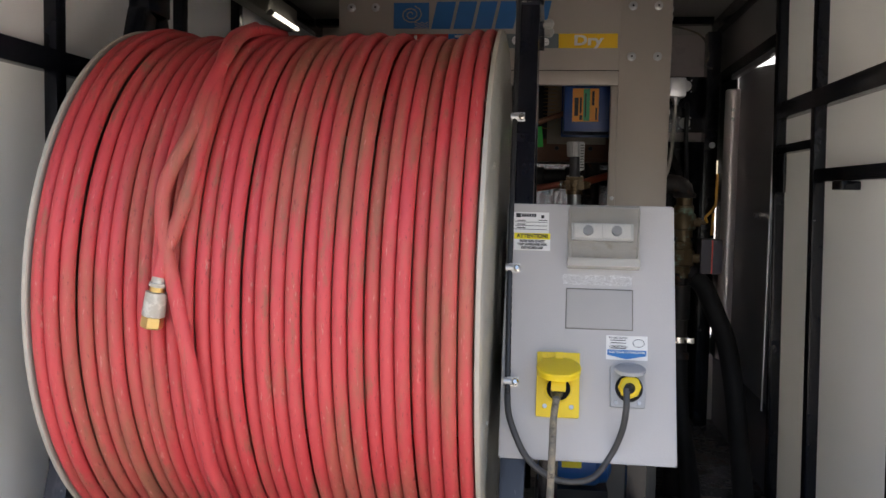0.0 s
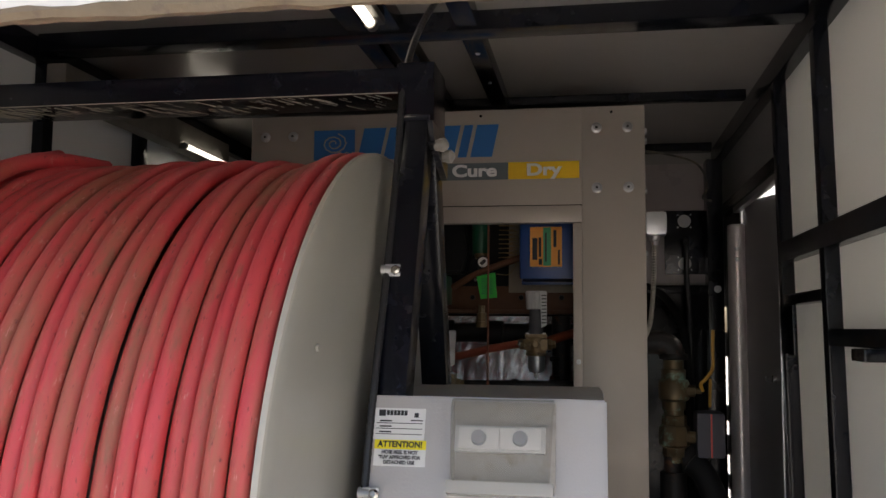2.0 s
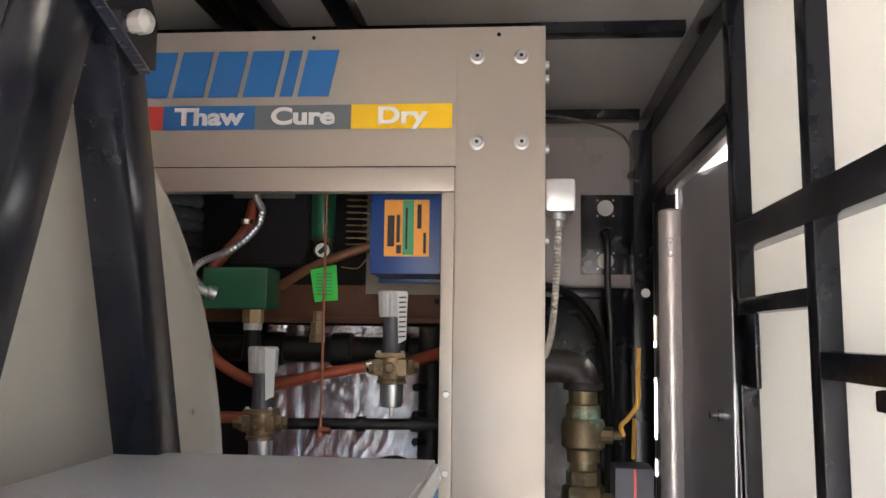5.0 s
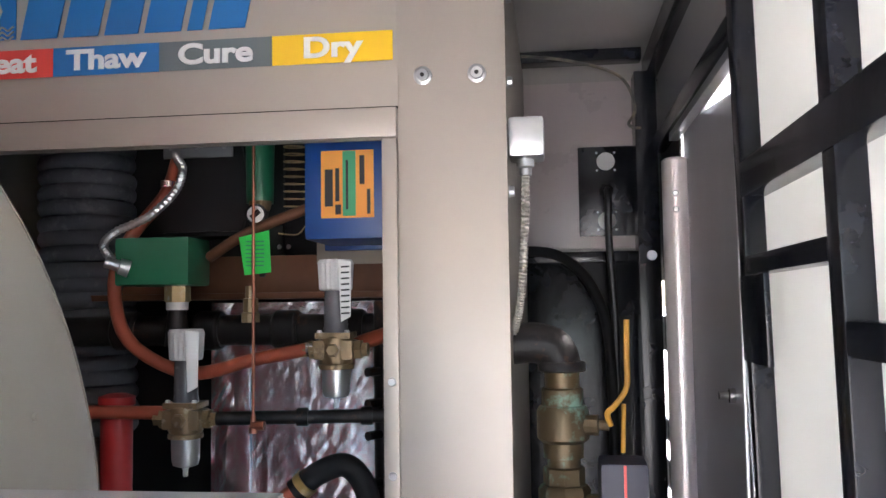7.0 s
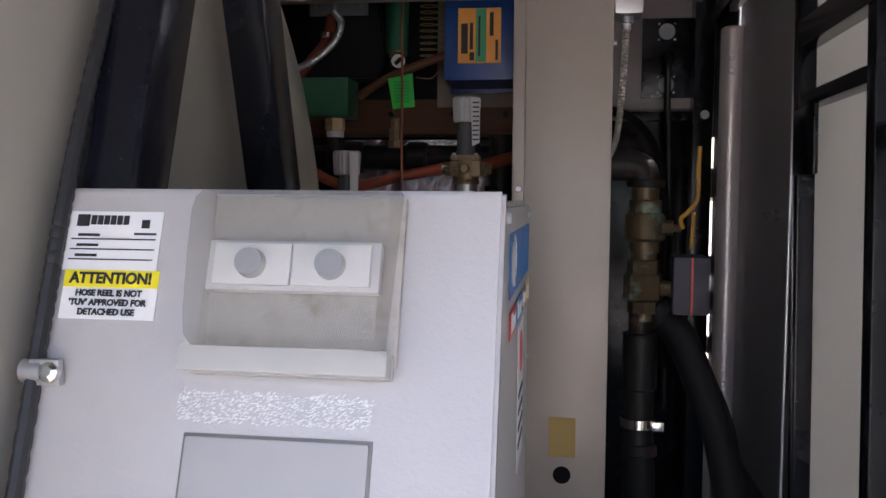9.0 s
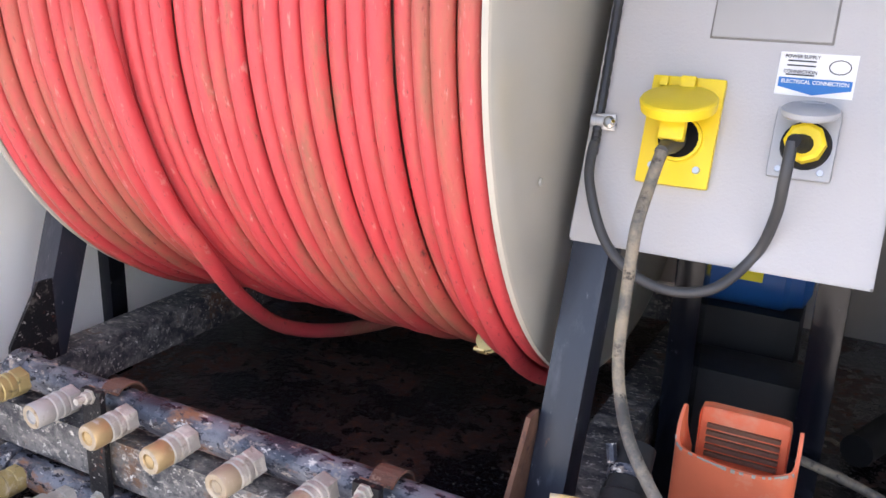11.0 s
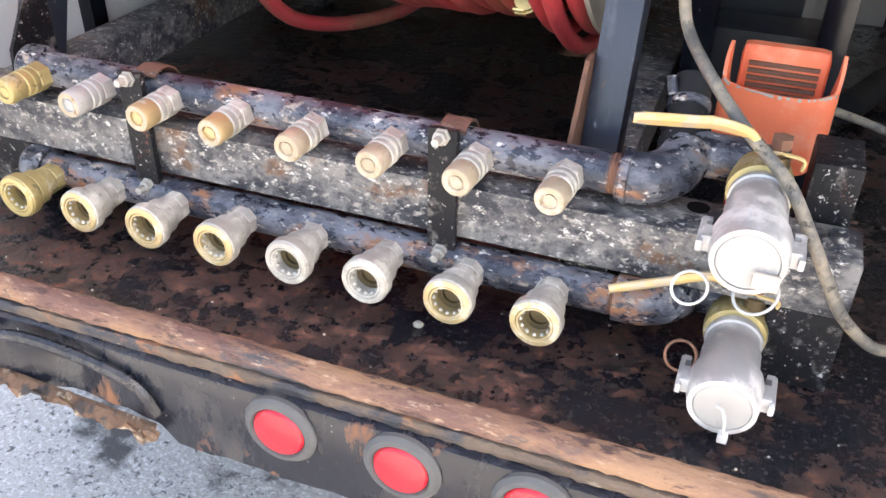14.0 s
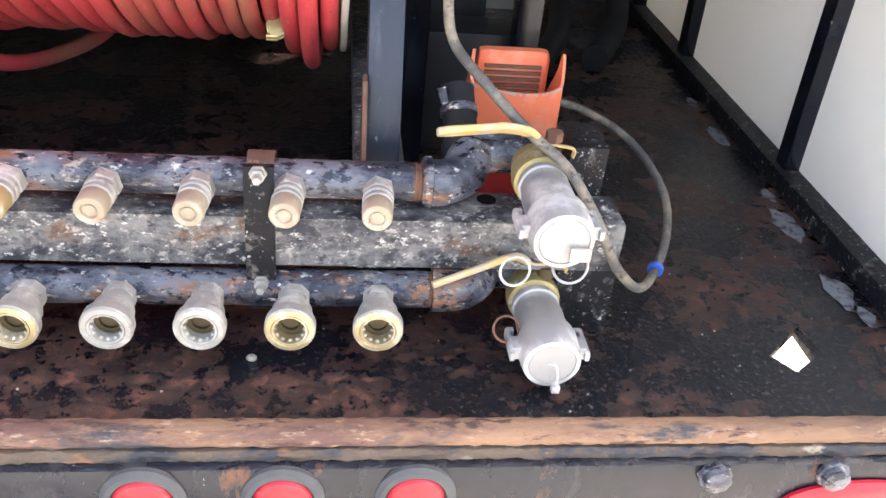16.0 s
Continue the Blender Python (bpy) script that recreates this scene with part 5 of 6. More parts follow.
con = smooth_path([V(0.095, 2.34, 1.16), V(0.098, 2.33, 1.123), V(0.111, 2.32, 1.101), V(0.100, 2.32, 1.072), V(0.065, 2.32, 1.042), V(0.022, 2.32, 1.024), V(0.010, 2.31, 1.006), V(0.028, 2.30, 0.985)], 26)
bm = sweep(B(), con, 0.005, 8, [0.0060 if k % 4 < 2 else 0.0050 for k in range(len(con))])
solo("metal_conduit", bm, GALV, "ribbed metal conduit curving to the valve", "conduit")
TB = thing("red_tubing", (0.1, 2.33, 0.85), "brick red rubber tubing between the regulators", "tubing")
part("tube", sweep(B(), smooth_path([V(0.085, 2.36, 1.12), V(0.078, 2.34, 1.072), V(0.036, 2.33, 1.016), V(0.020, 2.32, 0.96), V(0.038, 2.31, 0.895), V(0.080, 2.31, 0.859), V(0.137, 2.31, 0.843), V(0.214, 2.31, 0.860), V(0.286, 2.31, 0.873)], 8), 0.0085, 12), REDTUBE, TB)
part("tube", sweep(B(), smooth_path([V(0.335, 2.33, 0.876), V(0.36, 2.36, 0.885), V(0.41, 2.40, 0.90)], 6), 0.010, 12), REDTUBE, TB)
for p, w in ((V(0.080, 2.345, 1.082), (0.05, 0, 1)), (V(0.278, 2.31, 0.872), (1, 0, 0.1))):
    part("hose_clamp", lathe(B(), p, w, ((0, 0.0105), (0.009, 0.0105)), 14), CHROME, TB, "bright hose clamp")
GA = thing("gas_cock", (0.195, 2.36, 0.95), "dark green cylinder with a small white gauge", "gauge")
part("cylinder", lathe(B(), (0.186, 2.40, 1.065), (0, 0, 1), ((0, 0.018), (0.11, 0.020)), 20), GREENBOX, GA)
part("neck", lathe(B(), (0.188, 2.395, 1.055), (0, 0, 1), ((0, 0.013), (0.012, 0.016)), 14), REGBRASS, GA)
part("gauge", lathe(B(), (0.196, 2.36, 1.044), (0.15, -1, 0.05), ((0, 0.014), (0.010, 0.0145), (0.011, 0.012)), 24), RUBBER, GA)
part("gauge_face", lathe(B(), (0.1978, 2.3486, 1.0446), (0.15, -1, 0.05), ((0, 0.011), (0.0006, 0.011)), 20), STICKER, GA, "white gauge face")
part("needle", bar(B(), (0.193, 2.3472, 1.040), (0.203, 2.347, 1.049), 0.0006, 0.0012), INK, GA)
bm = plate(B(), [V(0.188, 2.315, 1.012), V(0.228, 2.312, 1.020), V(0.233, 2.306, 0.967), V(0.198, 2.308, 0.964)], (0, 0.0007, 0))
tg = solo("paper_tag", bm, TAG, "bright green paper tag with fine print", "tag", smooth=False)
bm = B()
for k in range(7):
    box(bm, (0.200, 2.3062, 0.975 + 0.005 * k), (0.224, 2.3068, 0.9765 + 0.005 * k))
part("print", bm, GREENST, tg, "faint print", smooth=False)
bm = lathe(B(), (0.198, 2.33, 0.905), (0, 0, 1), ((0, 0.012), (0.012, 0.012), (0.013, 0.010), (0.030, 0.010), (0.031, 0.007), (0.046, 0.007)), 8)
solo("brass_fitting", bm, REGBRASS, "brass pipe fitting on the black pipe", "fitting")
bm = sweep(B(), smooth_path([V(0.13, 2.36, 0.990), V(0.19, 2.35, 1.022), V(0.285, 2.35, 1.056), V(0.34, 2.37, 1.075)], 6), 0.0072, 12)
solo("brown_pipe", bm, BROWNPIPE, "slanting brown pipe behind the tag", "pipe")
bm = rod(B(), (0.216, 2.29, 1.14), (0.216, 2.29, 0.792), 0.0020, 10)
lathe(bm, (0.216, 2.29, 0.772), (0, 0, 1), ((0, 0.006), (0.006, 0.006), (0.008, 0.004), (0.022, 0.003)), 8)
lathe(bm, (0.224, 2.29, 0.781), (1, 0, 0), ((-0.010, 0.006), (0.006, 0.006)), 8)
solo("copper_tube", bm, COPPER, "thin copper tube with a brass end fitting", "tube")
hel = [V(0.250 + 0.020 * math.cos(t * 0.35), 2.37 + 0.020 * math.sin(t * 0.35), 1.150 - 0.00055 * t) for t in range(200)]
hel += smooth_path([hel[-1], V(0.262, 2.36, 1.03), V(0.250, 2.36, 1.018), V(0.225, 2.36, 1.02)], 5)
bm = sweep(B(), hel, 0.0010, 6)
solo("capillary_coil", bm, BROWNBRASS, "coiled thin metal capillary", "coil")
WB = thing("blue_control_box", (0.33, 2.36, 1.0), "blue enamel control box with an orange and green label", "control box")
part("body", box(B(), (0.281, 2.285, 1.004), (0.400, 2.40, 1.130), 0.008), BLUEBOX, WB)
part("base_flange", box(B(), (0.277, 2.395, 0.998), (0.404, 2.405, 1.134), 0.003), BLUEBOX, WB)
lb = part("label_plate", box(B(), (0.303, 2.2838, 1.030), (0.368, 2.2848, 1.112)), ORANGEST, WB, "orange label", smooth=False)
part("green_band", box(B(), (0.330, 2.2830, 1.032), (0.346, 2.2838, 1.111)), GREENST, lb, smooth=False)
bm = B()
for x, z, w, h in ((0.308, 1.044, 0.010, 0.045), (0.321, 1.034, 0.007, 0.012), (0.321, 1.050, 0.005, 0.04), (0.351, 1.070, 0.006, 0.035), (0.360, 1.034, 0.004, 0.03), (0.334, 1.04, 0.003, 0.06)):
    box(bm, (x, 2.2824, z), (x + w, 2.2829, z + h))
part("print", bm, INK, lb, "plain dark bars of print", smooth=False)


def regulator(x, y, z, printed):
    r = thing("gas_regulator", (x, y, z - 0.05), "brass gas regulator with a white cap and steel bowl", "regulator", "regulators in the bay")
    bm = box(B(), (x - 0.024, y - 0.018, z - 0.012), (x + 0.024, y + 0.018, z + 0.012), 0.004)
    lathe(bm, (x, y, z - 0.018), (0, 0, 1), ((0, 0.019), (0.004, 0.021), (0.032, 0.021), (0.036, 0.018)), 20)
    part("body", bm, REGBRASS, r)
    for s in (-1, 1):
        part("port", lathe(B(), (x + 0.022 * s, y, z), (s, 0, 0), ((0, 0.012), (0.010, 0.0125), (0.011, 0.009), (0.018, 0.009)), 6), REGBRASS, r)
    part("front_plug", lathe(B(), (x, y - 0.017, z), (0, -1, 0), ((0, 0.009), (0.006, 0.009), (0.008, 0.006)), 6), REGBRASS, r)
    part("top_plate", box(B(), (x - 0.022, y - 0.019, z + 0.0135), (x + 0.022, y + 0.019, z + 0.021), 0.002), REGBRASS, r)
    for dx in (-0.017, 0.017):
        part("plate_screw", lathe(B(), (x + dx, y - 0.014, z + 0.021), (0, 0, 1), ((0, 0.0035), (0.003, 0.003)), 8), GALV, r)
    part("neck", lathe(B(), (x, y, z + 0.021), (0, 0, 1), ((0, 0.0165), (0.006, 0.0150), (0.052, 0.0140)), 20), NECKGREY, r, "smoky grey bonnet")
    bm = B()
    n_ = 40
    rings = []
    for h, rad in ((0.0, 0.0185), (0.002, 0.0205), (0.034, 0.0222), (0.038, 0.0200)):
        rings.append([bm.verts.new((x + (rad - 0.0011 * (k % 2)) * math.cos(2 * math.pi * k / n_), y + (rad - 0.0011 * (k % 2)) * math.sin(2 * math.pi * k / n_), z + 0.072 + h)) for k in range(n_)])
    for a, b in zip(rings, rings[1:]):
        bridge(bm, a, b)
    bm.faces.new(list(reversed(rings[0])))
    bm.faces.new(rings[-1])
    part("cap", bm, WHITEPLASTIC, r, "white ribbed cap", smooth=False)
    ps = part("paper_strip", plate(B(), [V(x + 0.009, y - 0.0235, z + 0.109), V(x + 0.023, y - 0.016, z + 0.107), V(x + 0.0225, y - 0.018, z + 0.040), V(x + 0.012, y - 0.0235, z + 0.034)], (0, 0.0008, 0)), STICKER, r, "curling white paper strip", smooth=False)
    bm = B()
    for k in range(9):
        zz = z + 0.043 + 0.007 * k
        plate(bm, [V(x + 0.0125, y - 0.0242, zz), V(x + 0.0215, y - 0.0189, zz + 0.0006), V(x + 0.0215, y - 0.0189, zz + 0.0026), V(x + 0.0125, y - 0.0242, zz + 0.002)], (0, 0.0003, 0))
    if printed:
        part("print", bm, INK, ps, "plain dark bars of print", smooth=False)
    part("collar", lathe(B(), (x, y, z - 0.017), (0, 0, -1), ((0, 0.020), (0.001, 0.0215), (0.006, 0.0215), (0.007, 0.018)), 20), REGBRASS, r)
    part("bowl", lathe(B(), (x, y, z - 0.024), (0, 0, -1), ((0, 0.0175), (0.026, 0.0170), (0.032, 0.015), (0.034, 0.010)), 20), GALV, r, "shiny steel bowl")
    part("drain", lathe(B(), (x, y, z - 0.058), (0, 0, -1), ((0, 0.005), (0.004, 0.0035), (0.012, 0.003)), 10), WHITEPLASTIC, r)


regulator(0.314, 2.31, 0.871, True)
regulator(0.126, 2.30, 0.788, False)
bm = rod(B(), (-0.20, 2.42, 0.893), (0.52, 2.42, 0.893), 0.021, 20)
for x in (-0.03, 0.09, 0.20, 0.29):
    lathe(bm, (x, 2.42, 0.893), (1, 0, 0), ((0, 0.024), (0.004, 0.027), (0.032, 0.027), (0.036, 0.024)), 20)
solo("gas_pipe", bm, IRON, "thick black iron pipe across the bay", "pipe")
bm = rod(B(), (0.155, 2.30, 0.788), (0.40, 2.34, 0.788), 0.0085, 14)
for x in (0.262, 0.34):
    lathe(bm, (x, 2.318 + (x - 0.262) * 0.16, 0.788), (1, 0.16, 0), ((0, 0.0115), (0.014, 0.0115)), 14)
solo("thin_pipe", bm, IRON, "thin black pipe below the regulators", "pipe")
bm = rod(B(), (0.362, 2.40, 0.56), (0.362, 2.40, 0.93), 0.020, 16)
for z in (0.66, 0.70, 0.76, 0.80, 0.84):
    lathe(bm, (0.355, 2.37, z), (-0.6, -1, 0), ((0, 0.006), (0.022, 0.006)), 8)
solo("header_pipe", bm, IRON, "black upright pipe with stub nipples", "pipe")
EL = thing("rubber_elbow", (0.30, 2.32, 0.66), "black rubber elbow hose with a brass clamp", "hose")
part("hose", sweep(B(), smooth_path([V(0.352, 2.33, 0.64), V(0.348, 2.32, 0.70), V(0.325, 2.315, 0.730), V(0.292, 2.31, 0.722), V(0.262, 2.305, 0.700)], 8), 0.0145, 14), RUBBER, EL)
part("red_tail", sweep(B(), smooth_path([V(0.268, 2.305, 0.705), V(0.23, 2.30, 0.675), V(0.19, 2.30, 0.64)], 6), 0.010, 12), REDTUBE, EL)
part("hose_clamp", lathe(B(), (0.278, 2.307, 0.712), (-0.75, 0, -0.66), ((0, 0.0165), (0.010, 0.0165)), 16), BRASS, EL)
bm = lathe(B(), (0.020, 2.33, 0.45), (0, 0, 1), ((0, 0.020), (0.35, 0.020), (0.352, 0.023), (0.362, 0.023), (0.366, 0.012)), 20)
solo("red_cylinder", bm, REDPAINT, "slim red painted cylinder standing in the bay", "cylinder")
bm = rod(B(), (-0.05, 2.31, 0.795), (0.115, 2.30, 0.795), 0.0085, 12)
solo("red_tubing", bm, REDTUBE, "short brick red tube to the lower regulator", "tubing")

set_out(IN_BAY, Matrix.Translation((-0.008, -0.005, 0.006)))

# --- passage beside the cabinet ---
JB = thing("junction_box", (0.55, 2.25, 1.10), "small galvanised junction box with a ribbed conduit", "junction box")
part("box", box(B(), (0.5245, 2.226, 1.094), (0.565, 2.28, 1.140), 0.007), GALV, JB)
part("connector", lathe(B(), (0.543, 2.252, 1.094), (0, 0, -1), ((0, 0.010), (0.008, 0.010), (0.010, 0.007), (0.018, 0.007)), 12), GALV, JB)
co = smooth_path([V(0.543, 2.252, 1.08), V(0.541, 2.252, 1.02), V(0.537, 2.252, 0.96), V(0.532, 2.26, 0.92), V(0.522, 2.275, 0.89)], 50)
part("conduit", sweep(B(), co, 0.005, 8, [0.0052 if k % 4 < 2 else 0.0040 for k in range(len(co))]), ZINC, JB)
PIPES = set(bpy.data.objects)
VS = thing("valve_stack", (0.585, 2.27, FLOOR - 0.014), "tarnished brass ball valves stacked on a black pipe", "pipework")
part("elbow", sweep(B(), smooth_path([V(0.525, 2.27, 0.868), V(0.555, 2.27, 0.870), V(0.578, 2.27, 0.862), V(0.585, 2.27, 0.842)], 6), 0.024, 18), IRON, VS, "black iron elbow")
part("elbow_rim", lathe(B(), (0.586, 2.27, 0.848), (0, 0, -1), ((0, 0.026), (0.003, 0.028), (0.010, 0.028), (0.012, 0.025)), 20), IRON, VS)
part("nipple", lathe(B(), (0.586, 2.27, 0.836), (0, 0, -1), ((0, 0.020), (0.018, 0.020)), 20), GREENBRASS, VS)
for top in (0.818, 0.728):
    vb = part("ball_valve", lathe(B(), (0.586, 2.27, top), (0, 0, -1), ((0, 0.022), (0.002, 0.024), (0.020, 0.024), (0.021, 0.027), (0.026, 0.030), (0.058, 0.030), (0.062, 0.026), (0.063, 0.023), (0.080, 0.023)), 8 if top < 0.8 else 20), GREENBRASS, VS, "green-stained brass valve body")
    part("union", lathe(B(), (0.586, 2.27, top - 0.080), (0, 0, -1), ((0, 0.019), (0.012, 0.019)), 20), GREENBRASS, vb)
    part("stem", lathe(B(), (0.610, 2.262, top - 0.042), (1, -0.15, 0), ((0, 0.012), (0.016, 0.012), (0.017, 0.006), (0.028, 0.006)), 10), GREENBRASS, vb)
part("lever", sweep(B(), smooth_path([V(0.640, 2.255, 0.776), V(0.636, 2.252, 0.790), V(0.645, 2.25, 0.800), V(0.658, 2.25, 0.820), V(0.659, 2.25, 0.855), V(0.660, 2.25, 0.896)], 5), 0.0034, 8), LEVERORANGE, VS, "faded orange-yellow valve lever")
part("lever", sweep(B(), smooth_path([V(0.655, 2.26, 0.800), V(0.653, 2.26, 0.745)], 3), 0.0028, 8), LEVERORANGE, VS, "faded orange-yellow valve lever")
part("actuator", box(B(), (0.626, 2.245, 0.648), (0.680, 2.31, 0.735), 0.008), ACTUATOR, VS, "dark actuator with a red stripe")
part("stripe", box(B(), (0.652, 2.2435, 0.650), (0.655, 2.246, 0.733)), REDST, VS, smooth=False)
part("lower_pipe", lathe(B(), (0.583, 2.27, 0.648), (0, 0, -1), ((0, 0.018), (0.03, 0.018), (0.031, 0.026), (0.115, 0.026), (0.118, 0.022), (0.16, 0.022), (0.564, 0.026)), 20), IRON, VS)
part("hose_clamp", lathe(B(), (0.583, 2.27, 0.488), (0, 0, -1), ((0, 0.027), (0.014, 0.027)), 20), CHROME, VS, "bright hose clamp")
part("clamp_screw", box(B(), (0.600, 2.24, 0.474), (0.618, 2.25, 0.488), 0.002), CHROME, VS)
HB = thing("black_hose", (0.70, 2.1, 0.1), "thick black rubber hose bending down to the deck", "hose")
bm = sweep(B(), smooth_path([V(0.612, 2.28, 0.640), V(0.640, 2.265, 0.615), V(0.668, 2.25, 0.55), V(0.695, 2.24, 0.48), V(0.715, 2.22, 0.36), V(0.72, 2.16, 0.23), V(0.70, 2.02, 0.125), V(0.62, 1.85, 0.110)], 8), 0.024, 16)
part("hose", bm, RUBBER, HB)
part("hose_cuff", lathe(B(), (0.606, 2.283, 0.648), (0.75, -0.35, -0.56), ((0, 0.0265), (0.002, 0.028), (0.018, 0.028), (0.020, 0.0265)), 20), IRON, HB)
HB = thing("black_hose", (0.55, 2.0, 0.1), "thick black rubber hose bending down to the deck", "hose")
bm = sweep(B(), smooth_path([V(0.585, 2.27, 0.45), V(0.59, 2.24, 0.30), V(0.60, 2.15, 0.19), V(0.58, 1.98, 0.12), V(0.50, 1.80, 0.108), V(0.46, 1.70, 0.110)], 8), 0.022, 16)
part("hose", bm, RUBBER, HB)
part("hose_cuff", lathe(B(), (0.585, 2.27, 0.445), (0.05, -0.2, -1), ((0, 0.024), (0.002, 0.026), (0.016, 0.026), (0.018, 0.024)), 20), IRON, HB)

set_out(PIPES, Matrix.Translation((-0.007, 0.020, 0.014)))
BP = thing("bulkhead_panel", (0.68, 3.06, 0.9), "pale upper bulkhead panel with a black socket plate", "panel")
yb = 3.0626
part("pale_panel", box(B(), (0.4462, yb - 0.012, 1.0417), (0.748, yb, 1.387), 0.004), PINKGREY, BP)
blk = part("socket_plate", box(B(), (0.627, yb - 0.018, 1.066), (0.742, yb - 0.0125, 1.250), 0.002), BLACK, BP, "black socket plate")
for z in (1.219, 1.097):
    part("round_cover", lathe(B(), (0.683, yb - 0.018, z), (0, -1, 0), ((0, 0.0185), (0.004, 0.018)), 24), WHITEPLASTIC, blk, "white round cover")
    for dx in (-0.018, 0.018):
        for dz in (-0.018, 0.018):
            part("screw", lathe(B(), (0.683 + dx, yb - 0.018, z + dz), (0, -1, 0), ((0, 0.0025), (0.002, 0.002)), 8), GALV, blk)
part("gland", lathe(B(), (0.683, yb - 0.018, 1.158), (0, -1, 0), ((0, 0.014), (0.012, 0.013), (0.03, 0.008)), 14), RUBBER, blk)
part("cable", sweep(B(), smooth_path([V(0.683, yb - 0.045, 1.158), V(0.683, yb - 0.065, 1.138), V(0.683, yb - 0.06, 1.0529), V(0.6919, yb - 0.05, 0.8519), V(0.6919, yb - 0.05, 0.338)], 6), 0.0075, 10), CABLE, BP)
part("lower_sheet", box(B(), (0.4462, yb - 0.012, 0.0973), (0.748, yb, 1.0138), 0.003), BLACK, BP, "black lower sheet")
part("sheet_lip", box(B(), (0.4462, yb - 0.024, 1.0138), (0.748, yb, 1.035), 0.003), BLACK, BP)
part("corner_post", box(B(), (0.737, yb - 0.09, 0.0973), (0.7795, yb - 0.0245, 1.385), 0.004), BLACK, BP)
part("hose_loop", sweep(B(), smooth_path([V(0.4406, yb - 0.10, 1.0194), V(0.5076, yb - 0.10, 1.0328), V(0.5858, yb - 0.10, 1.0216), V(0.6473, yb - 0.10, 0.958), V(0.6774, yb - 0.10, 0.8295), V(0.6808, yb - 0.10, 0.4497)], 6), 0.010, 12), RUBBER, BP)
part("round_screw", lathe(B(), (0.762, yb - 0.09, 1.021), (0, -1, 0), ((0, 0.010), (0.004, 0.009)), 16), GALV, BP)
WR = thing("loose_wire", (0.72, 2.9, 1.33), "thin grey wire along the ceiling corner", "wire")
part("wire", sweep(B(), smooth_path([V(0.50, 2.86, 1.395), V(0.61, 2.88, 1.385), V(0.705, 2.92, 1.362), V(0.735, 2.94, 1.305), V(0.720, 2.92, 1.268), V(0.740, 2.90, 1.256)], 6), 0.003, 8), CORD, WR)

# lit tube lamps: one on a grey box along the left wall, one under the roof
LP = thing("work_lamp", (-0.545, 2.28, 1.33), "lit tube lamp along a grey box by the wall", "lamp", "tube lamps")
part("tube", rod(B(), V(-0.512, 2.354, 1.327), V(-0.508, 2.582, 1.324), 0.0055, 12), TUBELIGHT, LP, "glowing lamp tube")
part("housing", box(B(), (-0.5595, 1.90, 1.322), (-0.519, 2.62, 1.385), 0.006), DIMGREY, LP, "grey lamp housing")
for y in (2.350, 2.586):
    part("tube_cap", lathe(B(), (-0.510, y, 1.3255), (0, 1, 0), ((-0.006, 0.007), (0.006, 0.007)), 14), DIMGREY, LP)
    part("bracket", box(B(), (-0.5225, y - 0.005, 1.318), (-0.508, y + 0.005, 1.330), 0.001), DIMGREY, LP)
LP = thing("work_lamp", (0.085, 1.55, 1.40), "lit tube lamp fixed under the roof ribs", "lamp", "tube lamps")
part("tube", rod(B(), V(0.085, 1.36, 1.378), V(0.085, 1.765, 1.378), 0.0075, 14), TUBELIGHT, LP, "glowing lamp tube")
part("housing", box(B(), (0.070, 1.34, 1.386), (0.100, 1.80, 1.3995), 0.004), DIMGREY, LP, "grey lamp housing")
for y in (1.356, 1.769):
    part("tube_cap", lathe(B(), (0.085, y, 1.378), (0, 1, 0), ((-0.008, 0.010), (0.008, 0.010)), 14), DIMGREY, LP)
set_out(BUILT)

# ---------------- manifold ----------------
BY0, BY1, BZ0, BZ1 = 0.987, 1.066, 0.100, 0.170
BX0, BX1 = -0.800, 0.410
CB2 = thing("cross_beam", (-0.18, 1.02, 0.0), "mud-caked black steel cross beam on two supports", "beam")
bm = box(B(), (BX0, BY0, BZ0), (BX1, BY1, BZ1), 0.007)
part("beam", bm, BEAM, CB2)
for x0, x1 in ((0.332, 0.411), (-0.765, -0.68)):
    part("support", box(B(), (x0, BY0 + 0.002, 0.0), (x1, BY1, BZ0), 0.003), STRAP, CB2)
part("washer_bolt", lathe(B(), (0.383, 1.030, BZ1), (0, 0, 1), ((0, 0.019), (0.003, 0.019), (0.004, 0.011), (0.010, 0.010)), 16), BEAM, CB2)
part("washer_bolt", lathe(B(), (-0.72, 1.030, BZ1), (0, 0, 1), ((0, 0.017), (0.003, 0.017), (0.004, 0.011), (0.010, 0.010)), 6), RUSTED, CB2)
part("drain_hole", lathe(B(), (0.238, 1.045, BZ1), (0, 0, 1), ((0, 0.013), (0.0006, 0.013)), 14), HOLE, CB2)
part("stand_plate", box(B(), (0.345, 1.070, 0.0), (0.396, 1.150, 0.236), 0.004), STRAP, CB2, "upright plate behind the beam")

UP = (1.022, 0.205)   # upper pipe: y, z
LO = (0.985, 0.070)   # lower pipe


def header(name, y, z, x0, x1, label):
    t = thing(name, (x0, y, z), label, "pipe", "manifold pipes")
    bm = rod(B(), (x0, y, z), (x1, y, z), 0.0235, 28)
    part("pipe", bm, PIPE, t)
    part("end_cap", lathe(B(), (x0 + 0.012, y, z), (-1, 0, 0), ((0, 0.0275), (0.002, 0.030), (0.030, 0.030), (0.038, 0.024), (0.040, 0.010)), 24), PIPE, t)
    part("thread", lathe(B(), (x1 - 0.004, y, z), (1, 0, 0), [(0.0025 * k, 0.0225 + 0.0012 * (k % 2)) for k in range(9)], 24), RUSTED, t, "rusty pipe thread")
    return t


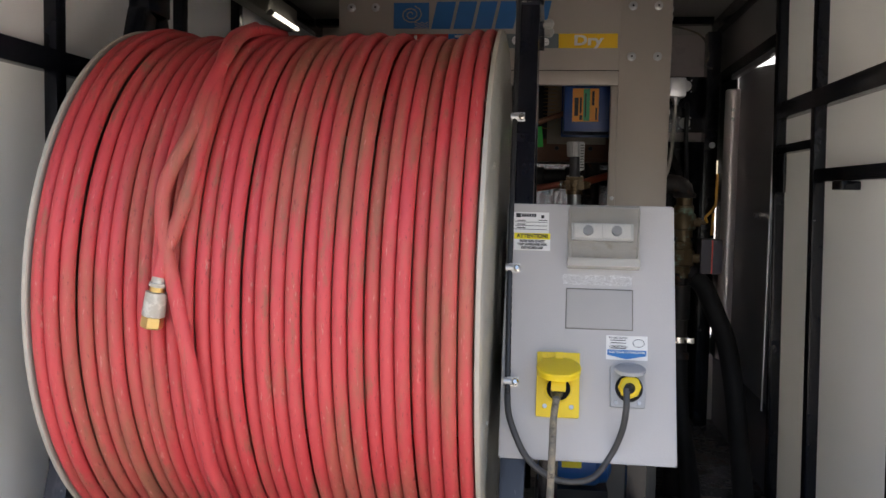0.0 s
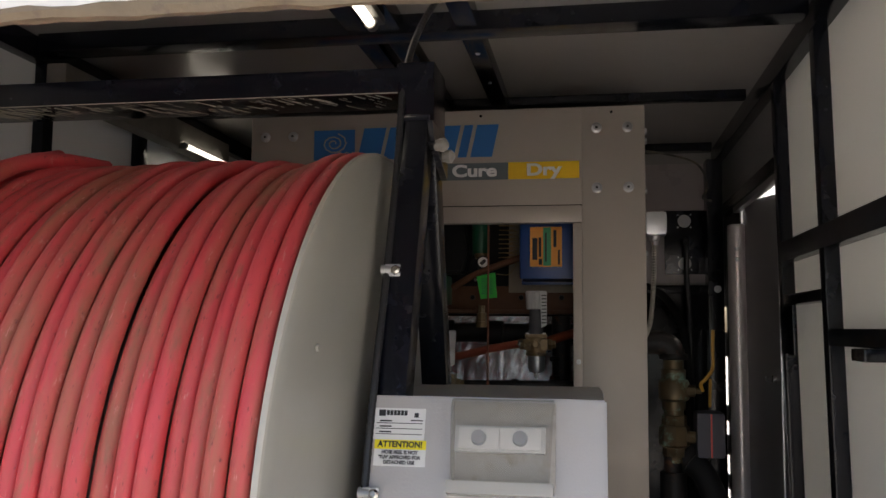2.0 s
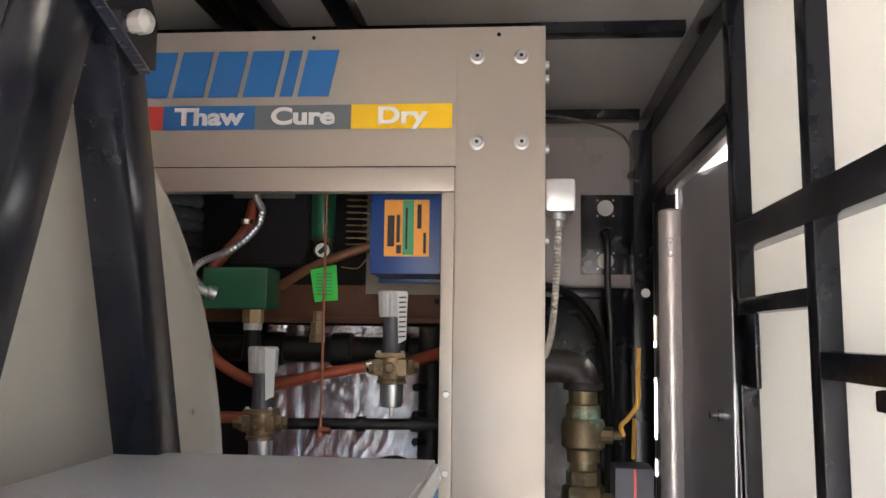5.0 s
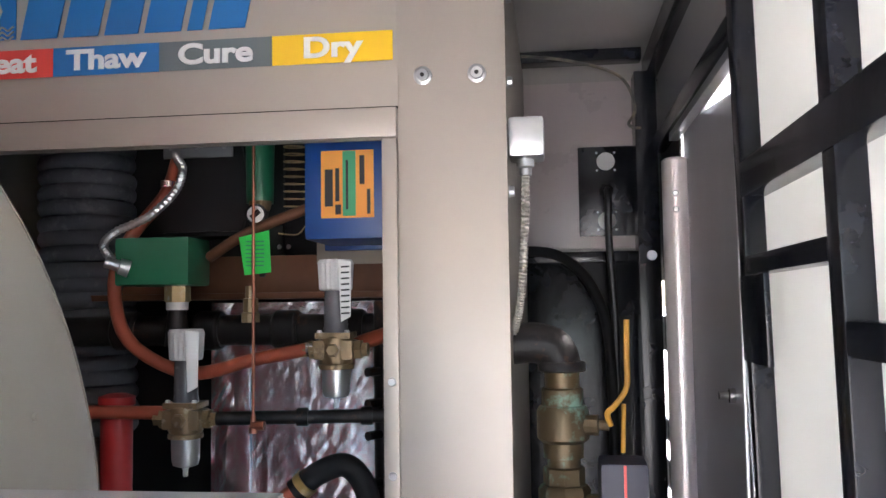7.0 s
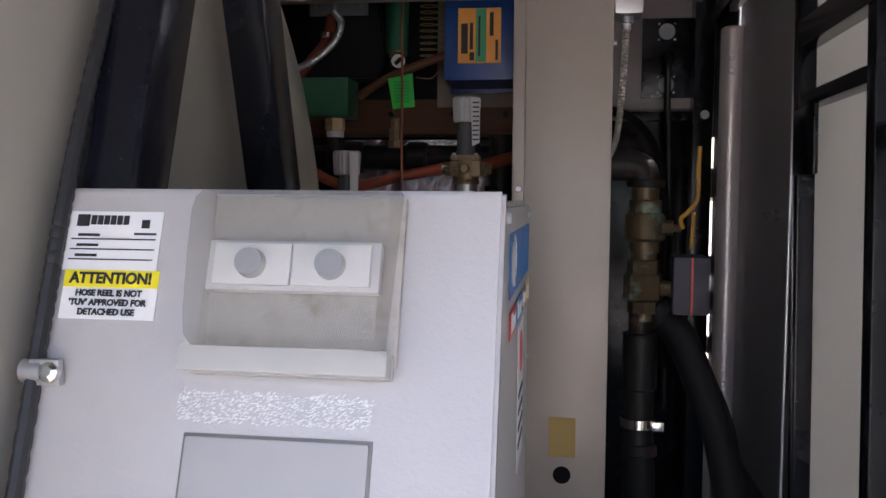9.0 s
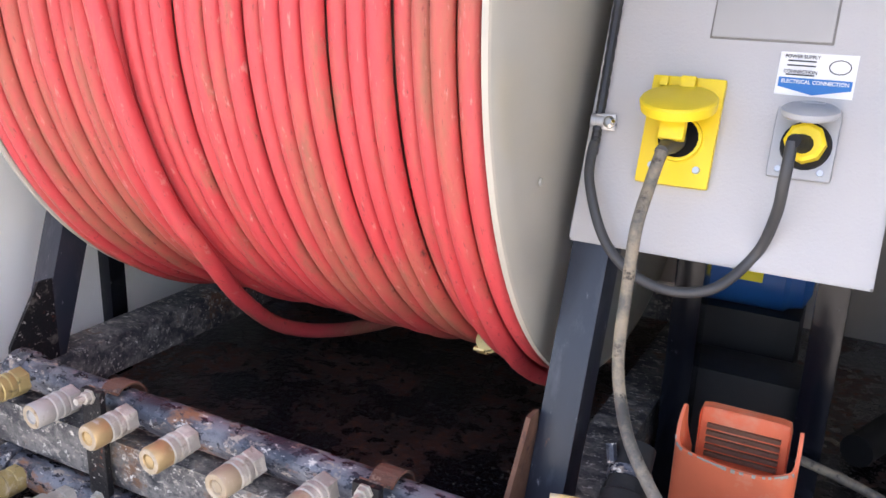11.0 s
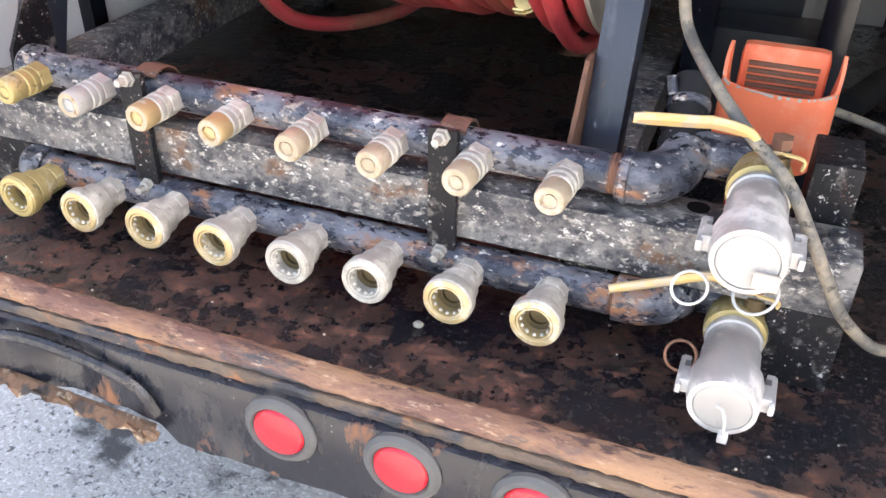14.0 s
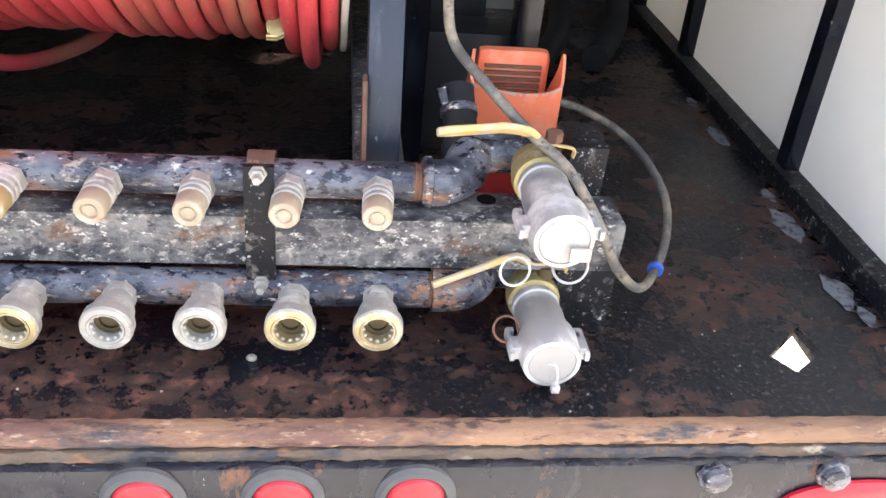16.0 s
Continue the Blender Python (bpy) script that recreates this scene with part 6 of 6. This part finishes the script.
UPT = header("upper_manifold_pipe", UP[0], UP[1], -0.655, 0.140, "battered dark blue-black pipe with rust")
LOT = header("lower_manifold_pipe", LO[0], LO[1], -0.655, 0.165, "battered dark blue-black pipe with rust")
# elbows
el = part("elbow", sweep(B(), smooth_path([V(0.150, UP[0], UP[1]), V(0.178, UP[0] + 0.001, UP[1]), V(0.203, UP[0] + 0.018, UP[1] + 0.006), V(0.214, UP[0] + 0.050, UP[1] + 0.014)], 6), 0.029, 22), PIPE, UPT)
part("elbow_rim", lathe(B(), (0.150, UP[0], UP[1]), (1, 0, 0), ((0, 0.030), (0.003, 0.0325), (0.011, 0.0325), (0.013, 0.029)), 24), PIPE, UPT)
part("tee", lathe(B(), (0.190, UP[0] + 0.062, UP[1] + 0.012), (1, 0, 0), ((0, 0.026), (0.09, 0.026), (0.092, 0.0225), (0.13, 0.0225)), 22), PIPE, UPT)
part("riser", lathe(B(), (0.206, UP[0] + 0.050, UP[1] + 0.008), (-0.05, 0.75, 0.62), ((0, 0.026), (0.020, 0.027), (0.022, 0.023), (0.028, 0.023), (0.030, 0.026), (0.042, 0.026), (0.044, 0.022), (0.10, 0.022), (0.102, 0.018)), 22), RUBBER, UPT, "black rubber riser hose")
rc = part("riser_clamp", lathe(B(), (0.203, UP[0] + 0.096, UP[1] + 0.046), (-0.05, 0.75, 0.62), ((0, 0.0245), (0.011, 0.0245)), 22), PIPE, UPT)
part("clamp_screw", lathe(B(), (0.184, UP[0] + 0.096, UP[1] + 0.062), (-0.3, 0.4, 0.9), ((0, 0.006), (0.022, 0.006)), 8), PIPE, rc)
part("elbow", sweep(B(), smooth_path([V(0.170, LO[0], LO[1]), V(0.197, LO[0] + 0.001, LO[1]), V(0.222, LO[0] + 0.015, LO[1]), V(0.236, LO[0] + 0.045, LO[1] - 0.006)], 6), 0.0285, 22), PIPE, LOT)
part("tee", lathe(B(), (0.215, LO[0] + 0.055, LO[1] - 0.005), (1, 0, 0), ((0, 0.025), (0.10, 0.025)), 22), PIPE, LOT)

# straps that hold the pipes to the beam
for x in (-0.464, -0.042):
    st = thing("pipe_strap", (x, 0.98, 0.06), "flat black steel strap with rusty top and zinc bolts", "strap", "pipe straps")
    part("strap_bar", box(B(), (x - 0.0175, 0.972, 0.045), (x + 0.0175, 0.9815, 0.245), 0.002), STRAP, st)
    bm = B()
    arc = [V(0, 0.978, 0.232), V(0, 0.985, 0.241)] + [V(0, UP[0] - 0.030 * math.cos(radians(a)), UP[1] + 0.030 * math.sin(radians(a))) for a in range(50, 200, 15)]
    rows = []
    for k, a in enumerate(arc):
        w = arc[min(k + 1, len(arc) - 1)] - arc[max(k - 1, 0)]
        n_ = V(0, -w.z, w.y).normalized() * 0.003
        rows.append([bm.verts.new(q) for q in (a + V(x - 0.016, 0, 0), a + V(x + 0.016, 0, 0), a + n_ + V(x + 0.016, 0, 0), a + n_ + V(x - 0.016, 0, 0))])
    for a, b in zip(rows, rows[1:]):
        bridge(bm, a, b)
    bm.faces.new(list(reversed(rows[0])))
    bm.faces.new(rows[-1])
    part("strap_hook", bm, HOOK, st, "rust brown hooked end", smooth=False)
    for z in (0.243 - 0.006, 0.086):
        b = part("bolt", lathe(B(), (x, 0.972, z), (0, -1, 0.05), ((0, 0.0105), (0.003, 0.0105), (0.0032, 0.0085), (0.010, 0.0085), (0.0105, 0.0052), (0.022, 0.0050)), 6), ZINC, st, "chalky zinc bolt")


def male(x, metal, band):
    y0 = UP[0] - 0.020
    t = thing("male_coupling", (x, y0, UP[1]), "male quick coupling nipple screwed into the upper pipe", "coupling", "male couplings")
    d = V(-0.06, -1, -0.02)
    part("hex", lathe(B(), (x, y0, UP[1]), d, ((0, 0.0180), (0.002, 0.0198), (0.018, 0.0198), (0.020, 0.0175)), 6, turn=0.3), metal, t)
    part("collar", lathe(B(), V(x, y0, UP[1]) + d * 0.020, d, ((0, 0.0172), (0.004, 0.0188), (0.009, 0.0188), (0.010, 0.0165), (0.014, 0.0165), (0.015, 0.0185), (0.020, 0.0185), (0.022, 0.0165)), 26), metal, t)
    ns = part("nose", lathe(B(), V(x, y0, UP[1]) + d * 0.041, d, ((0, 0.0165), (0.002, 0.0178), (0.023, 0.0178), (0.0255, 0.0165), (0.026, 0.0098), (0.0235, 0.0092), (0.0235, 0.001)), 28), band, t)
    part("valve_tip", lathe(B(), V(x, y0, UP[1]) + d * 0.0640, d, ((0, 0.0075), (0.0018, 0.0072), (0.0026, 0.004), (0.0028, 0.0005)), 18), band, ns)
    part("face_ring", lathe(B(), V(x, y0, UP[1]) + d * 0.0668, d, ((0, 0.0166), (0.0006, 0.0160), (0.0006, 0.0105), (0, 0.0100)), 28, caps=False), CREAM if metal is not OLDBRASS else OLDBRASS, ns, "pale worn face")


def female(x, metal, lip):
    y0 = LO[0] - 0.018
    z = LO[1] + 0.001
    t = thing("female_coupling", (x, y0, z), "female quick coupling with sliding sleeve on the lower pipe", "coupling", "female couplings")
    d = V(-0.03, -1, 0.02).normalized()
    o = V(x, y0, z)
    part("hex", lathe(B(), o, d, ((0, 0.0180), (0.002, 0.0200), (0.016, 0.0200), (0.018, 0.0185)), 8, turn=0.4), metal, t)
    part("neck", lathe(B(), o + d * 0.018, d, ((0, 0.0190), (0.003, 0.0200), (0.012, 0.0200), (0.017, 0.0212)), 28), metal, t)
    sl = part("sleeve", lathe(B(), o + d * 0.033, d, ((0, 0.0225), (0.002, 0.0242), (0.017, 0.0246), (0.018, 0.0238), (0.020, 0.0238), (0.022, 0.0285), (0.025, 0.0300), (0.037, 0.0300), (0.039, 0.0285)), 32, caps=False), metal, t)
    part("lip", lathe(B(), o + d * 0.072, d, ((0, 0.0284), (0.001, 0.0288), (0.002, 0.0278), (0.0025, 0.0225), (0.0015, 0.0215)), 32, caps=False), lip, sl, "bright ring lip")
    part("inner_ring", lathe(B(), o + d * 0.0725, d, ((-0.002, 0.0218), (0.0010, 0.0208), (0.0010, 0.0186), (-0.003, 0.0178), (-0.020, 0.0176)), 32, caps=False), lip, sl)
    part("bore", lathe(B(), o + d * 0.052, d, ((0, 0.0001), (0.0005, 0.0110), (0.004, 0.0115), (0.0045, 0.0177)), 24, caps=False), BOREBROWN, sl, "dark bore")
    dd, s, tt = axes_of(d)
    for k in range(12):
        a = 2 * math.pi * k / 12
        w = math.cos(a) * s + math.sin(a) * tt
        part("ball", lathe(B(), o + d * 0.0680 + 0.0180 * w, -w, ((0, 0.0025), (0.0014, 0.0023), (0.0026, 0.0015), (0.0031, 0.0004)), 8), ZINC, sl, "bright locking ball")


MX = lambda i: 0.097 + 0.1046 * (i - 7)
FX = lambda i: 0.101 + 0.1029 * (i - 7)
for i in range(8):
    male(MX(i), (OLDBRASS, CAPWHITE, ZINC, ZINC, ZINC, ZINC, ZINC, ZINC)[i], (OLDBRASS, CAPWHITE, BROWNBRASS, BROWNBRASS, CREAM, CREAM, CREAM, CREAM)[i])
    female(FX(i), (OLDBRASS, ZINC, ZINC, ZINC, ZINC, ZINC, ZINC, ZINC)[i], (OLDBRASS, GOLDLIP, GOLDLIP, GOLDLIP, ZINC, ZINC, GOLDLIP, GOLDLIP)[i])


def camlock(x, y0, z, y1, capmat, label, drop):
    """A ball valve with a cam-and-groove adapter and its dust cap, pointing to the rear."""
    t = thing("camlock_outlet", (x, y0, z), label, "valve", "capped outlets")
    d = V(0.0, -1, drop).normalized()
    o = V(x, y0, z)
    n = (y0 - y1)
    part("valve_body", lathe(B(), o, d, ((0, 0.026), (0.002, 0.030), (0.018, 0.030), (0.020, 0.033), (0.036, 0.035), (0.050, 0.034), (0.052, 0.030)), 28), OLDBRASS, t, "tarnished brass ball valve")
    part("adapter", lathe(B(), o + d * 0.052, d, ((0, 0.029), (0.006, 0.031), (0.012, 0.031), (0.013, 0.0285), (0.030, 0.0285), (0.034, 0.031), (n - 0.10, 0.031)), 28), ALU, t)
    c0 = o + d * (n - 0.048)
    cap = part("dust_cap", lathe(B(), c0, d, ((0, 0.032), (0.002, 0.0365), (0.012, 0.038), (0.036, 0.0365), (0.042, 0.0355), (0.048, 0.0345), (0.0485, 0.0295), (0.044, 0.0290), (0.044, 0.001)), 36), ALU, t, "chalky aluminium dust cap")
    part("cap_face", lathe(B(), c0 + d * 0.0441, d, ((0, 0.0291), (0.0030, 0.0289), (0.0040, 0.0275), (0.0040, 0.001)), 36), capmat, cap, "flat white cap face")
    dd, s, tt = axes_of(d)
    for sg in (-1, 1):
        m = Matrix((V(sg, 0, 0), -d, V(0, 0, 1))).transposed().to_4x4()
        m.translation = c0
        ear = box(B(), (0.031, -0.030, -0.009), (0.046, -0.006, 0.009), 0.004, m)
        part("cam_ear", ear, ALU, cap)
        bm = box(B(), (0.043, -0.036, -0.006), (0.049, 0.012, 0.006), 0.002, m)
        box(bm, (0.038, 0.006, -0.006), (0.047, 0.014, 0.006), 0.002, m)
        part("cam_arm", bm, ALU, cap)
    return t, cap, o, d, c0


def pull_ring(c, r, parent, s, t_, mat=ALU):
    bm = B()
    rows = []
    n = s.cross(t_).normalized()
    for k in range(28):
        a = 2 * math.pi * k / 28
        w = math.cos(a) * s + math.sin(a) * t_
        rows.append(ring(bm, c + r * w, w, n, 0.0016, 8))
    for p, q in zip(rows, rows[1:] + rows[:1]):
        bridge(bm, p, q)
    part("pull_ring", bm, mat, parent, "thin wire pull ring")


t1, cap1, o1, d1, c1 = camlock(0.296, 1.060, 0.217, 0.874, CAPWHITE, "capped outlet on a brass ball valve with a yellow lever", 0.0)
pull_ring(V(0.250, 0.890, 0.166), 0.017, cap1, V(1, 0, 0.1).normalized(), V(0, 0.35, 1).normalized())
pull_ring(V(0.310, 0.880, 0.181), 0.020, cap1, V(1, 0, 0.2).normalized(), V(0, 0.75, 0.6).normalized())
part("tag", box(B(), (0.303, 0.8665, 0.195), (0.327, 0.8700, 0.212), 0.001), BEIGE, cap1, "small worn tag")
t2, cap2, o2, d2, c2 = camlock(0.305, 1.030, 0.058, 0.858, CAPWHITE, "capped outlet on a brass ball valve low over the deck", -0.02)
pull_ring(V(0.255, 0.905, 0.070), 0.016, cap2, V(1, 0, 0).normalized(), V(0, 0.6, 0.8).normalized(), RUSTED)
bm = sweep(B(), smooth_path([V(0.300, 0.857, 0.056), V(0.306, 0.848, 0.060), V(0.310, 0.846, 0.048), V(0.312, 0.850, 0.026)], 5), 0.0016, 8)
box(bm, (0.307, 0.847, 0.018), (0.317, 0.855, 0.028), 0.001)
part("cap_wire", bm, ALU, cap2)
for t, stem, pts in ((t1, V(0.306, 1.022, 0.246), [(0.330, 1.012, 0.252), (0.330, 1.012, 0.262), (0.312, 1.016, 0.264), (0.290, 1.012, 0.266), (0.273, 1.007, 0.284), (0.240, 1.003, 0.291), (0.222, 0.999, 0.291), (0.160, 0.989, 0.289)]),
                     (t2, V(0.318, 0.995, 0.090), [(0.340, 0.985, 0.102), (0.340, 0.985, 0.108), (0.320, 0.988, 0.110), (0.296, 0.982, 0.114), (0.275, 0.976, 0.128), (0.258, 0.970, 0.130), (0.225, 0.962, 0.120), (0.166, 0.948, 0.103)])):
    part("stem", lathe(B(), stem, (0, 0, 1), ((0, 0.013), (0.014, 0.012), (0.015, 0.008), (0.028, 0.008)), 12), GREENBRASS, t)
    part("stem_nut", lathe(B(), stem + V(0, 0, 0.022), (0, 0, 1), ((0, 0.011), (0.012, 0.011)), 6), RUSTED, t)
    q = [V(*p) for p in pts]
    bm = B()
    path = smooth_path(q, 4)
    rows = []
    for k, p in enumerate(path):
        w = (path[min(k + 1, len(path) - 1)] - path[max(k - 1, 0)]).normalized()
        f = k / (len(path) - 1)
        wd = 0.0045 + 0.0075 * min(1, max(0, (f - 0.45) / 0.2))
        if f > 0.97:
            wd *= 0.55
        s = V(0, -0.75, 0.66) if f > 0.3 else V(0, -1, 0.2)
        s = (s - s.dot(w) * w).normalized()
        u = w.cross(s)
        th = 0.0016 if f < 0.5 else 0.0042
        rows.append([bm.verts.new(p + a * wd * s + b_ * th * u) for a, b_ in ((-1, -0.4), (-0.7, -1), (0.7, -1), (1, -0.4), (1, 0.4), (0.7, 1), (-0.7, 1), (-1, 0.4))])
    for a, b in zip(rows, rows[1:]):
        bridge(bm, a, b)
    bm.faces.new(list(reversed(rows[0])))
    bm.faces.new(rows[-1])
    part("lever", bm, LEVER, t, "worn yellow dipped lever")

# orange pedal guard behind the upper valve
GD = thing("pedal_guard", (0.297, 1.25, 0.0), "faded orange steel guard with chipped edge over a ribbed plate", "guard")
gx0, gx1, gy = 0.231, 0.363, 1.214
way = [(0.002, 0.075, 0.225, 0.182), (0.0, 0.040, 0.270, 0.180), (0.0, 0.024, 0.304, 0.178), (-0.003, 0.014, 0.284, 0.176), (0.000, 0.002, 0.264, 0.172), (0.016, -0.006, 0.259, 0.168), (0.045, -0.012, 0.257, 0.166), (0.070, -0.014, 0.256, 0.163),
       (0.092, -0.013, 0.256, 0.157), (0.108, -0.009, 0.257, 0.152), (0.122, -0.003, 0.260, 0.160), (0.131, 0.005, 0.264, 0.176), (0.133, 0.014, 0.282, 0.184), (0.132, 0.024, 0.303, 0.184), (0.132, 0.040, 0.270, 0.184), (0.130, 0.075, 0.225, 0.184)]
tops = smooth_path([V(gx0 + a, gy + b, c - 0.004) for a, b, c, d in way], 5)
lows = smooth_path([V(gx0 + a, gy + b, d) for a, b, c, d in way], 5)
bm = B()
rows = []
for k, (p, q) in enumerate(zip(tops, lows)):
    w = tops[min(k + 1, len(tops) - 1)] - tops[max(k - 1, 0)]
    n_ = V(-w.y, w.x, 0).normalized() * 0.0042
    rows.append([bm.verts.new(v) for v in (p, q, q + n_, p + n_)])
for a, b in zip(rows, rows[1:]):
    bridge(bm, a, b)
bm.faces.new(list(reversed(rows[0])))
bm.faces.new(rows[-1])
gf = part("guard_sheet", bm, ORANGE, GD)
for k in range(18, 56):
    if random.random() < 0.62:
        h = random.uniform(0.0015, 0.005)
        bm = bar(B(), tops[k] + V(0, -0.0002, -h / 2 + 0.0006), tops[k + 1] + V(0, -0.0002, -h / 2 + 0.0006), 0.0012, h, (0, 0, 1), 0)
        part("chipped_spot", bm, RIM, gf, "white chipped edge", smooth=False)
bk = part("pedal_plate", box(B(), (gx0 + 0.014, gy + 0.055, 0.17), (gx1 - 0.014, gy + 0.064, 0.290), 0.012), ORANGE, GD)
for k in range(5):
    part("tread_rib", box(B(), (gx0 + 0.024, gy + 0.050, 0.225 + 0.0095 * k), (gx1 - 0.024, gy + 0.056, 0.230 + 0.0095 * k), 0.001), RUSTED, bk)
part("pedestal", box(B(), (gx0 + 0.03, gy + 0.01, 0.0), (gx1 - 0.03, gy + 0.09, 0.17), 0.004), REDPAINT, GD)

# rear lamps in rubber grommets
for k, x in enumerate((-0.643, -0.159, -0.006, 0.145)):
    z = -0.069
    lm = thing("marker_lamp", (x, 0.772, z), "round red marker lamp in a grey rubber grommet", "lamp", "rear marker lamps")
    part("grommet", lathe(B(), (x, 0.775, z), (0, -1, 0), ((0, 0.047), (0.006, 0.047), (0.011, 0.042), (0.012, 0.036), (0.008, 0.033), (0.006, 0.033)), 36), GROMMET, lm)
    part("lens", lathe(B(), (x, 0.770, z), (0, -1, 0), ((0, 0.033), (0.004, 0.033), (0.008, 0.030), (0.010, 0.022), (0.0115, 0.010), (0.012, 0.001)), 32), LENS, lm, "glossy red lens")
lm = thing("tail_lamp", (0.70, 0.772, -0.09), "oval red tail lamp on the rear face", "lamp")
m = Matrix.Translation((0.70, 0.770, -0.092)) @ Matrix.Diagonal((2.6, 1, 1, 1))
part("lens", lathe(B(), (0, 0, 0), (0, -1, 0), ((0, 0.040), (0.005, 0.040), (0.010, 0.035), (0.013, 0.02), (0.0135, 0.001)), 40), LENS, lm)
lm.children[0].matrix_basis = m
# nuts and small debris on the deck
for x, y in ((0.40, 0.775), (0.55, 0.776)):
    bm = lathe(B(), (x + 0.10, 0.772, -0.04), (0, -1, 0), ((0, 0.021), (0.006, 0.021), (0.007, 0.018), (0.016, 0.017), (0.018, 0.012)), 8)
    solo("hex_nut", bm, PIPE, "dark hex nut on the rear face", "nut", "rear face nuts")
bm = lathe(B(), (-0.053, 0.928, 0.0), (0.1, 0.2, 1), ((0, 0.006), (0.003, 0.007), (0.006, 0.004)), 7)
solo("pebble", bm, BEIGE, "small pale pebble lying on the deck", "debris")
bm = B()
for _ in range(150):
    x, y, r = random.uniform(XL + 0.05, XR - 0.05), random.uniform(0.83, 1.5), random.uniform(0.0006, 0.0020)
    if abs(x - hc.x) < 0.06 and abs(y - hc.y) < 0.06:
        continue
    lathe(bm, (x, y, 0.0), (random.uniform(-0.3, 0.3), random.uniform(-0.3, 0.3), 1), ((0, r), (r * 0.7, r * 0.7)), 5)
solo("grit", bm, BEIGE, "pale grit scattered on the deck", "grit", kind="stuff")
# light reflections drawn as pale grey plates where the wall meets the deck
for x, y, w, h in ((0.822, 1.80, 0.012, 0.030), (0.818, 1.625, 0.016, 0.050), (0.822, 1.385, 0.012, 0.024), (0.812, 1.285, 0.024, 0.055), (0.806, 1.090, 0.022, 0.048), (0.818, 1.030, 0.014, 0.030), (0.815, 0.930, 0.016, 0.034)):
    pts = [V(x + w * random.uniform(0.6, 1.15) * math.cos(2 * math.pi * k / 15), y + h * random.uniform(0.7, 1.15) * math.sin(2 * math.pi * k / 15), 0.0012) for k in range(15)]
    solo("paint_flake", plate(B(), pts, (0, 0, 0.0008)), GLINT, "pale grey patch drawn as a light reflection on the deck", "flake", "deck flakes", smooth=False)
